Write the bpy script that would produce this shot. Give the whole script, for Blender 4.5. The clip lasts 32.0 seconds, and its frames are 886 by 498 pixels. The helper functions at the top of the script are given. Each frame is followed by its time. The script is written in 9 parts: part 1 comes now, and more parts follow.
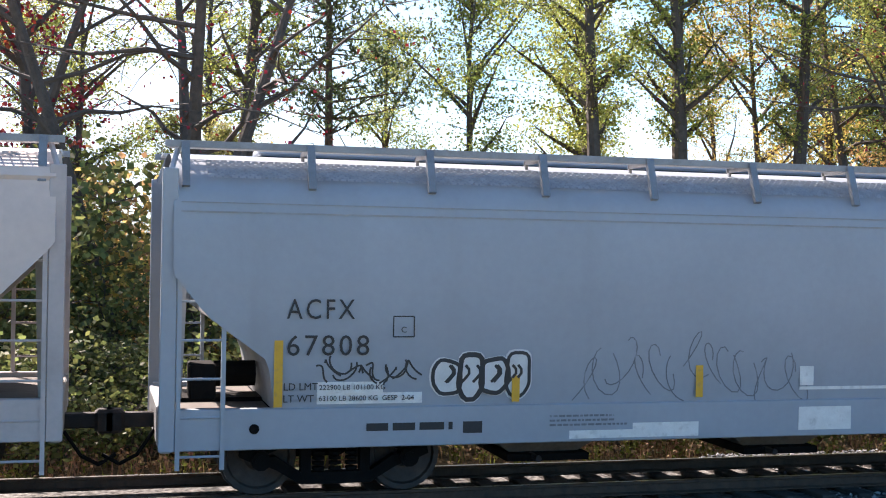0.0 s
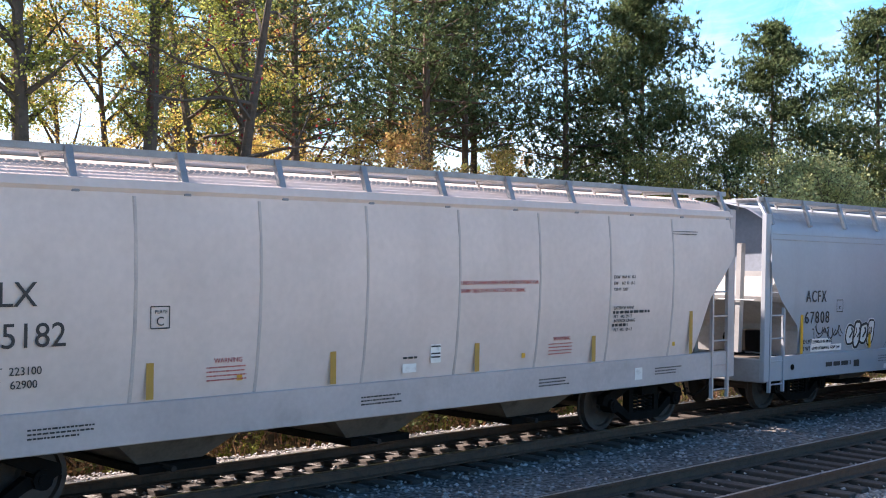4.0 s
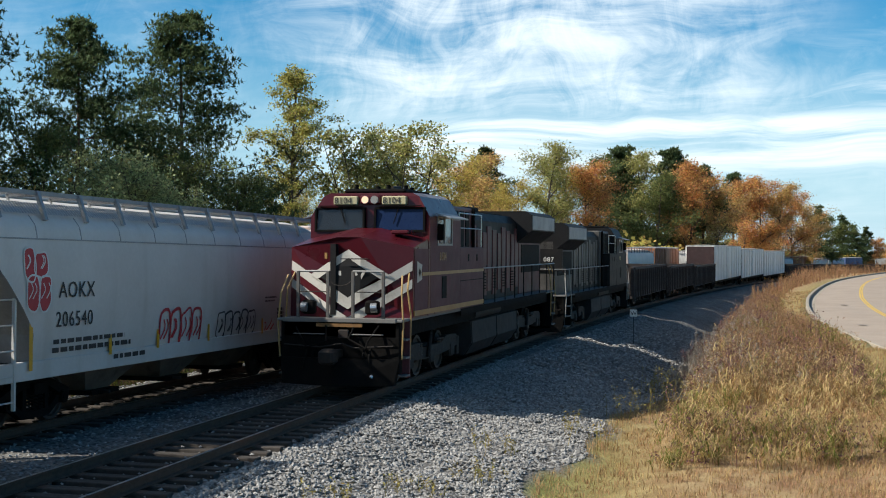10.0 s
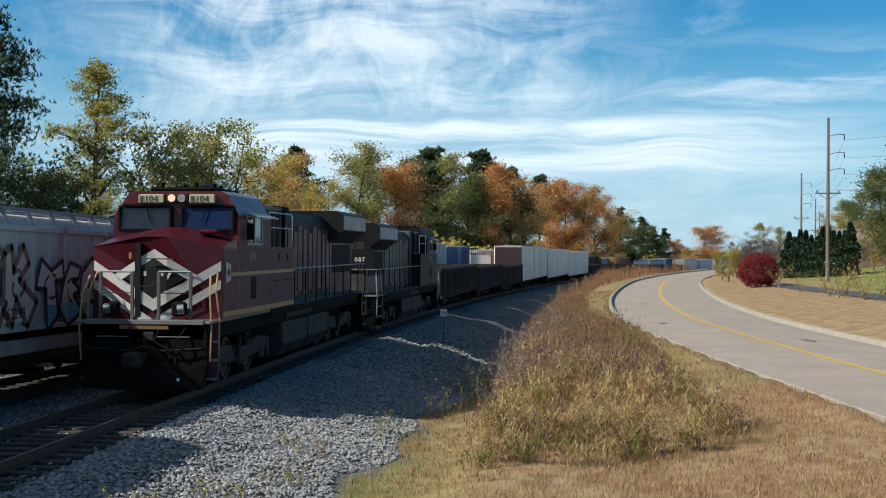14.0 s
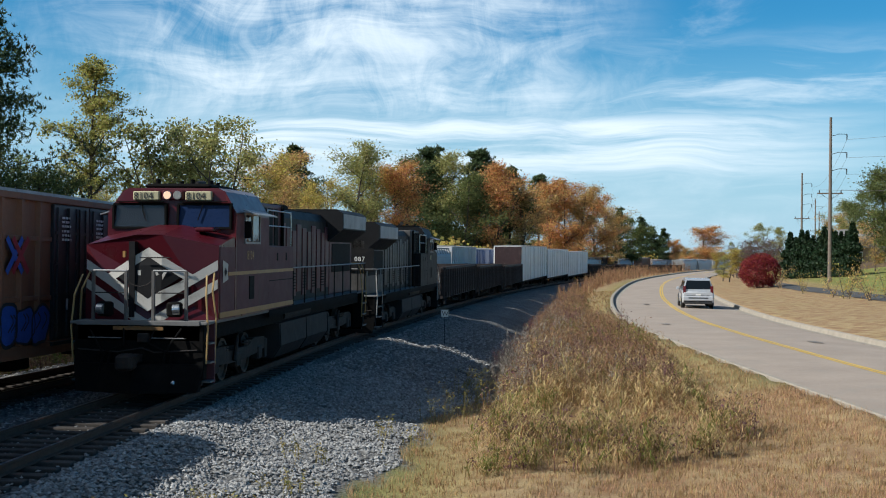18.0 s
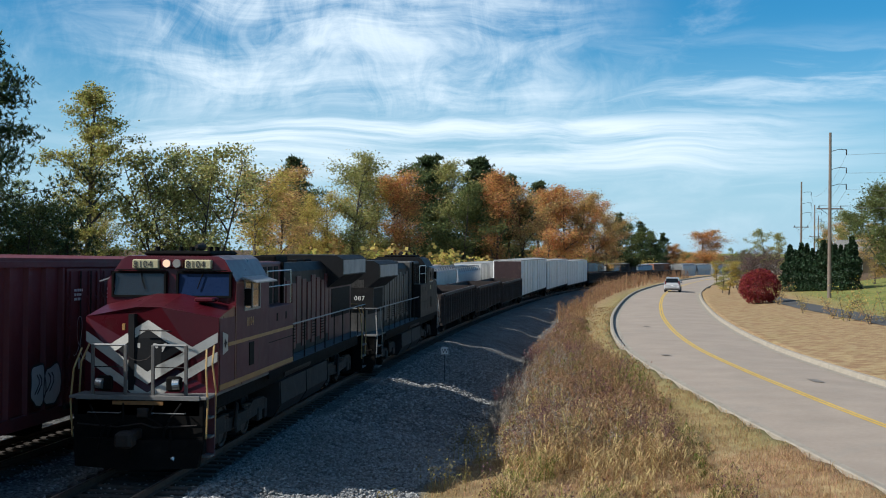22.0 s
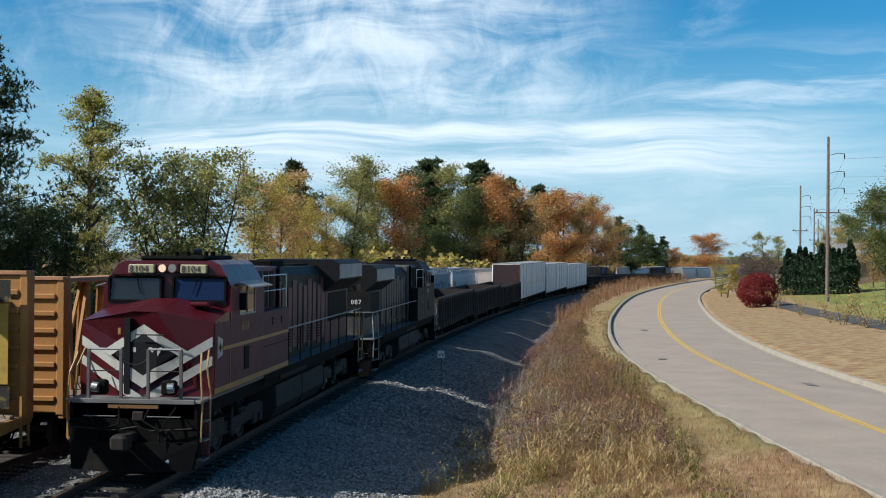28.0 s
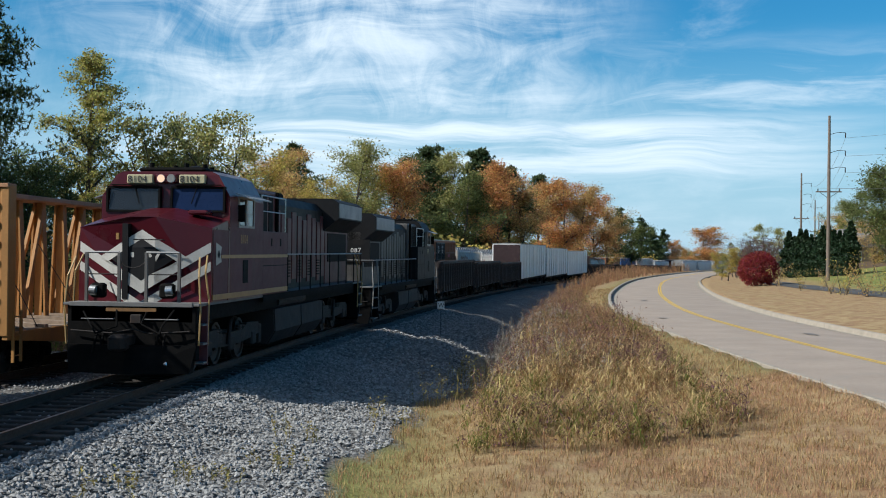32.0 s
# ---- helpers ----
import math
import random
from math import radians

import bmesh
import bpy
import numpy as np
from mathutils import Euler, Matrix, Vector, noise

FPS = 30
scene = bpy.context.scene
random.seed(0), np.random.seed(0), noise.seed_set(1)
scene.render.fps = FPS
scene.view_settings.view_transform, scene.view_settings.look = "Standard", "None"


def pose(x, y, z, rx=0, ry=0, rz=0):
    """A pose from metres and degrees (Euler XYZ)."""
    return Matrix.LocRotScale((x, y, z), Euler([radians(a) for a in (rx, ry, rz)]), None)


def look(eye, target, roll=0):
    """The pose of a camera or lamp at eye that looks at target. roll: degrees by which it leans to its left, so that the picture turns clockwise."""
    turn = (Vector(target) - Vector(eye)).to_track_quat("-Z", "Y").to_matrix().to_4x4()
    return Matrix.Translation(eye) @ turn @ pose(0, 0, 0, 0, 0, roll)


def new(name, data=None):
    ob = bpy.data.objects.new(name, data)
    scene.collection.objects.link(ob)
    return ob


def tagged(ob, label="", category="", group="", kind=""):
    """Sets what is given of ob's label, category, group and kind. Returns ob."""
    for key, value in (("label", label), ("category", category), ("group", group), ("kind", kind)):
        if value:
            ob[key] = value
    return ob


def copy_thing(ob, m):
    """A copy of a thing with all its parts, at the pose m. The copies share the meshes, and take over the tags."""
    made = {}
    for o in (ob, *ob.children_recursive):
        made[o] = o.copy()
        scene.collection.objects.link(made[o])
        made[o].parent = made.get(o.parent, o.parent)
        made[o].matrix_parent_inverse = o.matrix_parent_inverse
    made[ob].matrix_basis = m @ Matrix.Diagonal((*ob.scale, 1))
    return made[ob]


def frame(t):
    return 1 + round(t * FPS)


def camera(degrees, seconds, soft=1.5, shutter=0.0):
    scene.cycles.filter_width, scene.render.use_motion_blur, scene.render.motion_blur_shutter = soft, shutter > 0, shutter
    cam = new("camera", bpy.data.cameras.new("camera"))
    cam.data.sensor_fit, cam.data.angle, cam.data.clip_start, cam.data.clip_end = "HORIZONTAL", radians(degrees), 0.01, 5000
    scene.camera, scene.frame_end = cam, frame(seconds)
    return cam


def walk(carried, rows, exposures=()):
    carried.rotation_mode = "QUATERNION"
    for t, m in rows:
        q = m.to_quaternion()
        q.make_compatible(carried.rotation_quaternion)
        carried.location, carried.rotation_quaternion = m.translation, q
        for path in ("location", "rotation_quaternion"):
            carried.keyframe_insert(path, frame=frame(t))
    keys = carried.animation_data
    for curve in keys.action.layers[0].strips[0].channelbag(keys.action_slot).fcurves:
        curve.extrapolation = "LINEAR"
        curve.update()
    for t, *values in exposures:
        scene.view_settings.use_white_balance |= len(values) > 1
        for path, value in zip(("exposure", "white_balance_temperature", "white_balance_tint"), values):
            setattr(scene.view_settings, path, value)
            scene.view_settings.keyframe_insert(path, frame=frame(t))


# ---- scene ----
cam = camera(38.89, 32.0, soft=1.05)
PATH = [
    (0.0, pose(-0.542, -1.996, 3.064, 89.75, -1.06, -15.43)),
    (0.5, pose(-0.252, -1.292, 3.041, 89.79, -1.15, -15.22)),
    (1.0, pose(0.224, -0.620, 3.014, 89.79, -0.89, -14.94)),
    (1.5, pose(0.428, -0.226, 2.986, 89.98, -0.18, -15.19)),
    (1.8, pose(0.470, -0.160, 2.978, 90.03, 2.55, -17.63)),
    (1.9, pose(0.480, -0.148, 2.976, 90.04, 2.33, -18.69)),
    (2.0, pose(0.486, -0.142, 2.975, 90.05, 1.44, -19.36)),
    (2.5, pose(0.473, -0.197, 3.000, 89.98, -0.39, -20.33)),
    (3.0, pose(0.460, -0.285, 3.033, 89.94, -0.52, -27.51)),
    (3.5, pose(0.413, -0.300, 3.077, 89.90, -0.66, -36.43)),
    (4.0, pose(0.330, -0.200, 3.103, 89.92, -0.72, -44.71)),
    (4.5, pose(0.214, 0.000, 3.125, 89.93, -0.56, -52.46)),
    (6.5, pose(0.008, -0.038, 3.320, 89.90, -0.32, -75.66)),
    (7.0, pose(-0.071, -0.068, 3.300, 89.89, -0.26, -75.69)),
    (7.5, pose(-0.063, -0.052, 3.295, 89.90, -0.25, -75.71)),
    (8.0, pose(-0.026, -0.044, 3.282, 89.91, -0.26, -75.72)),
    (8.5, pose(0.049, -0.057, 3.285, 89.92, -0.26, -75.72)),
    (9.0, pose(0.144, -0.061, 3.271, 89.93, -0.26, -75.72)),
    (9.5, pose(0.238, -0.043, 3.271, 89.94, -0.26, -75.72)),
    (10.0, pose(0.323, -0.014, 3.257, 89.96, -0.25, -75.70)),
    (10.5, pose(0.377, 0.011, 3.259, 89.97, -0.24, -75.70)),
    (11.0, pose(0.398, 0.029, 3.254, 89.97, -0.25, -75.71)),
    (11.5, pose(0.402, 0.043, 3.252, 89.97, -0.28, -75.72)),
    (12.0, pose(0.391, 0.043, 3.247, 89.97, -0.32, -75.73)),
    (12.5, pose(0.381, 0.030, 3.261, 89.97, -0.36, -76.94)),
    (13.0, pose(0.417, 0.029, 3.261, 89.98, -0.38, -80.94)),
    (13.5, pose(0.487, 0.044, 3.246, 90.00, -0.35, -84.06)),
    (14.0, pose(0.553, 0.054, 3.247, 90.02, -0.33, -84.34)),
    (14.5, pose(0.702, 0.084, 3.248, 90.02, -0.34, -84.35)),
    (16.5, pose(0.949, 0.153, 3.236, 90.02, -0.40, -84.39)),
    (17.0, pose(1.132, 0.207, 3.235, 90.02, -0.44, -84.40)),
    (17.5, pose(1.261, 0.235, 3.221, 90.01, -0.46, -84.41)),
    (18.0, pose(1.392, 0.259, 3.232, 90.01, -0.46, -84.42)),
    (18.5, pose(1.466, 0.281, 3.220, 90.00, -0.48, -84.42)),
    (19.0, pose(1.476, 0.297, 3.223, 89.99, -0.50, -84.43)),
    (19.5, pose(1.455, 0.302, 3.224, 89.98, -0.51, -84.43)),
    (20.0, pose(1.461, 0.309, 3.426, 89.97, -0.50, -84.44)),
    (20.5, pose(1.501, 0.327, 3.757, 89.97, -0.48, -84.46)),
    (21.0, pose(1.518, 0.331, 4.121, 89.97, -0.45, -84.46)),
    (21.5, pose(1.508, 0.322, 4.471, 89.97, -0.42, -84.46)),
    (22.0, pose(1.483, 0.310, 4.820, 89.97, -0.38, -84.46)),
    (22.5, pose(1.435, 0.288, 5.172, 89.98, -0.35, -84.47)),
    (23.0, pose(1.394, 0.262, 5.212, 90.00, -0.35, -84.46)),
    (23.5, pose(1.375, 0.245, 5.205, 90.02, -0.37, -84.46)),
    (24.0, pose(1.370, 0.235, 5.193, 90.04, -0.38, -84.46)),
    (24.5, pose(1.379, 0.230, 5.192, 90.05, -0.39, -84.46)),
    (25.0, pose(1.385, 0.225, 5.192, 90.05, -0.39, -84.46)),
    (25.5, pose(1.335, 0.190, 5.198, 90.06, -0.39, -84.45)),
    (27.5, pose(1.254, 0.134, 5.147, 90.09, -0.39, -84.43)),
    (28.0, pose(1.233, 0.111, 4.867, 90.11, -0.41, -84.43)),
    (28.5, pose(1.249, 0.131, 4.676, 90.11, -0.45, -84.41)),
    (29.0, pose(1.245, 0.162, 4.406, 90.10, -0.49, -84.42)),
    (29.5, pose(1.237, 0.168, 4.103, 90.10, -0.52, -84.42)),
    (30.0, pose(1.252, 0.147, 3.696, 90.10, -0.54, -84.41)),
    (30.5, pose(1.295, 0.125, 3.311, 90.09, -0.57, -84.40)),
    (31.0, pose(1.342, 0.108, 3.107, 90.08, -0.59, -84.41)),
    (31.5, pose(1.360, 0.093, 3.032, 90.08, -0.60, -84.40)),
    (32.0, pose(1.336, 0.075, 2.819, 90.09, -0.60, -84.40)),
]
walk(cam, PATH, exposures=[(0.0, 1.72, 6700, 24), (1.5, 1.70, 6700, 24), (3.0, 1.60, 6900, 26), (4.3, 1.90, 6900, 27), (6.4, 0.44, 6450, 9), (11.5, 0.42, 6350, 9), (14.0, 0.20, 6050, 8), (32.0, 0.16, 5900, 8)])

# ---- light: one sun behind the freight train, a clear sky with thin cirrus ----
SUN = Vector((-0.42 * 0.788, 0.907 * 0.788, 0.616)).normalized()
sun = new("sun", bpy.data.lights.new("sun", "SUN"))
sun.data.energy, sun.data.angle, sun.data.color = 5.0, radians(0.55), (1.0, 0.93, 0.82)
sun.matrix_world = look(SUN * 50, (0, 0, 0))

world = bpy.data.worlds.new("world")
scene.world = world
world.use_nodes = True


def sky_world():
    nt = world.node_tree
    nt.nodes.clear()
    n, l = nt.nodes.new, nt.links.new

    def put(socket, value):
        if isinstance(value, (int, float)):
            socket.default_value = value
        else:
            l(value, socket)

    def calc(op, a, b=0.0, c=0.0):
        m = n("ShaderNodeMath"); m.operation = op
        for i, value in enumerate((a, b, c)):
            put(m.inputs[i], value)
        return m.outputs[0]

    def smooth(value, lo, hi, to=1.0):
        m = n("ShaderNodeMapRange"); m.interpolation_type = "SMOOTHSTEP"
        m.inputs["From Min"].default_value, m.inputs["From Max"].default_value, m.inputs["To Max"].default_value = lo, hi, to
        put(m.inputs["Value"], value)
        return m.outputs[0]

    def cloud_noise(vec, at, turn, scale, detail, rough, warp):
        m = n("ShaderNodeMapping")
        m.inputs["Location"].default_value, m.inputs["Rotation"].default_value, m.inputs["Scale"].default_value = at, (0, 0, radians(turn)), scale
        l(vec, m.inputs[0])
        t = n("ShaderNodeTexNoise")
        t.inputs["Scale"].default_value, t.inputs["Detail"].default_value, t.inputs["Roughness"].default_value, t.inputs["Distortion"].default_value = 1.0, detail, rough, warp
        l(m.outputs[0], t.inputs["Vector"])
        return t.outputs["Fac"]

    def mixed(fac, a, b, kind="MIX"):
        m = n("ShaderNodeMixRGB"); m.blend_type = kind
        put(m.inputs[0], fac); l(a, m.inputs[1])
        m.inputs[2].default_value = b
        return m.outputs[0]

    sky = n("ShaderNodeTexSky")
    sky.sky_type, sky.sun_disc = "NISHITA", False
    sky.sun_elevation = math.asin(SUN.z)
    sky.sun_rotation = math.atan2(SUN.x, SUN.y)
    sky.air_density, sky.dust_density, sky.ozone_density = 1.0, 0.6, 1.6
    tc, sep = n("ShaderNodeTexCoord"), n("ShaderNodeSeparateXYZ")
    l(tc.outputs["Generated"], sep.inputs[0])
    # bearing and slope over the eastern horizon, where the cirrus lies
    east = calc("MAXIMUM", sep.outputs[0], 0.25)
    u, v = calc("DIVIDE", sep.outputs[1], east), calc("DIVIDE", sep.outputs[2], east)
    flat = n("ShaderNodeCombineXYZ")
    l(u, flat.inputs[0]); l(v, flat.inputs[1])
    flat = flat.outputs[0]
    # the combed-out sheet of cirrus, streaky along and curled across
    drift = n("ShaderNodeTexNoise")
    drift.inputs["Scale"].default_value, drift.inputs["Detail"].default_value = 7.0, 2.0
    l(flat, drift.inputs["Vector"])
    away, shift = n("ShaderNodeVectorMath"), n("ShaderNodeVectorMath")
    away.operation, shift.operation = "SUBTRACT", "MULTIPLY_ADD"
    away.inputs[1].default_value = (0.5, 0.5, 0.5)
    shift.inputs[1].default_value = (0.12, 0.036, 0.0)
    l(drift.outputs["Color"], away.inputs[0]); l(away.outputs[0], shift.inputs[0]); l(flat, shift.inputs[2])
    blown = shift.outputs[0]
    streak = cloud_noise(blown, (1.7, 4.2, 0), -7, (6.0, 24.0, 1), 8.0, 0.64, 0.6)
    curl = cloud_noise(blown, (7.3, 2.1, 0), 24, (24.0, 12.0, 1), 8.0, 0.68, 1.5)
    broad = cloud_noise(flat, (0.4, 9.1, 0), -10, (2.6, 6.5, 1), 2.0, 0.5, 0.3)
    body = calc("ADD", calc("MULTIPLY", streak, 0.62), calc("ADD", calc("MULTIPLY", curl, 0.26), calc("MULTIPLY", broad, 0.45)))
    sheet = smooth(body, 0.50, 0.84, 0.92)
    span = calc("MULTIPLY", smooth(calc("ADD", u, calc("MULTIPLY", v, -0.25)), -0.145, 0.03), calc("SUBTRACT", 1.0, smooth(u, 0.28, 0.46, 0.80)))
    sheet = calc("MULTIPLY", calc("MULTIPLY", sheet, span), calc("MULTIPLY", smooth(v, 0.075, 0.125), calc("SUBTRACT", 1.0, smooth(v, 0.26, 0.50, 0.8))))
    # the long level band below it
    off = calc("ADD", v, calc("MULTIPLY", calc("SUBTRACT", broad, 0.5), 0.035))
    band = calc("MULTIPLY", smooth(off, 0.030, 0.085), calc("SUBTRACT", 1.0, smooth(off, 0.099, 0.116)))
    level = smooth(cloud_noise(blown, (3.0, 1.0, 0), 2, (4.0, 52.0, 1), 7.0, 0.62, 0.35), 0.30, 0.66)
    band = calc("MULTIPLY", calc("MULTIPLY", band, level), calc("MULTIPLY", smooth(u, -0.30, -0.06), calc("SUBTRACT", 1.0, smooth(u, 0.30, 0.42, 0.85))))
    # fine level streaks to the south of the sheet
    thin = smooth(cloud_noise(blown, (5.0, 6.0, 0), 5, (5.0, 40.0, 1), 7.0, 0.62, 0.4), 0.44, 0.76, 0.62)
    thin = calc("MULTIPLY", calc("MULTIPLY", thin, smooth(v, 0.02, 0.08)), calc("MULTIPLY", calc("SUBTRACT", 1.0, smooth(v, 0.13, 0.185)), calc("SUBTRACT", 1.0, smooth(u, 0.05, 0.2))))
    band = calc("MAXIMUM", band, thin)
    # thin scattered wisps over all the rest
    wisp = cloud_noise(tc.outputs["Generated"], CLOUD_AT, CLOUD_TURN, (3.5, 5.2, 9.0), 8.0, 0.62, 0.7)
    wisp = calc("MULTIPLY", calc("MULTIPLY", smooth(wisp, 0.50, 0.82, 0.55), smooth(sep.outputs[2], -0.01, 0.03)), calc("SUBTRACT", 1.0, smooth(sep.outputs[2], 0.35, 0.6)))
    dens = calc("MAXIMUM", calc("MAXIMUM", sheet, band), wisp)
    col = mixed(1.0, sky.outputs[0], SKY_TINT, "MULTIPLY")
    # the clear sky deepens towards the zenith
    col = mixed(smooth(sep.outputs[2], 0.33, 0.75), col, (0.62, 0.58, 0.60, 1), "MULTIPLY")
    # pale haze low over the horizon
    haze = calc("SUBTRACT", 0.80, smooth(sep.outputs[2], 0.0, 0.19, 0.80))
    col = mixed(haze, col, (9.8, 13.0, 14.8, 1))
    col = mixed(calc("MULTIPLY", dens, 0.95), col, CLOUD_WHITE)
    # white haze spreading round the sun
    dot = n("ShaderNodeVectorMath"); dot.operation = "DOT_PRODUCT"
    dot.inputs[1].default_value = SUN
    l(tc.outputs["Generated"], dot.inputs[0])
    col = mixed(smooth(dot.outputs["Value"], 0.48, 0.96, 0.9), col, (9.5, 10.0, 10.4, 1))
    bg, out = n("ShaderNodeBackground"), n("ShaderNodeOutputWorld")
    bg.inputs[1].default_value = SKY_STRENGTH
    l(col, bg.inputs[0]); l(bg.outputs[0], out.inputs[0])


CLOUD_AT, CLOUD_TURN = (3.1, 1.4, 0.0), 24.0
SKY_TINT, CLOUD_WHITE, SKY_STRENGTH = (0.42, 1.36, 1.82, 1), (17.4, 18.6, 18.9, 1), 0.050
sky_world()


# ---- materials ----
MATS = {}


def base(name, color, rough=0.6, metal=0.0, var=0.15, scale=3.0, stain=None, stain_amount=0.0, bump=0.0, bump_scale=60.0,
         per_object=0.0, per_island=0.0, streak=False, translucent=0.0, coat=0.0, spec=0.5):
    """A surface in real colours: a broad variation, fine grain, stains of a second colour and fine relief."""
    if name in MATS:
        return MATS[name]
    m = bpy.data.materials.new(name)
    m.use_nodes = True
    nt = m.node_tree
    nt.nodes.clear()
    n, l = nt.nodes.new, nt.links.new
    out, bsdf = n("ShaderNodeOutputMaterial"), n("ShaderNodeBsdfPrincipled")
    l(bsdf.outputs[0], out.inputs[0])
    tc = n("ShaderNodeTexCoord")
    src = tc.outputs["Object"]
    c = n("ShaderNodeRGB"); c.outputs[0].default_value = (*color, 1)
    col = c.outputs[0]

    def noise_fac(sc, detail, squash=None):
        vec = src
        if squash:
            mp = n("ShaderNodeMapping"); mp.inputs["Scale"].default_value = squash
            l(src, mp.inputs[0]); vec = mp.outputs[0]
        t = n("ShaderNodeTexNoise")
        t.inputs["Scale"].default_value, t.inputs["Detail"].default_value = sc, detail
        l(vec, t.inputs["Vector"])
        return t.outputs["Fac"]

    def scaled(fac, lo, hi, colour):
        mr = n("ShaderNodeMapRange"); mr.inputs["To Min"].default_value, mr.inputs["To Max"].default_value = lo, hi
        mr.inputs["From Min"].default_value, mr.inputs["From Max"].default_value = 0.25, 0.75
        l(fac, mr.inputs["Value"])
        hs = n("ShaderNodeHueSaturation"); l(mr.outputs[0], hs.inputs["Value"]); l(colour, hs.inputs["Color"])
        return hs.outputs[0]

    if var:
        col = scaled(noise_fac(scale, 6), 1 - var, 1 + var, col)
        col = scaled(noise_fac(scale * 14, 3), 1 - var * 0.5, 1 + var * 0.5, col)
    if per_object or per_island:
        if per_island:
            rnd = n("ShaderNodeNewGeometry").outputs["Random Per Island"]
        else:
            rnd = n("ShaderNodeObjectInfo").outputs["Random"]
        k = per_object or per_island
        mr = n("ShaderNodeMapRange"); mr.inputs["To Min"].default_value, mr.inputs["To Max"].default_value = 1 - k, 1 + k
        l(rnd, mr.inputs["Value"])
        hs = n("ShaderNodeHueSaturation"); l(mr.outputs[0], hs.inputs["Value"]); l(col, hs.inputs["Color"])
        if translucent:
            mh = n("ShaderNodeMapRange"); mh.inputs["To Min"].default_value, mh.inputs["To Max"].default_value = 0.5 - k * 0.06, 0.5 + k * 0.06
            mw = n("ShaderNodeMath"); mw.operation = "PINGPONG"; mw.inputs[1].default_value = 0.19
            l(rnd, mw.inputs[0])
            ms = n("ShaderNodeMath"); ms.operation = "MULTIPLY"; ms.inputs[1].default_value = 5.2
            l(mw.outputs[0], ms.inputs[0]); l(ms.outputs[0], mh.inputs["Value"]); l(mh.outputs[0], hs.inputs["Hue"])
        col = hs.outputs[0]
    if stain:
        f = noise_fac(scale * 1.7, 8, (1, 1, 0.12) if streak else None)
        mr = n("ShaderNodeMapRange"); mr.interpolation_type = "SMOOTHSTEP"
        mr.inputs["From Min"].default_value, mr.inputs["From Max"].default_value = 0.52, 0.78
        mr.inputs["To Max"].default_value = stain_amount
        l(f, mr.inputs["Value"])
        mx = n("ShaderNodeMixRGB"); mx.inputs[2].default_value = (*stain, 1)
        l(mr.outputs[0], mx.inputs[0]); l(col, mx.inputs[1]); col = mx.outputs[0]
    l(col, bsdf.inputs["Base Color"])
    bsdf.inputs["Metallic"].default_value = metal
    bsdf.inputs["Specular IOR Level"].default_value = spec
    bsdf.inputs["Coat Weight"].default_value = coat
    if var and rough < 0.95:
        mr = n("ShaderNodeMapRange"); mr.inputs["To Min"].default_value, mr.inputs["To Max"].default_value = max(rough - 0.12, 0.03), min(rough + 0.12, 1)
        l(noise_fac(scale * 3, 4), mr.inputs["Value"]); l(mr.outputs[0], bsdf.inputs["Roughness"])
    else:
        bsdf.inputs["Roughness"].default_value = rough
    if bump:
        b = n("ShaderNodeBump"); b.inputs["Strength"].default_value, b.inputs["Distance"].default_value = bump, 0.02
        l(noise_fac(bump_scale, 5), b.inputs["Height"]); l(b.outputs[0], bsdf.inputs["Normal"])
    if translucent:
        tr, ms2 = n("ShaderNodeBsdfTranslucent"), n("ShaderNodeMixShader")
        ms2.inputs[0].default_value = translucent
        l(col, tr.inputs[0]); l(bsdf.outputs[0], ms2.inputs[1]); l(tr.outputs[0], ms2.inputs[2]); l(ms2.outputs[0], out.inputs[0])
    MATS[name] = m
    return m


def glass(name, tint, rough=0.02):
    m = bpy.data.materials.new(name)
    m.use_nodes = True
    b = m.node_tree.nodes["Principled BSDF"]
    b.inputs["Base Color"].default_value, b.inputs["Roughness"].default_value = (*tint, 1), rough
    b.inputs["Transmission Weight"].default_value, b.inputs["IOR"].default_value = 0.6, 1.45
    return m


def glow(name, color, power):
    m = bpy.data.materials.new(name)
    m.use_nodes = True
    b = m.node_tree.nodes["Principled BSDF"]
    b.inputs["Base Color"].default_value = (*color, 1)
    b.inputs["Emission Color"].default_value, b.inputs["Emission Strength"].default_value = (*color, 1), power
    return m


RUST = (0.11, 0.05, 0.028)
DIRT = (0.16, 0.13, 0.10)
M_STEEL = base("worn_steel", (0.026, 0.022, 0.020), 0.7, 0.1, 0.25, 4, (0.06, 0.03, 0.02), 0.5, 0.2, 50, spec=0.25)
M_BLACK = base("grimy_black_steel", (0.006, 0.0057, 0.0055), 0.8, 0.0, 0.3, 3, (0.016, 0.012, 0.010), 0.5, 0.15, 40, spec=0.08)
M_RAILTOP = base("polished_rail_head", (0.42, 0.40, 0.38), 0.3, 1.0, 0.1, 6)
M_RAIL = base("rusty_rail_web", (0.085, 0.045, 0.028), 0.8, 0.1, 0.25, 7, (0.03, 0.022, 0.018), 0.6, 0.3, 60)
M_TIE = base("weathered_tie_wood", (0.050, 0.041, 0.034), 0.92, 0, 0.3, 9, (0.02, 0.016, 0.013), 0.7, 0.6, 45, per_object=0.25)
M_STONE = base("granite_ballast", (0.27, 0.265, 0.255), 0.9, 0, 0.2, 12, (0.12, 0.10, 0.085), 0.4, 0.2, 80, per_island=0.45)
M_WHITEPAINT = base("white_stencil_paint", (0.72, 0.71, 0.68), 0.6, 0, 0.1, 6, DIRT, 0.35)
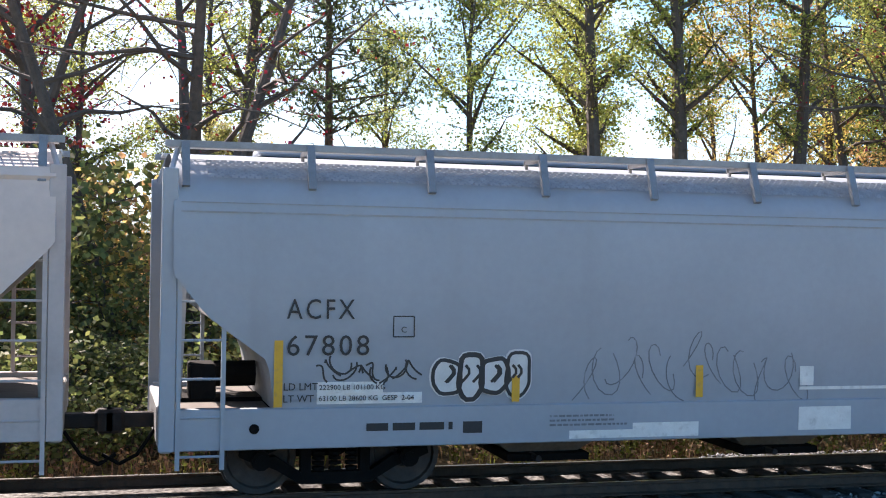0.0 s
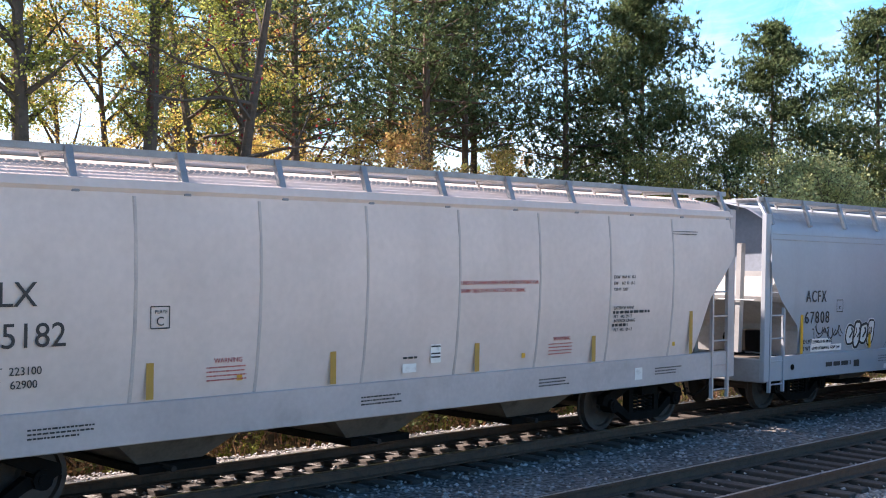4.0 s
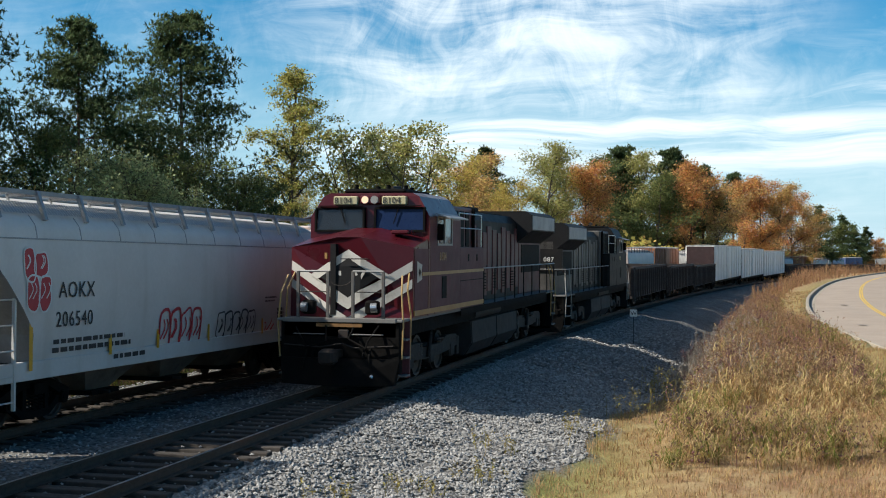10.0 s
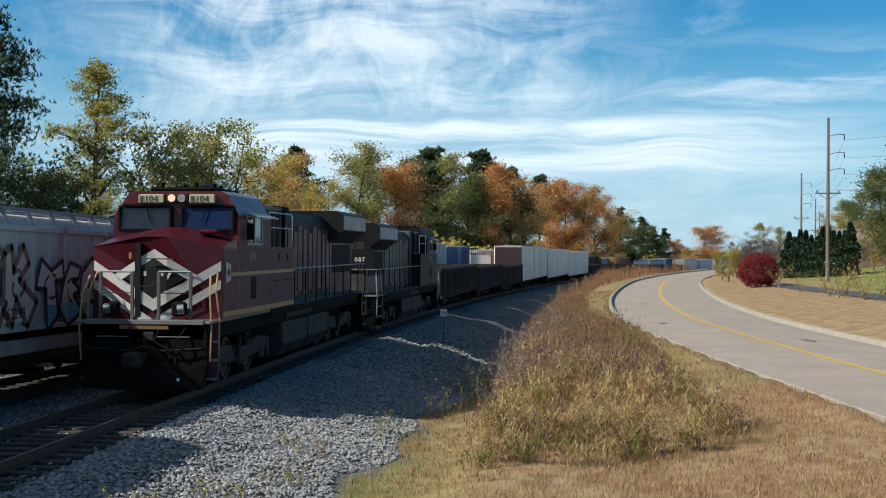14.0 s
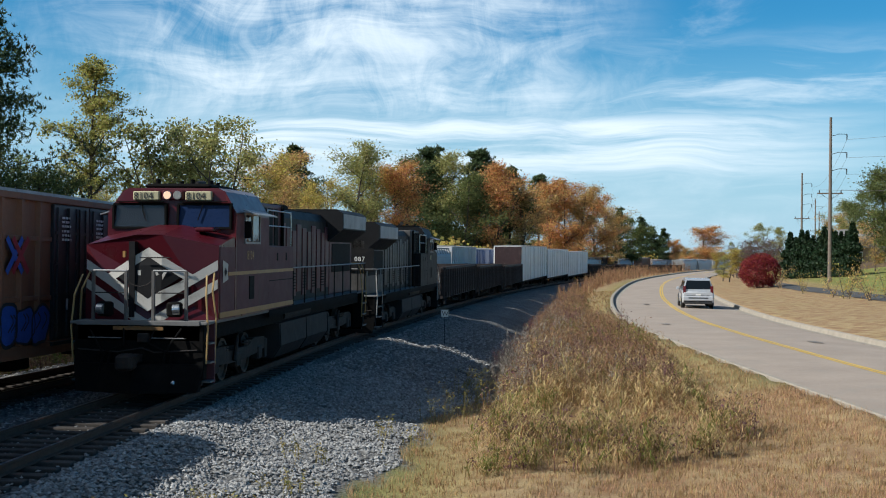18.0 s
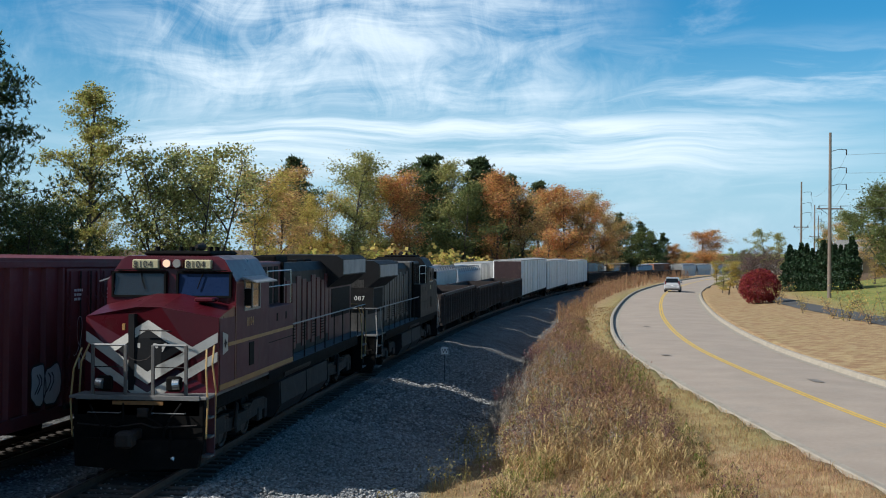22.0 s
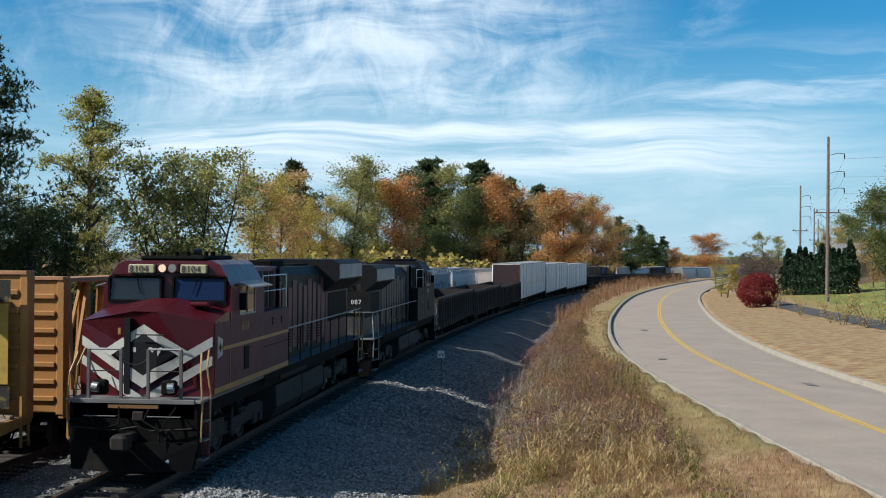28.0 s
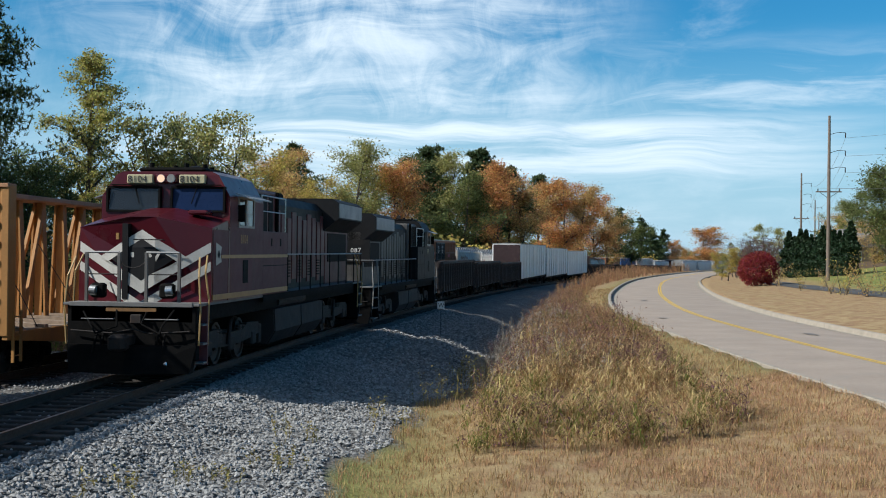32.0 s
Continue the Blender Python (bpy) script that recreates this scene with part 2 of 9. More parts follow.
M_BLACKPAINT = base("black_stencil_paint", (0.022, 0.022, 0.024), 0.6, 0, 0.15, 6)
M_YELLOWREF = base("yellow_reflector_tape", (0.62, 0.33, 0.02), 0.35, 0, 0.08, 8, DIRT, 0.3)
M_REDPAINT = base("red_warning_paint", (0.45, 0.07, 0.06), 0.6, 0, 0.12, 8, (0.5, 0.45, 0.42), 0.4)
M_GLASS = glass("tinted_window_glass", (0.05, 0.06, 0.07))
M_DARKGLASS = base("dark_blue_screened_glass", (0.010, 0.022, 0.066), 0.3, 0, 0.1, 5, spec=0.12)
M_CHROME = base("bright_metal", (0.55, 0.55, 0.54), 0.3, 0.9, 0.1, 8)
M_ALU = base("bare_galvanised_steel", (0.24, 0.25, 0.265), 0.5, 0.4, 0.15, 5, DIRT, 0.3)
M_GRATE = base("galvanised_grating", (0.40, 0.41, 0.42), 0.45, 0.5, 0.2, 9, DIRT, 0.4)


# ---- mesh tools ----
class Mesh:
    """Collects plain geometry; part() turns it into one mesh object."""

    def __init__(self):
        self.v, self.f = [], []

    def add(self, verts, faces):
        k = len(self.v)
        self.v += [tuple(p) for p in verts]
        self.f += [tuple(i + k for i in f) for f in faces]
        return self

    def box(self, x0, x1, y0, y1, z0, z1, c=0.0):
        """A box; c: a chamfer on its four upright-to-top edges and corners."""
        if c <= 0:
            v = [(x, y, z) for z in (z0, z1) for x, y in ((x0, y0), (x1, y0), (x1, y1), (x0, y1))]
            return self.add(v, [(3, 2, 1, 0), (4, 5, 6, 7), (0, 1, 5, 4), (1, 2, 6, 5), (2, 3, 7, 6), (3, 0, 4, 7)])
        v, rings = [], []
        for z, e in ((z0, c), (z0 + c, 0), (z1 - c, 0), (z1, c)):
            rings.append(len(v))
            v += [(x0 + c + e, y0 + e, z), (x1 - c - e, y0 + e, z), (x1 - e, y0 + c + e, z), (x1 - e, y1 - c - e, z),
                  (x1 - c - e, y1 - e, z), (x0 + c + e, y1 - e, z), (x0 + e, y1 - c - e, z), (x0 + e, y0 + c + e, z)]
        f = [tuple(range(7, -1, -1)), tuple(range(24, 32))]
        for r in range(3):
            f += [(r * 8 + i, r * 8 + (i + 1) % 8, r * 8 + 8 + (i + 1) % 8, r * 8 + 8 + i) for i in range(8)]
        return self.add(v, f)

    def prism(self, outline, axis, a, b):
        """An outline of 2D points pushed along an axis (0, 1 or 2) from a to b."""
        def at(p, t):
            q = [p[0], p[1]]
            q.insert(axis, t)
            return tuple(q)
        n = len(outline)
        v = [at(p, a) for p in outline] + [at(p, b) for p in outline]
        f = [tuple(range(n - 1, -1, -1)), tuple(range(n, 2 * n))] + [(i, (i + 1) % n, n + (i + 1) % n, n + i) for i in range(n)]
        return self.add(v, f)

    def loft(self, rings, cap=True):
        """Rings of equal count joined in order."""
        n = len(rings[0])
        v = [p for r in rings for p in r]
        f = []
        for k in range(len(rings) - 1):
            f += [(k * n + i, k * n + (i + 1) % n, (k + 1) * n + (i + 1) % n, (k + 1) * n + i) for i in range(n)]
        if cap:
            f += [tuple(range(n - 1, -1, -1)), tuple(range((len(rings) - 1) * n, len(rings) * n))]
        return self.add(v, f)

    def strip(self, rows):
        """An open sheet from rows of points of equal count."""
        n = len(rows[0])
        v = [p for r in rows for p in r]
        return self.add(v, [(k * n + i, k * n + i + 1, (k + 1) * n + i + 1, (k + 1) * n + i) for k in range(len(rows) - 1) for i in range(n - 1)])

    def cyl(self, p, q, r, n=10, r2=None):
        p, q = Vector(p), Vector(q)
        d = (q - p).normalized()
        u = d.cross(Vector((0, 0, 1)) if abs(d.z) < 0.9 else Vector((1, 0, 0))).normalized()
        w = d.cross(u)
        r2 = r if r2 is None else r2
        ring = lambda c, k: [c + (u * math.cos(2 * math.pi * i / n) + w * math.sin(2 * math.pi * i / n)) * k for i in range(n)]
        return self.loft([ring(p, r), ring(q, r2)])

    def tube(self, pts, r, n=6):
        for a, b in zip(pts, pts[1:]):
            self.cyl(a, b, r, n)
        return self

    def mesh(self, name):
        me = bpy.data.meshes.new(name)
        me.from_pydata(self.v, [], self.f)
        me.update()
        return me


def part(name, geo, material, parent=None, label="", smooth=False, at=None):
    """One mesh object under a thing or a part."""
    me = geo.mesh(name) if isinstance(geo, Mesh) else geo
    if not me.materials:
        me.materials.append(material)
    ob = new(name, me)
    if parent:
        ob.parent = parent
    if at is not None:
        ob.matrix_basis = at
    if smooth:
        bm = bmesh.new()
        bm.from_mesh(me)
        bmesh.ops.recalc_face_normals(bm, faces=bm.faces)
        for f in bm.faces:
            f.smooth = True
        for e in bm.edges:
            e.smooth = e.calc_face_angle(0) < 0.6
        bm.to_mesh(me)
        bm.free()
    return tagged(ob, label) if label else ob


def thing(name, label, category, at=None, group="", kind=""):
    ob = new(name)
    ob.empty_display_size = 0.3
    if at is not None:
        ob.matrix_basis = at
    return tagged(ob, label, category, group, kind)


FONT_CACHE = {}


def lettering(text, size, m, material, parent, spacing=1.0, name="lettering", squeeze=1.0):
    """Painted letters, a thin raised film, lying in the pose m (x along the text, y up the letters)."""
    key = (text, size, spacing, material.name, squeeze)
    if key not in FONT_CACHE:
        cu = bpy.data.curves.new("letters", "FONT")
        cu.body, cu.size, cu.extrude, cu.resolution_u = text, size, 0.002, 3
        cu.space_character = spacing
        ob = bpy.data.objects.new("letters", cu)
        scene.collection.objects.link(ob)
        me = bpy.data.meshes.new_from_object(ob)
        bpy.data.objects.remove(ob)
        if squeeze != 1.0:
            me.transform(Matrix.Diagonal((squeeze, 1, 1, 1)))
        me.materials.clear()
        me.materials.append(material)
        FONT_CACHE[key] = me
    ob = new(name, FONT_CACHE[key])
    ob.parent, ob.matrix_basis = parent, m
    return ob


NEAR_FACE = Matrix(((1, 0, 0, 0), (0, 0, -1, 0), (0, 1, 0, 0), (0, 0, 0, 1)))  # text plane facing -y
FRONT_FACE = Matrix(((0, 0, -1, 0), (-1, 0, 0, 0), (0, 1, 0, 0), (0, 0, 0, 1)))  # text plane facing -x


def on_side(x, y, z):
    return Matrix.Translation((x, y, z)) @ NEAR_FACE

# ---- the lie of the land ----
NEAR_Y, SPACING = 9.3, 4.6


def track_y(x):
    return NEAR_Y - 3.1e-4 * max(0.0, x - 30.0) ** 2 - 4.9e-4 * max(0.0, x - 200.0) ** 2


def track_z(x):
    s = max(0.0, x - 35.0)
    return -0.0108 * s * s / (s + 20.0)


def track_turn(x):
    return math.degrees(math.atan(-6.2e-4 * max(0.0, x - 30.0) - 9.8e-4 * max(0.0, x - 200.0)))


def far_drop(x):
    """The far track runs a little downhill beside the locomotives."""
    return -0.012 * min(max(0.0, x - 18.0), 22.0)


def on_track(x, row):
    """The pose of a car's middle at the rail top; row 0 is the near track, 1 the far one."""
    tip = math.degrees(math.atan((far_drop(x - 6) - far_drop(x + 6)) / 12)) * row
    return pose(x, track_y(x) + SPACING * row, track_z(x) + far_drop(x) * row, 0, tip, track_turn(x))


ROAD = [(-260, -54), (-100, -29.5), (0, -14.8), (20, -11.9), (39, -9.4), (46, -8.6), (57, -7.6), (70, -6.9), (86, -7.0), (108, -8.0), (145, -10.9),
        (175, -14.3), (213, -20.5), (260, -30.0), (330, -48.0), (450, -86.0)]


def road_y(x):
    """A smooth curve through ROAD (cubic, with mean slopes)."""
    P = ROAD
    for i in range(len(P) - 1):
        if x <= P[i + 1][0] or i == len(P) - 2:
            (x0, y0), (x1, y1) = P[i], P[i + 1]
            slope = lambda k: (P[min(k + 1, len(P) - 1)][1] - P[max(k - 1, 0)][1]) / (P[min(k + 1, len(P) - 1)][0] - P[max(k - 1, 0)][0])
            h, t = x1 - x0, (x - x0) / (x1 - x0)
            a, b = slope(i) * h, slope(i + 1) * h
            return y0 * (2 * t ** 3 - 3 * t ** 2 + 1) + a * (t ** 3 - 2 * t ** 2 + t) + y1 * (3 * t ** 2 - 2 * t ** 3) + b * (t ** 3 - t ** 2)


def road_z(x):
    return -0.38 - 0.0027 * max(0.0, x - 50.0)


def mixv(a, b, t):
    t = min(max(t, 0.0), 1.0)
    t = t * t * (3 - 2 * t)
    return a + (b - a) * t


ROAD_HALF = 4.2


def ground_z(x, y):
    tz, ty = track_z(x), track_y(x)
    d = ty - y
    if d < -SPACING - 2.0:  # beyond the far track: shoulder, shallow ditch, wood floor
        e = -SPACING - 2.0 - d
        tz += far_drop(x)
        z = mixv(tz - 0.24, tz - 0.85, e / 2.2)
        z = mixv(z, tz * 0.4 - 0.1, (e - 4.0) / 14.0)
        return z + 0.10 * noise.noise((x * 0.25, y * 0.25, 3.0)) * min(1.0, e)
    if d < 1.75:
        return tz - 0.24 + far_drop(x) * mixv(0, 1, (-1.5 - d) / 1.2)
    ditch = mixv(-0.85, -1.45, (x - 30) / 14.0)
    z = mixv(tz - 0.24, tz * 0.8 - 0.62, (d - 1.75) / 1.9)
    z = mixv(z, ditch + tz * 0.6, (d - 3.6) / 2.6)
    rough = min(1.0, max(0.0, (d - 1.9) / 0.8))
    z += rough * (0.05 * noise.noise((x * 0.9, y * 0.9, 2.0)) + 0.045 * noise.noise((x * 2.3, y * 2.3, 6.0)))
    ry = road_y(x)
    rz = road_z(x)
    edge = y - (ry + ROAD_HALF)
    if edge > 0:
        bank = mixv(rz - 0.02, rz - 0.28, edge / 5.0)
        w = (d - 6.4) / 2.2
        z = mixv(z, bank, w)
        z = mixv(rz + 0.13, z, edge / 1.2)
        bump = 0.06 * noise.noise((x * 0.5, y * 0.5, 0.0)) * min(1.0, max(0.0, d - 5.0)) * min(1.0, edge / 3.0)
        return z + bump
    out = (ry - ROAD_HALF) - y
    if out > 0:
        lawn = rz + 0.12 + 0.055 * out + 0.0016 * out * out if out < 40 else rz + 0.12 + 2.2 + 2.56
        lawn = mixv(rz + 0.12, lawn, out / 2.0)
        far = mixv(1.0, 0.55, (x - 150) / 150.0)
        return rz + 0.12 + (lawn - rz - 0.12) * far + 0.05 * noise.noise((x * 0.2, y * 0.2, 5.0)) * min(1.0, out / 2)
    return rz - 0.35


def grid_axis(parts):
    out = []
    for a, b, step in parts:
        n = max(1, round((b - a) / step))
        out += [a + (b - a) * i / n for i in range(n)]
    return out + [parts[-1][1]]


def ground_material():
    """Dry lawn, gravel by the track, wood floor behind it: told apart by distance from the line of the track."""
    m = bpy.data.materials.new("ground_cover")
    m.use_nodes = True
    nt = m.node_tree
    n, l = nt.nodes.new, nt.links.new
    b = nt.nodes["Principled BSDF"]
    b.inputs["Roughness"].default_value = 0.95
    b.inputs["Specular IOR Level"].default_value = 0.15
    at = n("ShaderNodeVertexColor"); at.layer_name = "cover"
    sep = n("ShaderNodeSeparateColor"); l(at.outputs[0], sep.inputs[0])
    tc = n("ShaderNodeTexCoord")

    def nz(s, d=6):
        t = n("ShaderNodeTexNoise"); t.inputs["Scale"].default_value, t.inputs["Detail"].default_value = s, d
        l(tc.outputs["Object"], t.inputs["Vector"]); return t.outputs["Fac"]

    def two(f, a, c, lo=0.35, hi=0.65):
        r = n("ShaderNodeValToRGB"); e = r.color_ramp.elements
        e[0].position, e[1].position, e[0].color, e[1].color = lo, hi, (*a, 1), (*c, 1)
        l(f, r.inputs[0]); return r.outputs[0]

    def mixc(f, a, c, kind="MIX"):
        x = n("ShaderNodeMixRGB"); x.blend_type = kind
        if isinstance(f, float):
            x.inputs[0].default_value = f
        else:
            l(f, x.inputs[0])
        l(a, x.inputs[1]); l(c, x.inputs[2]); return x.outputs[0]

    grain = two(nz(34, 4), (0.55, 0.55, 0.55), (1.35, 1.35, 1.35), 0.2, 0.8)
    lawn = mixc(0.85, two(nz(0.35), (0.30, 0.205, 0.105), (0.37, 0.27, 0.135)), two(nz(1.7), (0.26, 0.15, 0.085), (0.40, 0.30, 0.16)))
    green = two(nz(0.9), (0.15, 0.185, 0.05), (0.26, 0.25, 0.075))
    lawn = mixc(sep.outputs[2], lawn, green)
    lawn = mixc(0.8, lawn, grain, "MULTIPLY")
    grav = mixc(0.9, two(nz(0.8), (0.11, 0.105, 0.10), (0.18, 0.175, 0.165)), two(nz(13, 8), (0.12, 0.115, 0.11), (2.0, 2.0, 2.0), 0.32, 0.70), "MULTIPLY")
    wood = mixc(0.6, two(nz(0.8), (0.06, 0.04, 0.023), (0.11, 0.075, 0.04)), two(nz(9), (0.035, 0.027, 0.016), (0.17, 0.115, 0.06)))
    c = mixc(sep.outputs[0], lawn, grav)
    c = mixc(sep.outputs[1], c, wood)
    l(c, b.inputs["Base Color"])
    bp = n("ShaderNodeBump"); bp.inputs["Strength"].default_value, bp.inputs["Distance"].default_value = 0.8, 0.05
    l(nz(18, 8), bp.inputs["Height"]); l(bp.outputs[0], b.inputs["Normal"])
    return m


def build_ground():
    xs = grid_axis([(-2500, -300, 300), (-300, -60, 30), (-60, 5, 4), (5, 60, 0.8), (60, 100, 1.0), (100, 140, 2.0), (140, 320, 6), (320, 700, 20), (700, 3000, 300)])
    ys = grid_axis([(-2500, -300, 300), (-300, -60, 20), (-60, -20, 2.5), (-20, 4, 0.36), (4, 20, 0.5), (20, 50, 2), (50, 120, 8), (120, 400, 40), (400, 2500, 300)])
    rows = [[(x, y, ground_z(min(max(x, -300), 700), max(min(y, 300), -200)) if abs(y) < 1e9 else 0) for y in ys] for x in xs]
    g = Mesh().strip(rows)
    me = g.mesh("ground")
    lay = me.color_attributes.new("cover", "FLOAT_COLOR", "POINT")
    for i, (x, y, z) in enumerate(g.v):
        d = track_y(min(x, 700)) - y
        w = 0.7 * noise.noise((x * 0.3, y * 0.3, 9)) + 0.35 * noise.noise((x * 1.3, y * 1.3, 2))
        limit = mixv(5.9, 7.0, (x - 28) / 12)
        grav = 1.0 if -SPACING - 3.4 < d < limit + w else 0.0
        floor = 1.0 if d <= -SPACING - 3.4 + w * 0.5 else 0.0
        edge = abs(y - road_y(min(max(x, -260), 450))) - ROAD_HALF
        green = mixv(0.45, 0.0, edge / 3.0) if y > road_y(min(max(x, -260), 450)) and x > 35 else mixv(0.0, 1.0, (edge - 8) / 4)
        lay.data[i].color = (grav, floor, max(0, green + 0.2 * w), 1)
    for p in me.polygons:
        p.use_smooth = True
    ob = part("ground", me, ground_material())
    return tagged(ob, "dry tan grass, grey gravel and leaf litter ground", "ground", kind="structure")


def build_tracks():
    steps = [x for x in grid_axis([(-60, 18, 13), (18, 40, 11), (40, 470, 7)])]
    prof = [(-0.07, -0.17), (0.07, -0.17), (0.07, -0.155), (0.012, -0.135), (0.012, -0.05), (0.036, -0.035), (0.036, -0.004), (0.03, 0.0),
            (-0.03, 0.0), (-0.036, -0.004), (-0.036, -0.035), (-0.012, -0.05), (-0.012, -0.135), (-0.07, -0.155)]
    tie_me = Mesh().box(-0.115, 0.115, -1.3, 1.3, -0.18, 0.0, 0.012).mesh("tie")
    tie_me.materials.append(M_TIE)
    plate_me = Mesh().box(-0.09, 0.09, -0.17, 0.17, 0.0, 0.012).mesh("tie_plate")
    plate_me.materials.append(M_RAIL)
    for row, name in ((0, "near"), (1, "far")):
        t = thing("railway_track", "rusty steel railway track on dark timber ties" if row == 0 else "railway track carrying the moving freight train", "railway track", group="railway tracks")
        for s in (-0.753, 0.753):
            rings, top = [], []
            for x in steps:
                y, z = track_y(x) + SPACING * row + s, track_z(x) + far_drop(x) * row
                rings.append([(x, y + a, z + b) for a, b in prof])
                top.append([(x, y - 0.026, z + 0.002), (x, y + 0.026, z + 0.002)])
            r = part("rail", Mesh().loft(rings), M_RAIL, t)
            part("rail_head", Mesh().strip(top), M_RAILTOP, r, "wheel-polished bright rail head")
        far = Mesh()
        x, k = 2.0, 0
        while x < 330:
            y, z = track_y(x) + SPACING * row, track_z(x) + far_drop(x) * row - 0.172
            turn = track_turn(x) + random.uniform(-1.2, 1.2)
            m = pose(x + random.uniform(-0.02, 0.02), y + random.uniform(-0.05, 0.05), z + random.uniform(-0.012, 0.004), 0, 0, turn)
            if k < (150 if row == 0 else 90):
                tie = new("tie", tie_me)
                tie.parent, tie.matrix_basis = t, m
                for s in (-0.753, 0.753):
                    pl = new("tie_plate", plate_me)
                    pl.parent, pl.matrix_basis = tie, pose(0, s, -0.008)
            else:
                far.box(x - 0.115, x + 0.115, y - 1.3, y + 1.3, z - 0.15, z)
            k += 1
            x += 0.53
        part("far_ties", far, M_TIE, t)["kind"] = "stuff"


def stone_field(name, count, place, size, label, seed):
    rng = random.Random(seed)
    g = Mesh()
    for _ in range(count):
        p = place(rng)
        if p is None:
            continue
        x, y, z = p
        s = size * rng.uniform(0.55, 1.35)
        a = rng.uniform(0, 6.28)
        ca, sa = math.cos(a), math.sin(a)
        v = []
        for dx, dy, dz in ((1, 0, 0), (0, 1, 0), (-1, 0, 0), (0, -1, 0), (0.2, 0.1, 0.8), (-0.1, 0.1, -0.6)):
            dx, dy, dz = (dx + rng.uniform(-0.3, 0.3)) * s, (dy + rng.uniform(-0.3, 0.3)) * s * 0.8, (dz + rng.uniform(-0.2, 0.2)) * s * 0.75
            v.append((x + dx * ca - dy * sa, y + dx * sa + dy * ca, z + dz))
        g.add(v, [(0, 1, 4), (1, 2, 4), (2, 3, 4), (3, 0, 4), (1, 0, 5), (2, 1, 5), (3, 2, 5), (0, 3, 5)])
    ob = part(name, g, M_STONE)
    return tagged(ob, label, "gravel", kind="stuff")


def build_road():
    xs = grid_axis([(-260, 0, 10), (0, 30, 2), (30, 130, 1.5), (130, 450, 5)])

    def ribbon(offsets):
        rows = []
        for x in xs:
            y, z = road_y(x), road_z(x)
            k = (road_y(x + 0.5) - road_y(x - 0.5))
            nx, ny = -k / math.hypot(1, k), 1 / math.hypot(1, k)
            rows.append([(x + nx * o, y + ny * o, z + h) for o, h in offsets])
        return rows
    asphalt = base("sun_bleached_asphalt", (0.335, 0.272, 0.218), 0.88, 0, 0.12, 0.5, (0.28, 0.25, 0.21), 0.6, 0.3, 90)
    road = part("road", Mesh().strip(ribbon([(-3.6, -0.03), (-1.9, 0.02), (0, 0.05), (1.9, 0.02), (3.6, -0.03)])), asphalt)
    tagged(road, "pale grey two-lane asphalt road with double yellow line", "road", kind="structure")
    concrete = base("kerb_concrete", (0.32, 0.28, 0.225), 0.9, 0, 0.15, 2, (0.2, 0.17, 0.13), 0.5, 0.3, 60)
    for s in (1, -1):
        prof = [(3.6, -0.025), (3.98, -0.04), (4.02, 0.14), (4.05, 0.16), (4.2, 0.165), (4.24, 0.14), (4.24, -0.2)]
        part("kerb", Mesh().strip(ribbon([(o * s, h) for o, h in prof])), concrete, road, "weathered concrete kerb and gutter")
    yellow = base("yellow_road_paint", (0.62, 0.40, 0.04), 0.7, 0, 0.12, 1.5, (0.3, 0.25, 0.15), 0.5)
    for o in (0.09, 0.27):
        part("centre_line", Mesh().strip(ribbon([(o - 0.055, 0.053), (o + 0.055, 0.053)])), yellow, road, "solid yellow centre line")
    tar = base("tar_crack_seal", (0.20, 0.175, 0.15), 0.7, 0, 0.2, 5)
    for x0, o, dx in ((52, -1.9, 1.1), (88, 1.5, 0.9), (64, 2.2, 0.5)):
        y, z = road_y(x0) + o, road_z(x0)
        part("tar_patch", Mesh().add([(x0, y, z + 0.05), (x0 + dx, y + 0.1, z + 0.05), (x0 + dx * 1.1, y + 0.5, z + 0.05), (x0 + 0.1, y + 0.4, z + 0.05)], [(0, 1, 2, 3)]), tar, road)
    return road


build_ground()
build_road()
build_tracks()

# ---- rolling stock: x along the car, z from the rail top, the side seen is -y ----
SPEED = 5.3
MOVING, WHEELS = [], []


def wheel_mesh(r=0.455):
    g = Mesh()
    for s in (-1, 1):
        y = 0.70 * s
        ring = lambda yy, rr: [(rr * math.cos(2 * math.pi * i / 20), yy, rr * math.sin(2 * math.pi * i / 20)) for i in range(20)]
        seq = [(y - 0.03 * s, r + 0.025), (y, r + 0.02), (y + 0.01 * s, r), (y + 0.1 * s, r - 0.008), (y + 0.1 * s, r - 0.07), (y + 0.055 * s, r - 0.09),
               (y + 0.05 * s, 0.17), (y + 0.1 * s, 0.13), (y + 0.1 * s, 0.02)]
        g.loft([ring(a, b) for a, b in seq])
        g.cyl((0, y + 0.1 * s, 0), (0, y + 0.34 * s, 0), 0.085, 10)
        for k in range(3):
            a = 2 * math.pi * k / 3
            g.cyl((0.1 * math.cos(a), y + 0.09 * s, 0.1 * math.sin(a)), (0.1 * math.cos(a), y + 0.12 * s, 0.1 * math.sin(a)), 0.03, 5)
    g.cyl((0, -0.7, 0), (0, 0.7, 0), 0.09, 10)
    return g.mesh("wheelset")


WHEEL_ME = wheel_mesh()
M_WHEEL = base("brown_cast_wheel", (0.055, 0.045, 0.040), 0.65, 0.4, 0.3, 5, (0.10, 0.07, 0.05), 0.5, 0.1, 40)
WHEEL_ME.materials.append(M_WHEEL)


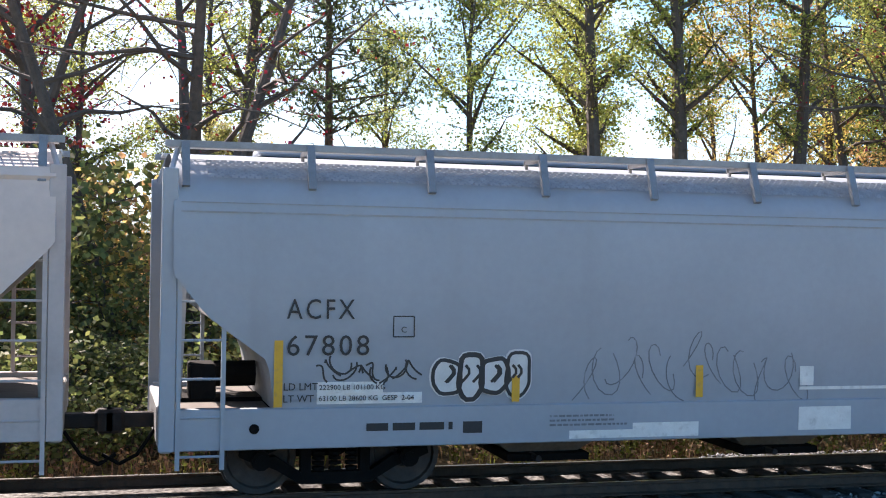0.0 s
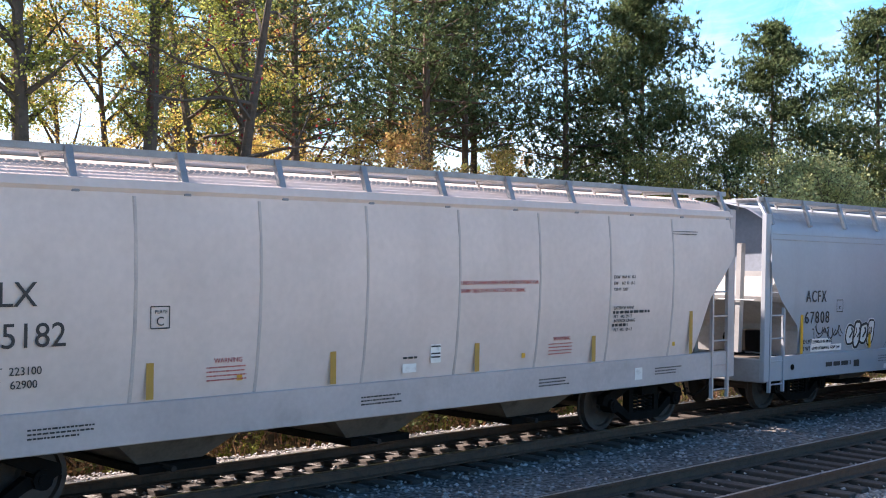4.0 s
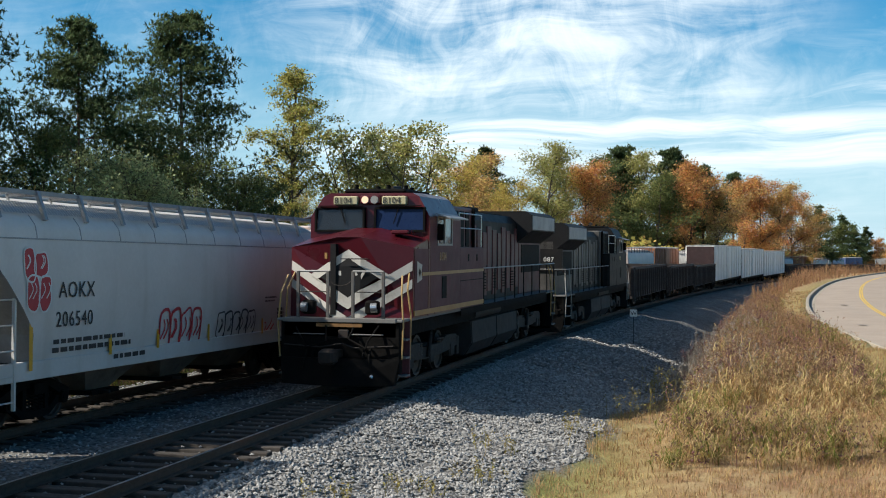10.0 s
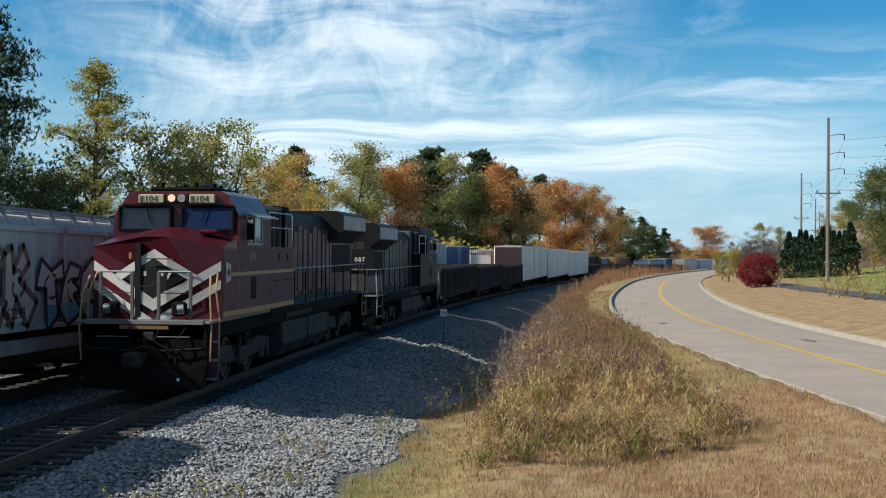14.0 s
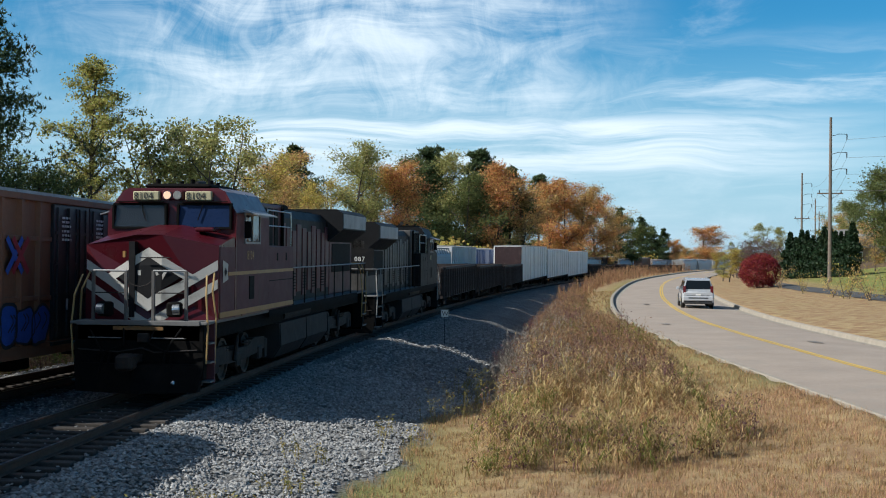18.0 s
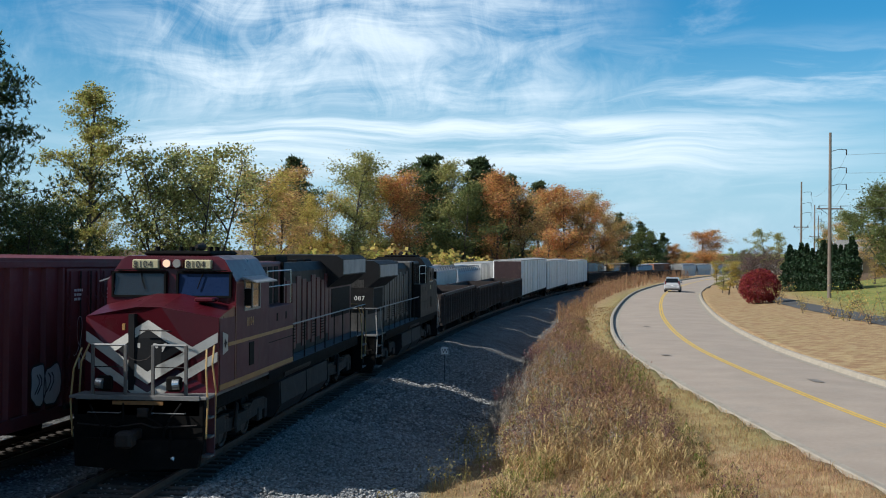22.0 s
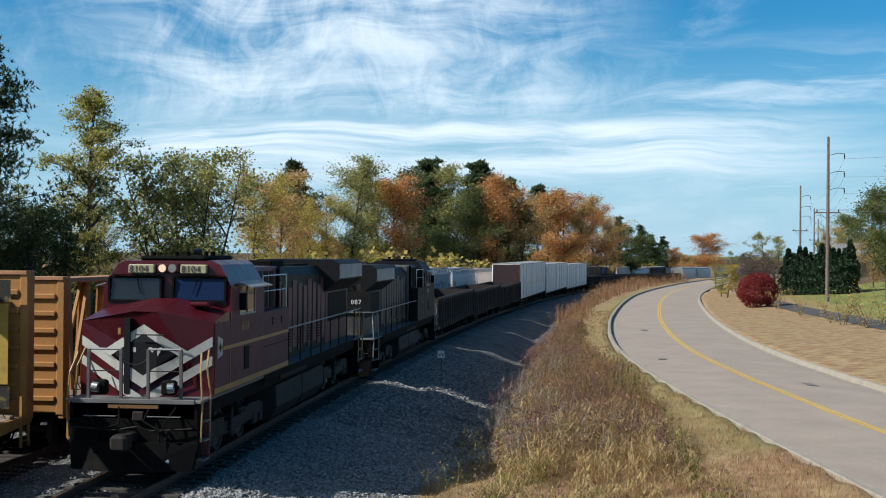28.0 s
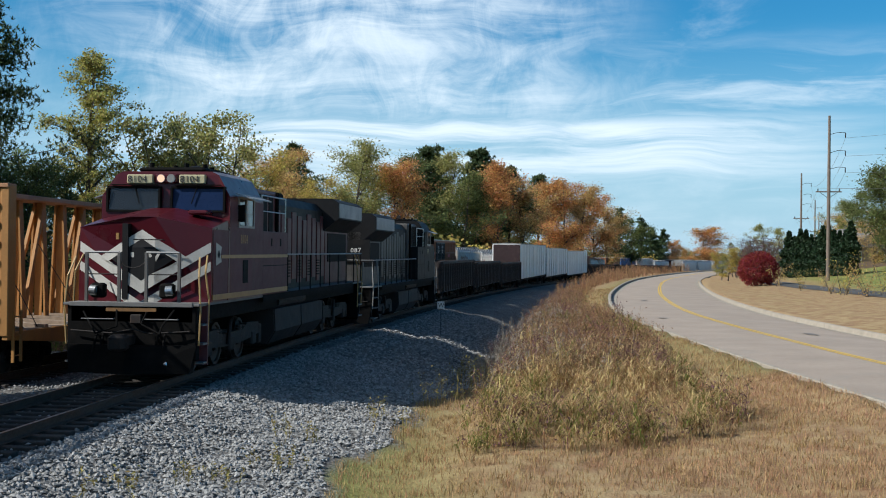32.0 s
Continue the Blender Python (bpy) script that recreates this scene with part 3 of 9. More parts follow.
def bogie_mesh():
    g = Mesh()
    for s in (-1, 1):
        y = 0.98 * s
        # a cast side frame with its two windows
        g.prism([(-1.15, 0.5), (-1.12, 0.62), (-0.45, 0.86), (0.45, 0.86), (1.12, 0.62), (1.15, 0.5), (1.02, 0.44), (0.45, 0.70), (-0.45, 0.70), (-1.02, 0.44)], 1, y - 0.07, y + 0.07)
        g.prism([(-1.0, 0.46), (-0.72, 0.5), (-0.42, 0.30), (0.42, 0.30), (0.72, 0.5), (1.0, 0.46), (0.72, 0.34), (0.42, 0.16), (-0.42, 0.16), (-0.72, 0.34)], 1, y - 0.07, y + 0.07)
        for x in (-0.36, 0.36):
            g.box(x - 0.06, x + 0.06, y - 0.07, y + 0.07, 0.28, 0.74)
        for x in (-0.9, 0.9):
            g.cyl((x, y - 0.1 * s, 0.46), (x, y + 0.13 * s, 0.46), 0.12, 10)
            g.cyl((x, y + 0.13 * s, 0.46), (x, y + 0.15 * s, 0.46), 0.07, 8)
        for x in (-0.2, 0, 0.2):
            for k in range(5):
                z = 0.32 + k * 0.062
                g.cyl((x, y, z), (x, y, z + 0.035), 0.075, 8)
    g.box(-0.2, 0.2, -1.15, 1.15, 0.60, 0.80)
    return g.mesh("bogie")


BOGIE_ME = bogie_mesh()
BOGIE_ME.materials.append(M_BLACK)
SPRING = base("spring_steel", (0.07, 0.06, 0.055), 0.6, 0.4, 0.2, 8)


def add_bogies(car, half):
    for x in (-half, half):
        b = new("bogie", BOGIE_ME)
        b.parent, b.matrix_basis = car, pose(x, 0, 0)
        for dx in (-0.9, 0.9):
            w = new("wheelset", WHEEL_ME)
            w.parent, w.matrix_basis = b, pose(dx, 0, 0.46)
            WHEELS.append(w)


def coupler(car, half):
    for s in (-1, 1):
        g = Mesh().box(min(s * half, s * (half + 0.55)), max(s * half, s * (half + 0.55)), -0.09, 0.09, 0.74, 0.92, 0.02)
        g.box(min(s * (half + 0.45), s * (half + 0.7)), max(s * (half + 0.45), s * (half + 0.7)), -0.17, 0.12, 0.68, 0.97, 0.04)
        part("coupler", g, M_STEEL, car)
        hose = [(s * (half + 0.1), -0.35, 0.75), (s * (half + 0.3), -0.33, 0.45), (s * (half + 0.5), -0.2, 0.32), (s * (half + 0.7), -0.1, 0.42)]
        part("air_hose", Mesh().tube(hose, 0.025), M_BLACK, car)


def quad(g, x0, x1, z0, z1, y, tilt=0.0):
    """A painted patch on the near side."""
    dy = (z1 - z0) * tilt
    return g.add([(x0, y, z0), (x1, y, z0), (x1, y + dy, z1), (x0, y + dy, z1)], [(0, 1, 2, 3)])


def bars(x, z, y, lines, w, h, gap, rng, jitter=0.25):
    """Rows of small writing that cannot be read, as plain bars."""
    g = Mesh()
    for i in range(lines):
        zz = z - i * (h + gap)
        xx = x
        end = x + w * (1 - jitter * rng.random())
        while xx < end:
            k = min(rng.uniform(1.2, 3.5) * h, end - xx)
            quad(g, xx, xx + k, zz, zz + h, y)
            xx += k + 0.6 * h
    return g


def stroke(g, pts, w, y):
    """A spray-can line lying on the near side."""
    left, right = [], []
    for i, p in enumerate(pts):
        a, b = pts[max(i - 1, 0)], pts[min(i + 1, len(pts) - 1)]
        dx, dz = b[0] - a[0], b[1] - a[1]
        k = math.hypot(dx, dz) or 1
        left.append((p[0] - dz / k * w / 2, y(p[1]) if callable(y) else y, p[1] + dx / k * w / 2))
        right.append((p[0] + dz / k * w / 2, y(p[1]) if callable(y) else y, p[1] - dx / k * w / 2))
    g.strip([left, right])


def bubble(rng, cx, cz, w, h, n=22):
    """A soft letter-like blob outline."""
    ph, a1, a2 = rng.uniform(0, 6), rng.uniform(0.06, 0.14), rng.uniform(0.03, 0.08)
    out = []
    for i in range(n):
        t = 2 * math.pi * i / n
        r = 1 + a1 * math.sin(2 * t + ph) + a2 * math.sin(5 * t + ph * 2)
        e = lambda v: math.copysign(abs(v) ** 0.75, v)
        out.append((cx + w / 2 * r * e(math.cos(t)), cz + h / 2 * r * e(math.sin(t))))
    return out


def graffiti_bubbles(car, x, z, w, h, count, fill, line, y, seed, halo=None, lw=0.05):
    rng = random.Random(seed)
    step = w / count
    shapes = [bubble(rng, x + step * (i + 0.5), z + h / 2 + rng.uniform(-0.05, 0.05) * h, step * 1.12, h * rng.uniform(0.88, 1.05)) for i in range(count)]
    yy = (lambda o: (lambda q: (y(q) if callable(y) else y) - o))
    if halo:
        g = Mesh()
        for s in shapes:
            c = (sum(p[0] for p in s) / len(s), sum(p[1] for p in s) / len(s))
            big = [(c[0] + (p[0] - c[0]) * 1.25, c[1] + (p[1] - c[1]) * 1.16) for p in s]
            g.add([(p[0], yy(0.004)(p[1]), p[1]) for p in big], [tuple(range(len(big)))])
        part("graffiti_halo", g, halo, car)
    for i, s in enumerate(shapes):
        if fill:
            part("graffiti_fill", Mesh().add([(p[0], yy(0.007 + 0.0015 * i)(p[1]), p[1]) for p in s], [tuple(range(len(s)))]), fill, car)
        g = Mesh()
        o = yy(0.010 + 0.0015 * i)
        stroke(g, s + s[:2], lw * rng.uniform(0.8, 1.5), o)
        cx, cz = x + step * (i + 0.5), z + h / 2
        for _ in range(2):
            a = rng.uniform(-0.3, 0.3)
            stroke(g, [(cx + step * (a + 0.18 * math.sin(k)), cz + h * (0.28 - 0.11 * k)) for k in range(5)], lw * 0.8, o)
        part("graffiti_line", g, line, car)


def wild_piece(car, x, z, w, h, fill, low_fill, line, y, lw):
    """A row of jagged interlocking spray-painted letter shapes, the lower part in a second colour."""
    shapes = [[(0.00, 0.60), (0.05, 1.00), (0.15, 0.84), (0.26, 0.98), (0.28, 0.72), (0.19, 0.68), (0.22, 0.20), (0.11, 0.00), (0.10, 0.58)],
              [(0.28, 0.70), (0.34, 0.95), (0.46, 0.88), (0.43, 0.72), (0.37, 0.69), (0.45, 0.55), (0.38, 0.48), (0.48, 0.24), (0.32, 0.05), (0.23, 0.30)],
              [(0.47, 0.80), (0.59, 1.03), (0.67, 0.86), (0.62, 0.69), (0.55, 0.60), (0.56, 0.38), (0.70, 0.30), (0.63, 0.02), (0.49, 0.18), (0.44, 0.50)],
              [(0.68, 0.90), (0.75, 0.98), (0.77, 0.70), (0.87, 1.00), (0.93, 0.78), (0.83, 0.58), (1.02, 0.30), (0.92, 0.00), (0.80, 0.36), (0.76, 0.02), (0.67, 0.22)]]

    def below(poly, zc):
        out = []
        for p, q in zip(poly, poly[1:] + poly[:1]):
            if p[1] <= zc:
                out.append(p)
            if (p[1] - zc) * (q[1] - zc) < 0:
                out.append((p[0] + (q[0] - p[0]) * (zc - p[1]) / (q[1] - p[1]), zc))
        return out
    for i, shape in enumerate(shapes):
        poly = [(x + a * w, z + b * h) for a, b in shape]
        o = y - 0.0015 * i
        part("graffiti_fill", Mesh().add([(a, o - 0.004, b) for a, b in poly], [tuple(range(len(poly)))]), fill, car)
        foot = below(poly, z + (0.36 + 0.03 * (i % 2)) * h)
        part("graffiti_shade", Mesh().add([(a, o - 0.006, b) for a, b in foot], [tuple(range(len(foot)))]), low_fill, car)
        for a, b in zip(poly, poly[1:] + poly[:1]):
            dx, dz = b[0] - a[0], b[1] - a[1]
            k = math.hypot(dx, dz)
            g = Mesh()
            stroke(g, [(a[0] - dx / k * lw * 0.3, a[1] - dz / k * lw * 0.3), (b[0] + dx / k * lw * 0.3, b[1] + dz / k * lw * 0.3)], lw, o - 0.009)
            part("graffiti_line", g, line, car)
        cx, cz = sum(p[0] for p in poly) / len(poly), sum(p[1] for p in poly) / len(poly)
        for k in (0.0, 2.1, 4.2):
            g = Mesh()
            stroke(g, [(cx + 0.05 * w * math.cos(k + i + j * 0.5) * (1 + 0.2 * j), cz + 0.17 * h * math.sin(k + i + j * 0.5)) for j in range(4)], lw * 0.6, o - 0.009)
            part("graffiti_line", g, line, car)


def scribble(car, x, z, w, h, material, y, seed, lw=0.03, marks=8):
    rng = random.Random(seed)
    for i in range(marks):
        g = Mesh()
        cx, cz = x + w * (i + 0.5) / marks, z + h * rng.uniform(0.25, 0.75)
        ph, turns = rng.uniform(0, 6), rng.uniform(0.5, 1.25)
        stroke(g, [(cx + w / marks * (0.55 * math.cos(ph + turns * 6.28 * k / 12)) + 0.02 * k, cz + h * 0.38 * math.sin(ph * 1.3 + turns * 5 * k / 12)) for k in range(13)], lw, y)
        part("graffiti_stroke", g, material, car)


def ladder(car, x, y, z0, z1, width, material, rungs=None, name="ladder"):
    """Two rails and rungs, standing in the plane of the side."""
    g = Mesh()
    for dx in (0, width):
        g.box(x + dx - 0.025, x + dx + 0.025, y - 0.03, y + 0.03, z0, z1)
    l = part(name, g, material, car)
    n = rungs or int((z1 - z0) / 0.4)
    me = Mesh().cyl((x, y, 0), (x + width, y, 0), 0.016, 6).mesh("rung")
    me.materials.append(material)
    for i in range(n):
        r = new("rung", me)
        r.parent, r.matrix_basis = l, pose(0, 0, z0 + 0.15 + i * (z1 - z0 - 0.3) / max(1, n - 1))
    return l


def hopper(car, L, paint, slope_paint, sill_paint, style, detail=True, cut=1.64, sill=(0.93, 1.26), line=None, zt=4.33, end_paint=None):
    """A covered hopper with rounded sides and sloping ends."""
    half = L / 2
    if style == "ribbed":
        sec = [(1.42, 1.45), (1.46, 1.5), (1.46, 2.6), (1.46, 3.70), (1.42, 3.86), (0.95, 4.06), (0.5, 4.17), (0.0, 4.20)]
    elif style == "seam":
        sec = [(1.44, 1.22), (1.50, 1.6), (1.555, 2.2), (1.57, 2.7), (1.55, 3.3), (1.50, 3.75), (1.53, 3.80), (1.50, 3.90), (1.05, 4.06), (0.55, 4.17), (0.0, 4.20)]
    else:
        sec = [(1.46, 1.22), (1.52, 1.6), (1.57, 2.2), (1.585, 2.7), (1.565, 3.25), (1.545, 3.42), (1.54, 3.48), (1.50, 3.66), (1.36, 3.84), (1.0, 4.05), (0.5, 4.17), (0.0, 4.20)]

    sec = [(sec[0][0], sill[1] - 0.04)] + [(a, 1.22 + (z - 1.22) * (zt - 1.36) / 2.97) for a, z in sec[1:]] if style != "ribbed" else sec

    def side(z):
        for (a, za), (b, zb) in zip(sec, sec[1:]):
            if za <= z <= zb:
                return -(a + (b - a) * (z - za) / (zb - za))
        return -sec[0][0]

    def inset(z):
        if style == "ribbed":
            return 0.1 + 2.0 * min(1.0, max(0.0, (3.3 - z) / 1.9))
        if line:
            return float(np.interp(z, [p[0] for p in line], [p[1] for p in line]))
        t = min(1.0, max(0.0, (2.88 - z) / cut))
        return 0.12 + 1.13 * t ** 0.88
    dense = []
    for (a, za), (b, zb) in zip(sec, sec[1:]):
        k = 5 if zb - za > 0.3 else 2
        dense += [(a + (b - a) * i / k, za + (zb - za) * i / k) for i in range(k)]
    dense.append(sec[-1])
    loop = [(-a, z) for a, z in dense] + [(a, z) for a, z in reversed(dense[:-1])]
    rings = []
    for u in (-1, -0.6, -0.2, 0.2, 0.6, 1):
        rings.append([(u * (half - inset(z)), y, z) for y, z in loop])
    part("body", Mesh().loft(rings, cap=False), paint, car, smooth=True)
    for s in (-1, 1):
        back = 0.55 if end_paint else 0.0
        depth = [inset(z) + back * min(1.0, max(0.0, (z - 2.2) / 0.47)) for _, z in dense]
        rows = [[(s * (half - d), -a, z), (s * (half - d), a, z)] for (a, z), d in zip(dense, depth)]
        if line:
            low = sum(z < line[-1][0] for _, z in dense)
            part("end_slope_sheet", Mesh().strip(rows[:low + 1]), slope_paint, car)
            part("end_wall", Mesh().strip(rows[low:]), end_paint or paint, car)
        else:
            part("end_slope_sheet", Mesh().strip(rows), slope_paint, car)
    # side sills, centre sill and discharge hoppers
    for s in (-1, 1):
        y = 1.5 * s
        part("side_sill", Mesh().box(-half + 0.05, half - 0.05, min(y, y - 0.14 * s), max(y, y - 0.14 * s), sill[0], sill[1], 0.012), sill_paint, car)
    g = Mesh().box(-half + 0.1, half - 0.1, -0.3, 0.3, 0.8, 1.12)
    part("centre_sill", g, M_BLACK, car)
    bays = 3
    span = (L - 6.4) / bays
    for i in range(bays):
        c = -half + 3.2 + span * (i + 0.5)
        w = span * 0.48
        r0 = [(c - w, -1.35, 1.25), (c + w, -1.35, 1.25), (c + w, 1.35, 1.25), (c - w, 1.35, 1.25)]
        r1 = [(c - 0.45, -0.75, 0.42), (c + 0.45, -0.75, 0.42), (c + 0.45, 0.75, 0.42), (c - 0.45, 0.75, 0.42)]
        b = part("discharge_bay", Mesh().loft([r1, r0]), P_BAY, car, "dark brown discharge bay under the car")
        part("outlet_gate", Mesh().box(c - 0.55, c + 0.55, -0.95, 0.95, 0.34, 0.43), M_BLACK, b)
        part("gate_shaft", Mesh().cyl((c - 0.2, -1.15, 0.40), (c - 0.2, 1.1, 0.40), 0.04, 8), M_STEEL, b)
    # roof walk: brackets, edge rail and open grating on both sides
    for s in (-1, 1):
        g = Mesh()
        for k in range(9):
            y = s * (1.28 - k * 0.075)
            g.box(-half + 0.1, half - 0.1, y - 0.007, y + 0.007, zt - 0.105, zt - 0.075)
        x = -half + 0.1
        while x < half - 0.1:
            g.box(x - 0.006, x + 0.006, s * 0.98 - 0.31, s * 0.98 + 0.31, zt - 0.10, zt - 0.08)
            x += 0.10 if detail and s < 0 else 0.4
        walk_ = part("roof_walk", g, M_GRATE, car, "galvanised open grating roof walk")
        part("edge_rail", Mesh().box(-half + 0.02, half - 0.02, s * 1.30 - 0.02, s * 1.30 + 0.02, zt - 0.13, zt - 0.05), M_ALU, walk_)
        nb = round(L / 1.42)
        for i in range(nb + 1):
            x = -half + 0.25 + i * (L - 0.5) / nb
            g = Mesh().prism([(s * 1.46, zt - 0.59), (s * 1.52, zt - 0.57), (s * 1.34, zt - 0.06), (s * 1.26, zt - 0.06)], 0, x - 0.045, x + 0.045)
            g.box(x - 0.02, x + 0.02, min(s * 1.3, s * 0.68), max(s * 1.3, s * 0.68), zt - 0.16, zt - 0.11)
            g.box(x - 0.02, x + 0.02, s * 0.72 - 0.02, s * 0.72 + 0.02, zt - 0.28, zt - 0.11)
            part("bracket", g, M_ALU, walk_)
    # raised tread strips along the roof shoulder on the side seen
    if detail:
        g = Mesh()
        for k in range(9):
            t = k / 8
            ya, za = -(1.40 - 0.38 * t), zt - 0.47 + (0.21 if style != "smooth" else 0.19) * t + 0.012
            x = -half + 0.5 + 0.045 * (k % 2)
            while x < half - 0.55:
                g.add([(x, ya - 0.014, za - 0.012), (x + 0.066, ya - 0.014, za - 0.012), (x + 0.066, ya + 0.014, za + 0.022), (x, ya + 0.014, za + 0.022)], [(0, 1, 2, 3)])
                x += 0.09
        part("tread_mesh", g, M_GRATE, car, "galvanised expanded-metal tread along the roof shoulder")
    hatch = Mesh().box(-half + 1.2, half - 1.2, -0.32, 0.32, zt - 0.13, zt - 0.03, 0.03)
    part("hatch_trough", hatch, paint, car)
    # ends: corner posts, platforms, ladders, brake gear
    for s in (-1, 1):
        for q in (-1, 1):
            x = s * (half - 0.08)
            g = Mesh().box(x - 0.09, x + 0.09, q * 1.47 - 0.05, q * 1.47 + 0.05, sill[0], zt - 0.38, 0.01)
            post = part("corner_post", g, sill_paint, car)
            part("post_brace", Mesh().cyl((x, q * 1.45, zt - 0.43), (x - s * 0.1, q * 1.2, zt - 0.1), 0.035, 6), sill_paint, post)
            ladder(car, min(x - s * 0.12, x - s * 0.62), q * 1.5, 0.45, 2.95, 0.5, sill_paint, 6)
            part("grab_iron", Mesh().tube([(x - s * 0.05, q * 1.2, 2.2), (x - s * 0.05, q * 0.4, 2.2)], 0.016), sill_paint, car)
        x0, x1 = sorted((s * (half - 0.02), s * (half - 1.3)))
        part("end_platform", Mesh().box(x0, x1, -1.4, 1.4, sill[1] - 0.14, sill[1] - 0.06), P_BAY, car, "grimy end platform")
        part("end_beam", Mesh().box(*sorted((s * half, s * (half - 0.14))), -1.5, 1.5, sill[0] - 0.02, sill[1] - 0.04, 0.02), slope_paint, car)
        for q in (-0.8, 0.8):
            part("end_strut", Mesh().prism([(s * (half - 0.15), 1.18), (s * (half - 0.28), 1.18), (s * (half - 0.35), 3.3), (s * (half - 0.2), 3.3)], 1, q - 0.05, q + 0.05), slope_paint, car)
    part("brake_cylinder", Mesh().cyl((-half + 0.7, -0.3, 1.42), (-half + 1.2, -0.3, 1.42), 0.16, 10), M_BLACK, car)
    part("valve_box", Mesh().box(-half + 0.35, -half + 0.65, -1.2, -0.7, 1.2, 1.62, 0.02), M_BLACK, car)
    add_bogies(car, half - 2.1)
    coupler(car, half - 0.1)
    return side


def boxcar(car, L, paint, roof_paint, door_paint, belts, height=5.0):
    half = L / 2
    part("body", Mesh().box(-half, half, -1.42, 1.42, 1.0, height - 0.12, 0.02), paint, car)
    part("roof", Mesh().prism([(-1.5, height - 0.14), (1.5, height - 0.14), (1.5, height - 0.06), (0, height + 0.04), (-1.5, height - 0.06)], 0, -half - 0.02, half + 0.02), roof_paint, car)
    n = round(L / 0.98)
    post_me = Mesh().prism([(-0.10, -1.42), (0.10, -1.42), (0.06, -1.53), (-0.06, -1.53)], 2, 1.08, height - 0.14).mesh("side_post")
    post_me.materials.append(paint)
    for i in range(n + 1):
        x = -half + 0.1 + i * (L - 0.2) / n
        if abs(x) < 2.35:
            continue
        for m in (pose(x, 0, 0), pose(x, 0, 0, 0, 0, 180)):
            p = new("side_post", post_me)
            p.parent, p.matrix_basis = car, m
    for s in (-1, 1):
        for z in belts:
            for a, b in ((-half, -2.3), (2.3, half)):
                part("side_belt", Mesh().box(a, b, s * 1.42 - 0.09, s * 1.42 + 0.09, z - 0.06, z + 0.06, 0.01), paint, car)
        part("top_chord", Mesh().box(-half, half, s * 1.46 - 0.08, s * 1.46 + 0.08, height - 0.3, height - 0.14, 0.01), paint, car)
        part("side_sill", Mesh().box(-half, half, s * 1.46 - 0.07, s * 1.46 + 0.07, 0.82, 1.12, 0.01), paint, car)
        for q in (-1, 1):
            x0, x1 = sorted((q * 0.03, q * 2.2))
            d = part("plug_door", Mesh().box(x0, x1, s * 1.47 - 0.05, s * 1.47 + 0.05, 1.14, height - 0.32, 0.015), door_paint, car)
            for k in range(4):
                xx = x0 + 0.2 + k * 0.58
                part("door_stiffener", Mesh().box(xx - 0.05, xx + 0.05, s * 1.53 - 0.03, s * 1.53 + 0.03, 1.2, height - 0.4, 0.008), door_paint, d)
            for zz in (1.5, 2.3, 3.1, 3.9):
                part("door_panel_rib", Mesh().box(x0 + 0.05, x1 - 0.05, s * 1.53 - 0.015, s * 1.53 + 0.015, zz, zz + 0.07), door_paint, d)
            for xx in (x0 + 0.75, x1 - 0.75):
                part("lock_rod", Mesh().cyl((xx, s * 1.57, 1.16), (xx, s * 1.57, height - 0.4), 0.022, 6), M_STEEL, d)
        part("door_track", Mesh().box(-2.4, 4.4, s * 1.55 - 0.04, s * 1.55 + 0.04, 1.02, 1.1), M_STEEL, car)
    for s in (-1, 1):
        for k in range(7):
            z = 1.25 + k * 0.5
            x = s * half
            g = Mesh().prism([(x, z), (x + s * 0.09, z + 0.07), (x + s * 0.09, z + 0.25), (x, z + 0.33)], 1, -1.3, 1.3)
            part("end_rib", g, paint, car)
        for q in (-1, 1):
            part("corner_post", Mesh().box(s * half - 0.06, s * half + 0.06, q * 1.44 - 0.07, q * 1.44 + 0.07, 0.9, height - 0.12, 0.015), paint, car)
            ladder(car, s * (half - 0.35) - 0.22, q * 1.57, 0.4, 2.6 if s < 0 else 3.4, 0.44, paint)
    part("centre_sill", Mesh().box(-half, half, -0.3, 0.3, 0.72, 1.0), M_BLACK, car)
    for x in (-2.6, 2.9):
        part("underframe_box", Mesh().box(x - 0.5, x + 0.5, -0.9, 0.2, 0.45, 0.9, 0.03), M_BLACK, car)
    add_bogies(car, half - 2.2)
    coupler(car, half)


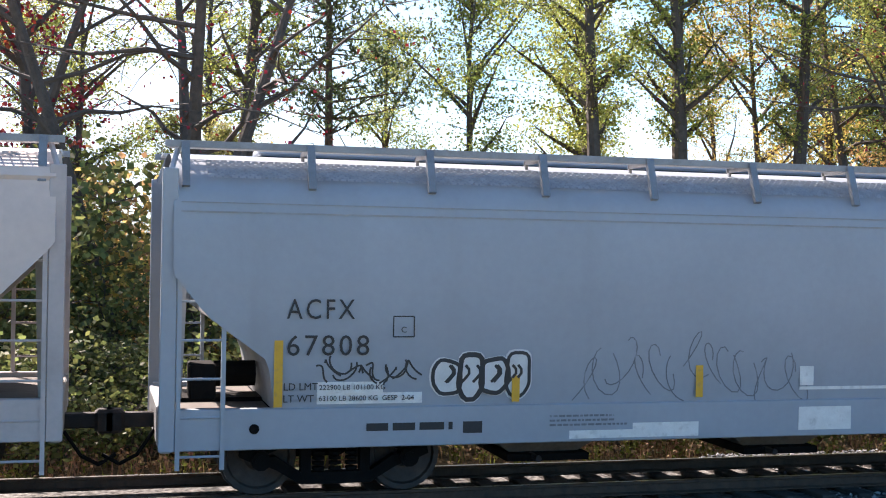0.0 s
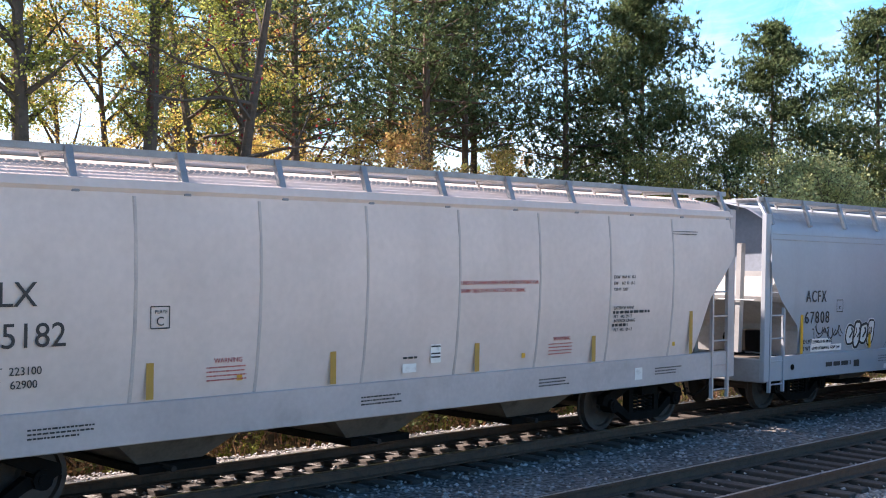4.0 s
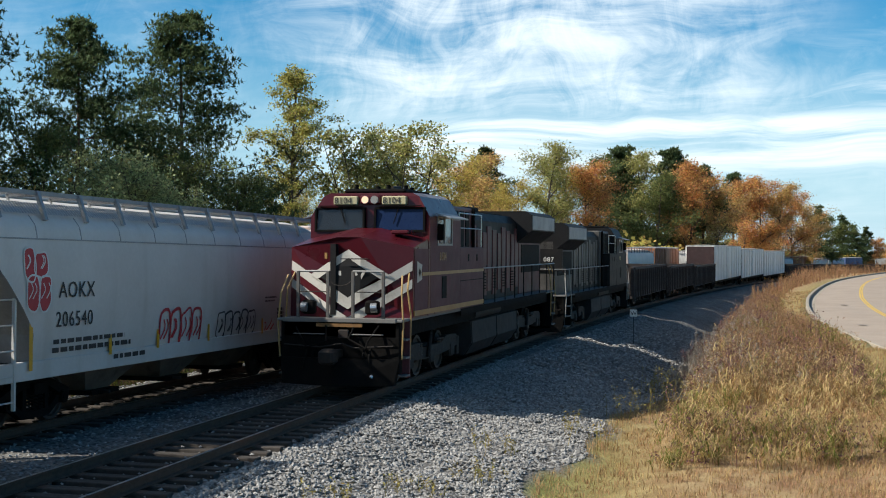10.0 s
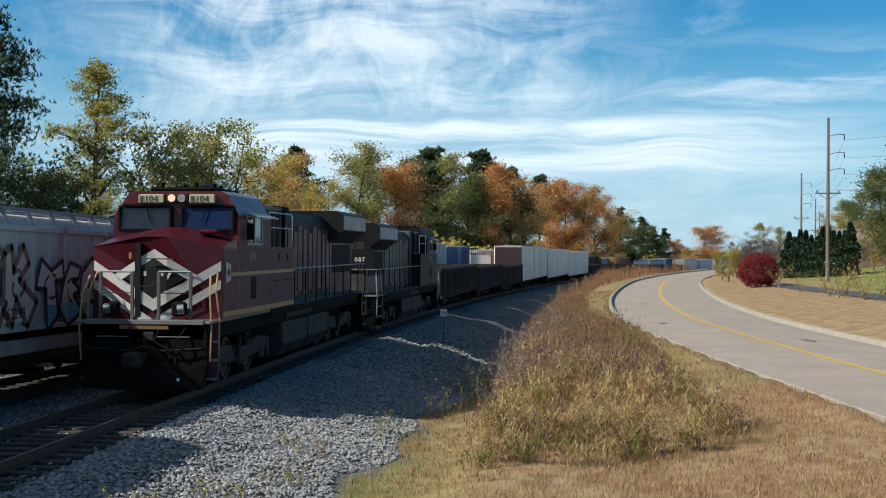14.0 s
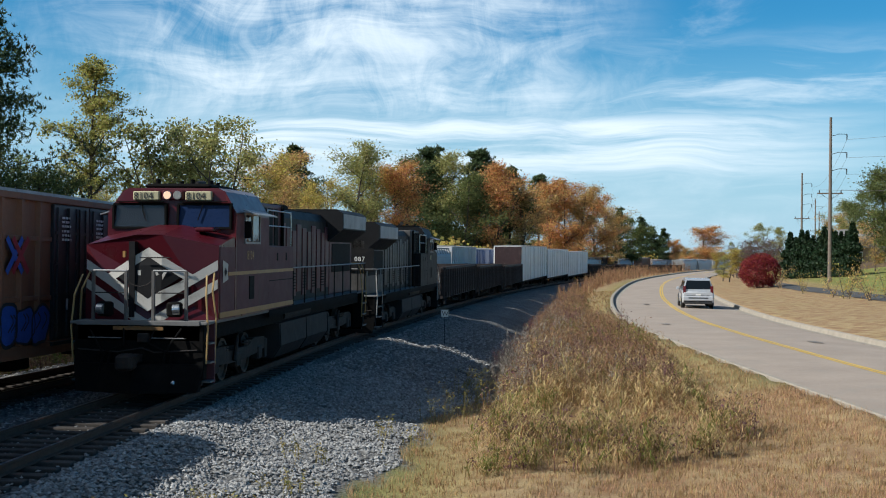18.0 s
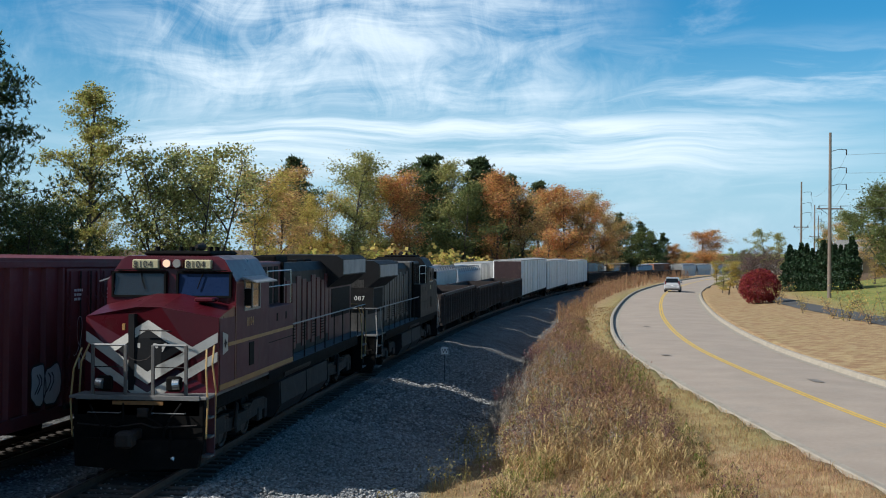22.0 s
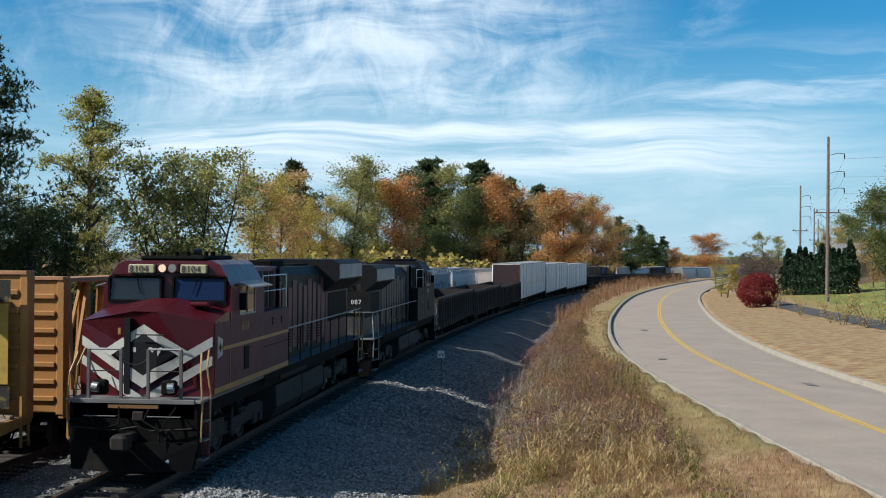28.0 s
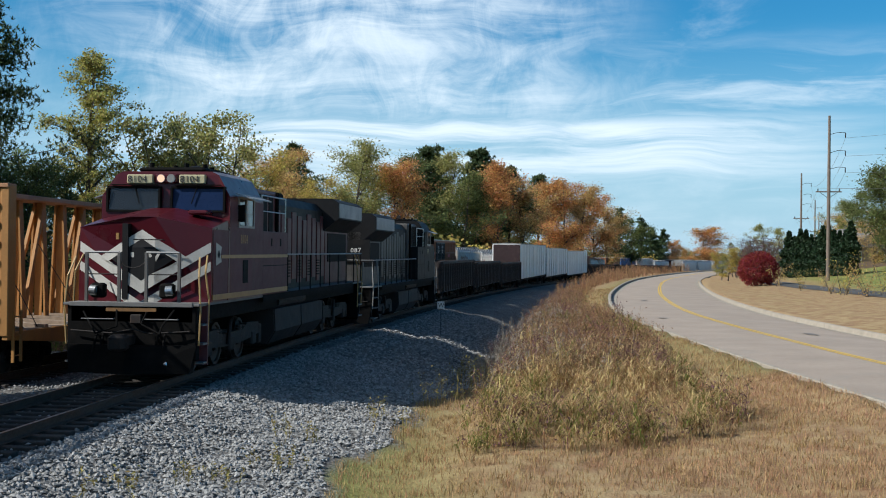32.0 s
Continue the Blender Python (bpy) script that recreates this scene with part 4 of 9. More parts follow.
def centerbeam(car, L, paint, chord_paint, deck_paint):
    half = L / 2
    for s in (-1, 1):
        part("side_sill", Mesh().prism([(-half, 1.08), (half, 1.08), (half, 0.92), (half - 4.2, 0.62), (-half + 4.2, 0.62), (-half, 0.92)], 1, s * 1.44 - 0.06, s * 1.44 + 0.06), paint, car)
        x0, x1 = sorted((s * half, s * (half - 0.32)))
        b = part("bulkhead", Mesh().box(x0, x1, -1.45, 1.45, 1.05, 4.62, 0.03), paint, car)
        for q in (-1, 1):
            part("bulkhead_post", Mesh().box(x0 - 0.03, x1 + 0.03, q * 1.42 - 0.10, q * 1.42 + 0.10, 1.0, 4.68, 0.02), paint, b)
        for k in range(7):
            z = 1.35 + k * 0.46
            part("bulkhead_rib", Mesh().box(x0 - 0.07, x1 + 0.07, -1.3, 1.3, z, z + 0.14, 0.02), paint, b)
        part("cap", Mesh().box(x0 - 0.06, x1 + 0.06, -1.5, 1.5, 4.62, 4.72, 0.01), chord_paint, b)
    part("deck", Mesh().box(-half + 0.3, half - 0.3, -1.4, 1.4, 1.02, 1.09), deck_paint, car)
    n = round(L / 1.5)
    riser = Mesh().prism([(-1.42, 1.09), (1.42, 1.09), (1.42, 1.16), (0.2, 1.24), (-0.2, 1.24), (-1.42, 1.16)], 0, -0.12, 0.12).mesh("deck_riser")
    riser.materials.append(deck_paint)
    col = Mesh()
    # tapered web column, wide plate towards the side
    for s in (-1, 1):
        col.add([(-0.12, s * 0.26, 1.1), (0.12, s * 0.26, 1.1), (0.11, s * 0.12, 4.5), (-0.11, s * 0.12, 4.5),
                 (-0.12, s * 0.21, 1.1), (0.12, s * 0.21, 1.1), (0.11, s * 0.07, 4.5), (-0.11, s * 0.07, 4.5)],
                [(0, 1, 2, 3), (7, 6, 5, 4), (0, 3, 7, 4), (1, 5, 6, 2), (0, 4, 5, 1), (3, 2, 6, 7)])
    col.box(-0.012, 0.012, -0.10, 0.10, 1.1, 4.5)
    col_me = col.mesh("column")
    col_me.materials.append(paint)
    for i in range(n + 1):
        x = -half + 0.9 + i * (L - 1.8) / n
        r = new("deck_riser", riser)
        r.parent, r.matrix_basis = car, pose(x, 0, 0)
        c = new("column", col_me)
        c.parent, c.matrix_basis = car, pose(x, 0, 0)
        if i % 2 == 0 and i < n:
            d = (L - 1.8) / n
            s = 1 if x < 0 else -1
            xa, xb = (x, x + d) if s > 0 else (x + d, x)
            for q in (-0.2, 0.2):
                g = Mesh()
                w = 0.07
                g.add([(xa - w, q - 0.04, 1.2), (xa + w, q - 0.04, 1.2), (xb + w, q * 0.5 - 0.04, 4.4), (xb - w, q * 0.5 - 0.04, 4.4),
                       (xa - w, q + 0.04, 1.2), (xa + w, q + 0.04, 1.2), (xb + w, q * 0.5 + 0.04, 4.4), (xb - w, q * 0.5 + 0.04, 4.4)],
                      [(0, 1, 2, 3), (7, 6, 5, 4), (0, 3, 7, 4), (1, 5, 6, 2), (0, 4, 5, 1), (3, 2, 6, 7)])
                part("diagonal", g, paint, car)
    part("top_chord", Mesh().box(-half + 0.2, half - 0.2, -0.42, 0.42, 4.48, 4.62, 0.02), chord_paint, car)
    for i in range(8):
        x = -half + 1.5 + i * (L - 3) / 7
        part("tie_down_cable", Mesh().tube([(x, -0.3, 3.3), (x + 0.2, -1.0, 2.0), (x + 0.35, -1.38, 1.12)], 0.012), M_STEEL, car)
    part("centre_sill", Mesh().box(-half, half, -0.3, 0.3, 0.7, 1.02), M_BLACK, car)
    add_bogies(car, half - 2.3)
    coupler(car, half)
    ladder(car, half - 0.65, -1.52, 0.4, 1.6, 0.4, paint)
    ladder(car, -half + 0.25, -1.52, 0.4, 1.6, 0.4, paint)


def gondola(car, L, paint, height=2.55):
    half = L / 2
    for s in (-1, 1):
        g2 = Mesh().box(-half, half, s * 1.44 - 0.04, s * 1.44 + 0.04, 1.0, height)
        part("side_wall", g2, paint, car)
        part("top_chord", Mesh().box(-half - 0.03, half + 0.03, s * 1.47 - 0.09, s * 1.47 + 0.09, height - 0.14, height + 0.02, 0.02), paint, car)
        part("side_sill", Mesh().box(-half, half, s * 1.46 - 0.07, s * 1.46 + 0.07, 0.75, 1.08), paint, car)
        part("end_wall", Mesh().box(s * half - 0.05, s * half + 0.05, -1.44, 1.44, 1.0, height), paint, car)
        for k in range(3):
            z = 1.3 + k * 0.4
            part("end_rib", Mesh().box(s * half - 0.1, s * half + 0.1, -1.4, 1.4, z, z + 0.12), paint, car)
    post = Mesh().prism([(-0.12, -1.48), (0.12, -1.48), (0.07, -1.62), (-0.07, -1.62)], 2, 0.8, height - 0.13).mesh("side_post")
    post.materials.append(paint)
    n = round(L / 1.15)
    for i in range(n + 1):
        x = -half + 0.15 + i * (L - 0.3) / n
        for t in (0, 180):
            p = new("side_post", post)
            p.parent, p.matrix_basis = car, pose(x, 0, 0, 0, 0, t)
    part("floor", Mesh().box(-half, half, -1.42, 1.42, 0.98, 1.06), paint, car)
    part("centre_sill", Mesh().box(-half, half, -0.3, 0.3, 0.7, 1.0), M_BLACK, car)
    for q in (-1, 1):
        ladder(car, q * (half - 0.4) - 0.2, -1.6, 0.45, height, 0.4, paint, 5)
    add_bogies(car, half - 2.0)
    coupler(car, half)


# paints of the cars
P_BAY = base("grimy_discharge_bay", (0.115, 0.098, 0.082), 0.85, 0, 0.3, 1.6, (0.04, 0.032, 0.026), 0.8, 0.15, 30)
P_GREY = base("grey_car_paint", (0.30, 0.335, 0.375), 0.5, 0, 0.06, 0.8, (0.24, 0.25, 0.26), 0.45, 0.05, 30, streak=True)
# end wall grey: the shade under the roof end is put into its colour
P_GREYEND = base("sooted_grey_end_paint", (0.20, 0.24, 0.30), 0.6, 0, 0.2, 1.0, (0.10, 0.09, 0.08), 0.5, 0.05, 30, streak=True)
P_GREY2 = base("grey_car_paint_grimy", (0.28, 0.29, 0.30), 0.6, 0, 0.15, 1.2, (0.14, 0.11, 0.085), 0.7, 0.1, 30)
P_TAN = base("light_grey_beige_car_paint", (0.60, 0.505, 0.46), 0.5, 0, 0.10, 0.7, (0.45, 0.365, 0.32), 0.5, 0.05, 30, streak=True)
# dust-stained beige, its base colour darkened to carry the shade on the end slopes
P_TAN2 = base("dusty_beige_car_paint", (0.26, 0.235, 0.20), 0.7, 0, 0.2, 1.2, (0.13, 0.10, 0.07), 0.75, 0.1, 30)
P_TANSILL = base("greyed_beige_sill_paint", (0.44, 0.385, 0.37), 0.55, 0, 0.12, 0.9, (0.30, 0.25, 0.22), 0.55, 0.05, 30)
P_WHITE = base("chalky_white_car_paint", (0.54, 0.53, 0.515), 0.55, 0, 0.08, 0.9, (0.38, 0.36, 0.32), 0.55, 0.06, 30, streak=True)
P_RIB = base("stained_white_car_paint", (0.50, 0.50, 0.49), 0.6, 0, 0.1, 1.0, (0.20, 0.10, 0.055), 0.75, 0.08, 30, streak=True)
P_RIB2 = base("rusty_hopper_underside", (0.34, 0.31, 0.28), 0.75, 0, 0.25, 1.4, RUST, 0.7, 0.1, 30)
P_BROWN = base("faded_tan_brown_car_paint", (0.28, 0.115, 0.060), 0.7, 0, 0.12, 1.1, (0.13, 0.065, 0.045), 0.6, 0.08, 30, streak=True)
P_RED = base("dull_red_car_paint", (0.12, 0.016, 0.020), 0.65, 0, 0.12, 1.1, (0.09, 0.035, 0.03), 0.6, 0.08, 30, streak=True)
P_DARKDOOR = base("dark_plug_door_paint", (0.035, 0.032, 0.036), 0.45, 0, 0.2, 1.5, (0.10, 0.04, 0.04), 0.5)
P_ROOF = base("dusty_galvanised_roof", (0.40, 0.39, 0.37), 0.55, 0.4, 0.15, 1.5, DIRT, 0.5)
P_CB = base("sunburnt_yellow_car_paint", (0.40, 0.19, 0.05), 0.65, 0, 0.14, 1.2, (0.26, 0.14, 0.06), 0.65, 0.1, 30, streak=True)
P_CBTOP = base("rust_brown_chord_paint", (0.42, 0.21, 0.10), 0.7, 0, 0.18, 1.2, (0.2, 0.11, 0.07), 0.6)
P_DECK = base("scuffed_timber_deck", (0.30, 0.23, 0.17), 0.9, 0, 0.25, 3, (0.12, 0.09, 0.06), 0.6, 0.4, 40)
P_GON = base("dark_rusty_gondola_paint", (0.024, 0.016, 0.014), 0.75, 0, 0.3, 1.2, (0.09, 0.045, 0.028), 0.6, 0.2, 30)
P_BLUE = base("blue_car_paint", (0.05, 0.10, 0.24), 0.55, 0, 0.12, 1.0, (0.12, 0.11, 0.12), 0.5)
P_WRAP = base("white_side_panel_paint", (0.74, 0.73, 0.71), 0.5, 0, 0.07, 1.0, (0.5, 0.47, 0.44), 0.5, 0.1, 12)
P_DKRED = base("dark_oxide_end_paint", (0.028, 0.011, 0.012), 0.7, 0, 0.2, 1.2, (0.09, 0.05, 0.04), 0.5)
G_WHITE = base("white_spray_paint", (0.62, 0.63, 0.62), 0.6, 0, 0.1, 4)
G_BLACK = base("black_spray_paint", (0.03, 0.03, 0.032), 0.6, 0, 0.2, 4)
G_FAINT = base("faded_grey_spray_paint", (0.15, 0.165, 0.185), 0.6, 0, 0.2, 4, (0.28, 0.31, 0.35), 0.9)
G_RED = base("red_spray_paint", (0.40, 0.03, 0.04), 0.6, 0, 0.15, 4)
G_CYAN = base("pale_blue_spray_paint", (0.18, 0.46, 0.56), 0.6, 0, 0.2, 2)
G_BROWN = base("brown_spray_paint", (0.22, 0.13, 0.10), 0.6, 0, 0.2, 2)
G_BLUE = base("blue_spray_paint", (0.04, 0.10, 0.42), 0.6, 0, 0.2, 2)


def moving_car(name, label, category, lead, L):
    """A car of the moving train whose leading end stands at x = lead when the clip begins."""
    c = thing(name, label, category, group="cars of the moving freight train")
    MOVING.append((c, lead - L / 2))
    return c


def ridge(car, xs, side, z0, z1, material, name="panel_seam", w=0.05, proud=0.012):
    for x in xs:
        k = 8
        rows = []
        for i in range(k + 1):
            z = z0 + (z1 - z0) * i / k
            rows.append([(x - w / 2, side(z) + 0.002, z), (x - w / 4, side(z) - proud, z), (x + w / 4, side(z) - proud, z), (x + w / 2, side(z) + 0.002, z)])
        part(name, Mesh().strip(rows), material, car)


def build_moving_train():
    rng = random.Random(5)
    # grey hopper that leaves first
    L = 16.3
    c = moving_car("covered_hopper_car", "blue-grey covered hopper car with yellow reflectors and bubble graffiti", "railcar", 0.17 + L, L)
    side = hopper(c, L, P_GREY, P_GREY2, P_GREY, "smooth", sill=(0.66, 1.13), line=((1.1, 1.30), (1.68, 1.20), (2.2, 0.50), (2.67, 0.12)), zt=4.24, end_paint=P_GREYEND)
    y = lambda z: side(z) - 0.006
    h = -L / 2
    lettering("ACFX", 0.33, on_side(h + 1.40, side(2.3) - 0.02, 2.17), M_BLACKPAINT, c, 1.25, squeeze=0.82)
    lettering("67808", 0.34, on_side(h + 1.40, side(1.85) - 0.02, 1.745), M_BLACKPAINT, c, 1.2)
    lettering("LD LMT", 0.12, on_side(h + 1.38, side(1.4) - 0.02, 1.34), M_BLACKPAINT, c)
    lettering("LT WT", 0.12, on_side(h + 1.38, side(1.3) - 0.02, 1.20), M_BLACKPAINT, c)
    part("data_panel", quad(Mesh(), h + 1.78, h + 3.04, 1.17, 1.30, side(1.2) - 0.012), M_WHITEPAINT, c)
    part("data_panel", quad(Mesh(), h + 1.78, h + 2.56, 1.30, 1.43, side(1.36) - 0.012), M_WHITEPAINT, c)
    lettering("222900 LB 101100 KG", 0.085, on_side(h + 1.80, side(1.4) - 0.02, 1.34), M_BLACKPAINT, c)
    lettering("63100 LB 28600 KG  GESP  2-04", 0.085, on_side(h + 1.80, side(1.25) - 0.022, 1.21), M_BLACKPAINT, c)
    for x, z0, z1 in ((1.27, 1.15, 2.0), (4.15, 1.17, 1.59), (6.59, 1.19, 1.59), (10.2, 1.19, 1.57), (12.6, 1.19, 1.57), (14.9, 1.15, 2.0)):
        part("reflector_stripe", quad(Mesh(), h + x, h + x + 0.10, z0, z1, side((z0 + z1) / 2) - 0.03), M_YELLOWREF, c)
    for k in (0, 1):
        for edge in ([(h + 2.66, 1.96 + 0.24 * k), (h + 2.91, 1.96 + 0.24 * k)], [(h + 2.66 + 0.25 * k, 1.96), (h + 2.66 + 0.25 * k, 2.20)]):
            g = Mesh()
            stroke(g, edge, 0.014, side(2.1) - 0.012)
            part("plate_mark", g, M_BLACKPAINT, c)
    lettering("C", 0.1, on_side(h + 2.75, side(2.05) - 0.015, 2.01), M_BLACKPAINT, c)
    graffiti_bubbles(c, h + 3.19, 1.25, 1.18, 0.47, 4, G_WHITE, G_BLACK, y, 4, G_WHITE, 0.045)
    scribble(c, h + 1.66, 1.42, 1.2, 0.28, G_BLACK, y, 8, 0.022, 12)
    scribble(c, h + 4.9, 1.14, 3.1, 0.78, G_FAINT, lambda z: side(z) - 0.004, 21, 0.016, 13)
    part("sill_lettering", bars(h + 2.37, 0.85, -1.508, 1, 1.05, 0.09, 0.05, rng, 0), M_BLACKPAINT, c)
    part("sill_lettering", bars(h + 4.65, 0.97, -1.508, 3, 1.1, 0.025, 0.03, rng), G_FAINT, c)
    part("sill_panel", quad(Mesh(), h + 4.91, h + 6.65, 0.70, 0.80, -1.505), M_WHITEPAINT, c)
    part("sill_panel", quad(Mesh(), h + 5.75, h + 6.65, 0.80, 0.88, -1.505), M_WHITEPAINT, c)
    part("sill_panel", quad(Mesh(), h + 8.07, h + 8.84, 0.74, 1.04, -1.505), M_WHITEPAINT, c)
    part("side_strip", quad(Mesh(), h + 8.08, h + 11.6, 1.26, 1.30, side(1.28) - 0.012), M_WHITEPAINT, c)
    part("side_panel", quad(Mesh(), h + 8.07, h + 8.27, 1.32, 1.60, side(1.45) - 0.014), M_WHITEPAINT, c)
    part("side_weld", Mesh().box(h + 0.2, L / 2 - 0.2, side(3.38) - 0.012, side(3.38) + 0.03, 3.365, 3.385), P_GREY2, c)
    part("side_weld", Mesh().box(h + 0.2, L / 2 - 0.2, side(3.47) - 0.010, side(3.47) + 0.03, 3.475, 3.487), P_GREY2, c)
    part("sill_hole", Mesh().cyl((h + 1.06, -1.512, 0.90), (h + 1.06, -1.50, 0.90), 0.06, 10), M_BLACK, c)
    part("sill_badge", quad(Mesh(), h + 3.55, h + 3.79, 0.80, 0.94, -1.507), M_BLACKPAINT, c)
    # beige hopper
    lead, L = -0.88, 16.32
    c = moving_car("covered_hopper_car", "pale beige covered hopper car with vertical weld seams", "railcar", lead, L)
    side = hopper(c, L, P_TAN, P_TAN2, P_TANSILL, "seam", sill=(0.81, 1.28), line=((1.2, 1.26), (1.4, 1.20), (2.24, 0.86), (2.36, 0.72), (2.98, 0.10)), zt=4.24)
    h = -L / 2
    seam = base("grimy_weld_seam", (0.44, 0.385, 0.355), 0.65, 0, 0.15, 3)
    ridge(c, [h + 2.11 + i * 1.745 for i in range(8)], side, 1.26, 3.64, seam, w=0.055)
    lettering("TILX", 0.38, on_side(h + 1.88, side(2.5) - 0.02, 2.42), M_BLACKPAINT, c)
    lettering("525182", 0.38, on_side(h + 1.88, side(2.0) - 0.02, 1.98), M_BLACKPAINT, c)
    lettering("LD LMT  223100", 0.125, on_side(h + 1.88, side(1.7) - 0.02, 1.69), M_BLACKPAINT, c)
    lettering("LT  WT   62900", 0.125, on_side(h + 1.88, side(1.55) - 0.02, 1.545), M_BLACKPAINT, c)
    for k in (0, 1):
        for edge in ([(h + 4.05, 2.13 + 0.25 * k), (h + 4.30, 2.13 + 0.25 * k)], [(h + 4.05 + 0.25 * k, 2.13), (h + 4.05 + 0.25 * k, 2.38)]):
            g = Mesh()
            stroke(g, edge, 0.014, side(2.2) - 0.014)
            part("plate_mark", g, M_BLACKPAINT, c)
    lettering("PLATE", 0.06, on_side(h + 4.10, side(2.3) - 0.018, 2.30), M_BLACKPAINT, c)
    for text, z in (("TILX", 3.52), ("525182", 3.28)):
        lettering(text, 0.24, Matrix.Translation((h + 0.10, -0.15, z)) @ FRONT_FACE, M_BLACKPAINT, c)
    lettering("C", 0.15, on_side(h + 4.12, side(2.2) - 0.018, 2.16), M_BLACKPAINT, c)
    for x, z0, z1 in ((0.95, 1.35, 2.2), (4.03, 1.31, 1.73), (6.755, 1.305, 1.73), (9.46, 1.305, 1.72), (12.165, 1.30, 1.715), (14.85, 1.295, 2.155)):
        part("reflector_stripe", quad(Mesh(), h + x, h + x + 0.1, z0, z1, side((z0 + z1) / 2) - 0.03), base("dull_ochre_reflector", (0.38, 0.21, 0.03), 0.5, 0, 0.1, 6), c)
    for x, z, n, w, hh in ((4.85, 1.62, 4, 0.6, 0.016), (11.1, 1.62, 4, 0.6, 0.016)):
        part("warning_lettering", bars(h + x, z, side(z) - 0.016, n, w, hh, 0.035, rng, 0.1), M_REDPAINT, c)
    for x, z, n, w, hh in ((14.33, 3.42, 2, 0.9, 0.014), (8.05, 1.56, 1, 0.3, 0.03)):
        part("small_lettering", bars(h + x, z, side(z) - 0.016, n, w, hh, 0.03, rng), M_BLACKPAINT, c)
    for x in (4.95, 11.2):
        lettering("WARNING", 0.085, on_side(h + x, side(1.7) - 0.018, 1.68), M_REDPAINT, c, 1.0)
    for text, z in (("LINED CAR-WEAR RUBBER SHOES WHEN ENTERING CAR", 2.57), ("SHARP OBJECTS MUST NOT CONTACT LINING.", 2.455)):
        lettering(text, 0.08, on_side(h + 9.1, side(2.5) - 0.018, z), M_REDPAINT, c, 1.0, squeeze=0.81)
    for text, z in (("EXW  10-8  H   8-3", 2.63), ("EW     8-2  H  15-2", 2.53), ("CU FT  5251", 2.43), ("EXTERIOR PAINT", 2.125), ("PLT   442  09-17", 1.985), ("INTERIOR LINING", 1.915), ("PLT  442   09-17", 1.77)):
        lettering(text, 0.072, on_side(h + 12.65, side(2.3) - 0.018, z), M_BLACKPAINT, c, 1.0)
    for z, w in ((2.055, 1.0), (1.845, 0.42)):
        part("small_lettering", bars(h + 12.65, z, side(z) - 0.016, 1, w, 0.045, 0.03, rng, 0.0), M_BLACKPAINT, c)
    part("label_plate", quad(Mesh(), h + 8.06, h + 8.32, 1.37, 1.49, side(1.45) - 0.016), M_WHITEPAINT, c)
    part("label_plate", quad(Mesh(), h + 8.57, h + 8.77, 1.48, 1.74, side(1.6) - 0.016), M_WHITEPAINT, c)
    for z in (1.70, 1.60, 1.55):
        part("label_rule", quad(Mesh(), h + 8.58, h + 8.76, z, z + 0.022, side(1.6) - 0.018), M_BLACKPAINT, c)
    for x in (5.3, 10.5, 14.4):
        part("yellow_tag", quad(Mesh(), h + x, h + x + 0.08, 1.45, 1.52, side(1.5) - 0.016), M_YELLOWREF, c)
    for x in (2.6, 7.3, 10.9, 13.9):
        part("sill_lettering", bars(h + x, 1.08, -1.508, 3, 0.8, 0.02, 0.028, rng), M_BLACKPAINT, c)
    for x in (2.1, 13.4):
        part("sill_panel", quad(Mesh(), h + x - 0.06, h + x + 0.14, 0.93, 1.13, -1.507), M_WHITEPAINT, c)
    # white hopper with red and black tags
    lead, L = -18.4, 16.0
    c = moving_car("covered_hopper_car", "chalky white covered hopper car with red flower graffiti", "railcar", lead, L)
    side = hopper(c, L, P_WHITE, P_GREY2, P_WHITE, "smooth", cut=1.1)
    h = -L / 2
    y = lambda z: side(z) - 0.006
    lettering("AOKX", 0.42, on_side(h + 1.95, side(2.5) - 0.02, 2.36), M_BLACKPAINT, c, 1.1)
    lettering("206540", 0.40, on_side(h + 1.90, side(1.95) - 0.02, 1.83), M_BLACKPAINT, c, 1.1)
    part("data_lettering", bars(h + 1.9, 1.52, side(1.5) - 0.016, 1, 2.6, 0.09, 0.06, rng, 0), M_BLACKPAINT, c)
    part("data_lettering", bars(h + 1.9, 1.36, side(1.36) - 0.016, 1, 2.9, 0.09, 0.06, rng, 0), M_BLACKPAINT, c)
    graffiti_bubbles(c, h + 0.95, 2.15, 0.75, 0.62, 2, G_RED, G_WHITE, y, 12, None, 0.03)
    graffiti_bubbles(c, h + 0.85, 2.7, 0.7, 0.55, 2, G_RED, G_WHITE, y, 13, None, 0.03)
    graffiti_bubbles(c, h + 6.0, 1.05, 2.0, 0.95, 4, None, G_RED, y, 14, None, 0.06)
    graffiti_bubbles(c, h + 8.9, 1.12, 2.2, 0.72, 5, None, G_BLACK, y, 15, None, 0.045)
    scribble(c, h + 11.5, 1.1, 0.9, 0.5, G_RED, y, 3, 0.04, 3)
    for x, z0, z1 in ((1.1, 1.1, 2.0), (3.9, 1.2, 1.6), (5.9, 1.2, 1.6), (8.4, 1.2, 1.6), (11.6, 1.2, 1.6), (14.7, 1.1, 2.0)):
        part("reflector_stripe", quad(Mesh(), h + x, h + x + 0.11, z0, z1, side((z0 + z1) / 2) - 0.03), M_YELLOWREF, c)
    part("side_weld", Mesh().box(h + 0.2, L / 2 - 0.2, side(3.40) - 0.012, side(3.40) + 0.03, 3.40, 3.425), P_GREY2, c)
    part("label_grid", bars(h + 12.6, 1.75, side(1.7) - 0.016, 3, 0.45, 0.08, 0.02, rng, 0), M_BLACKPAINT, c)
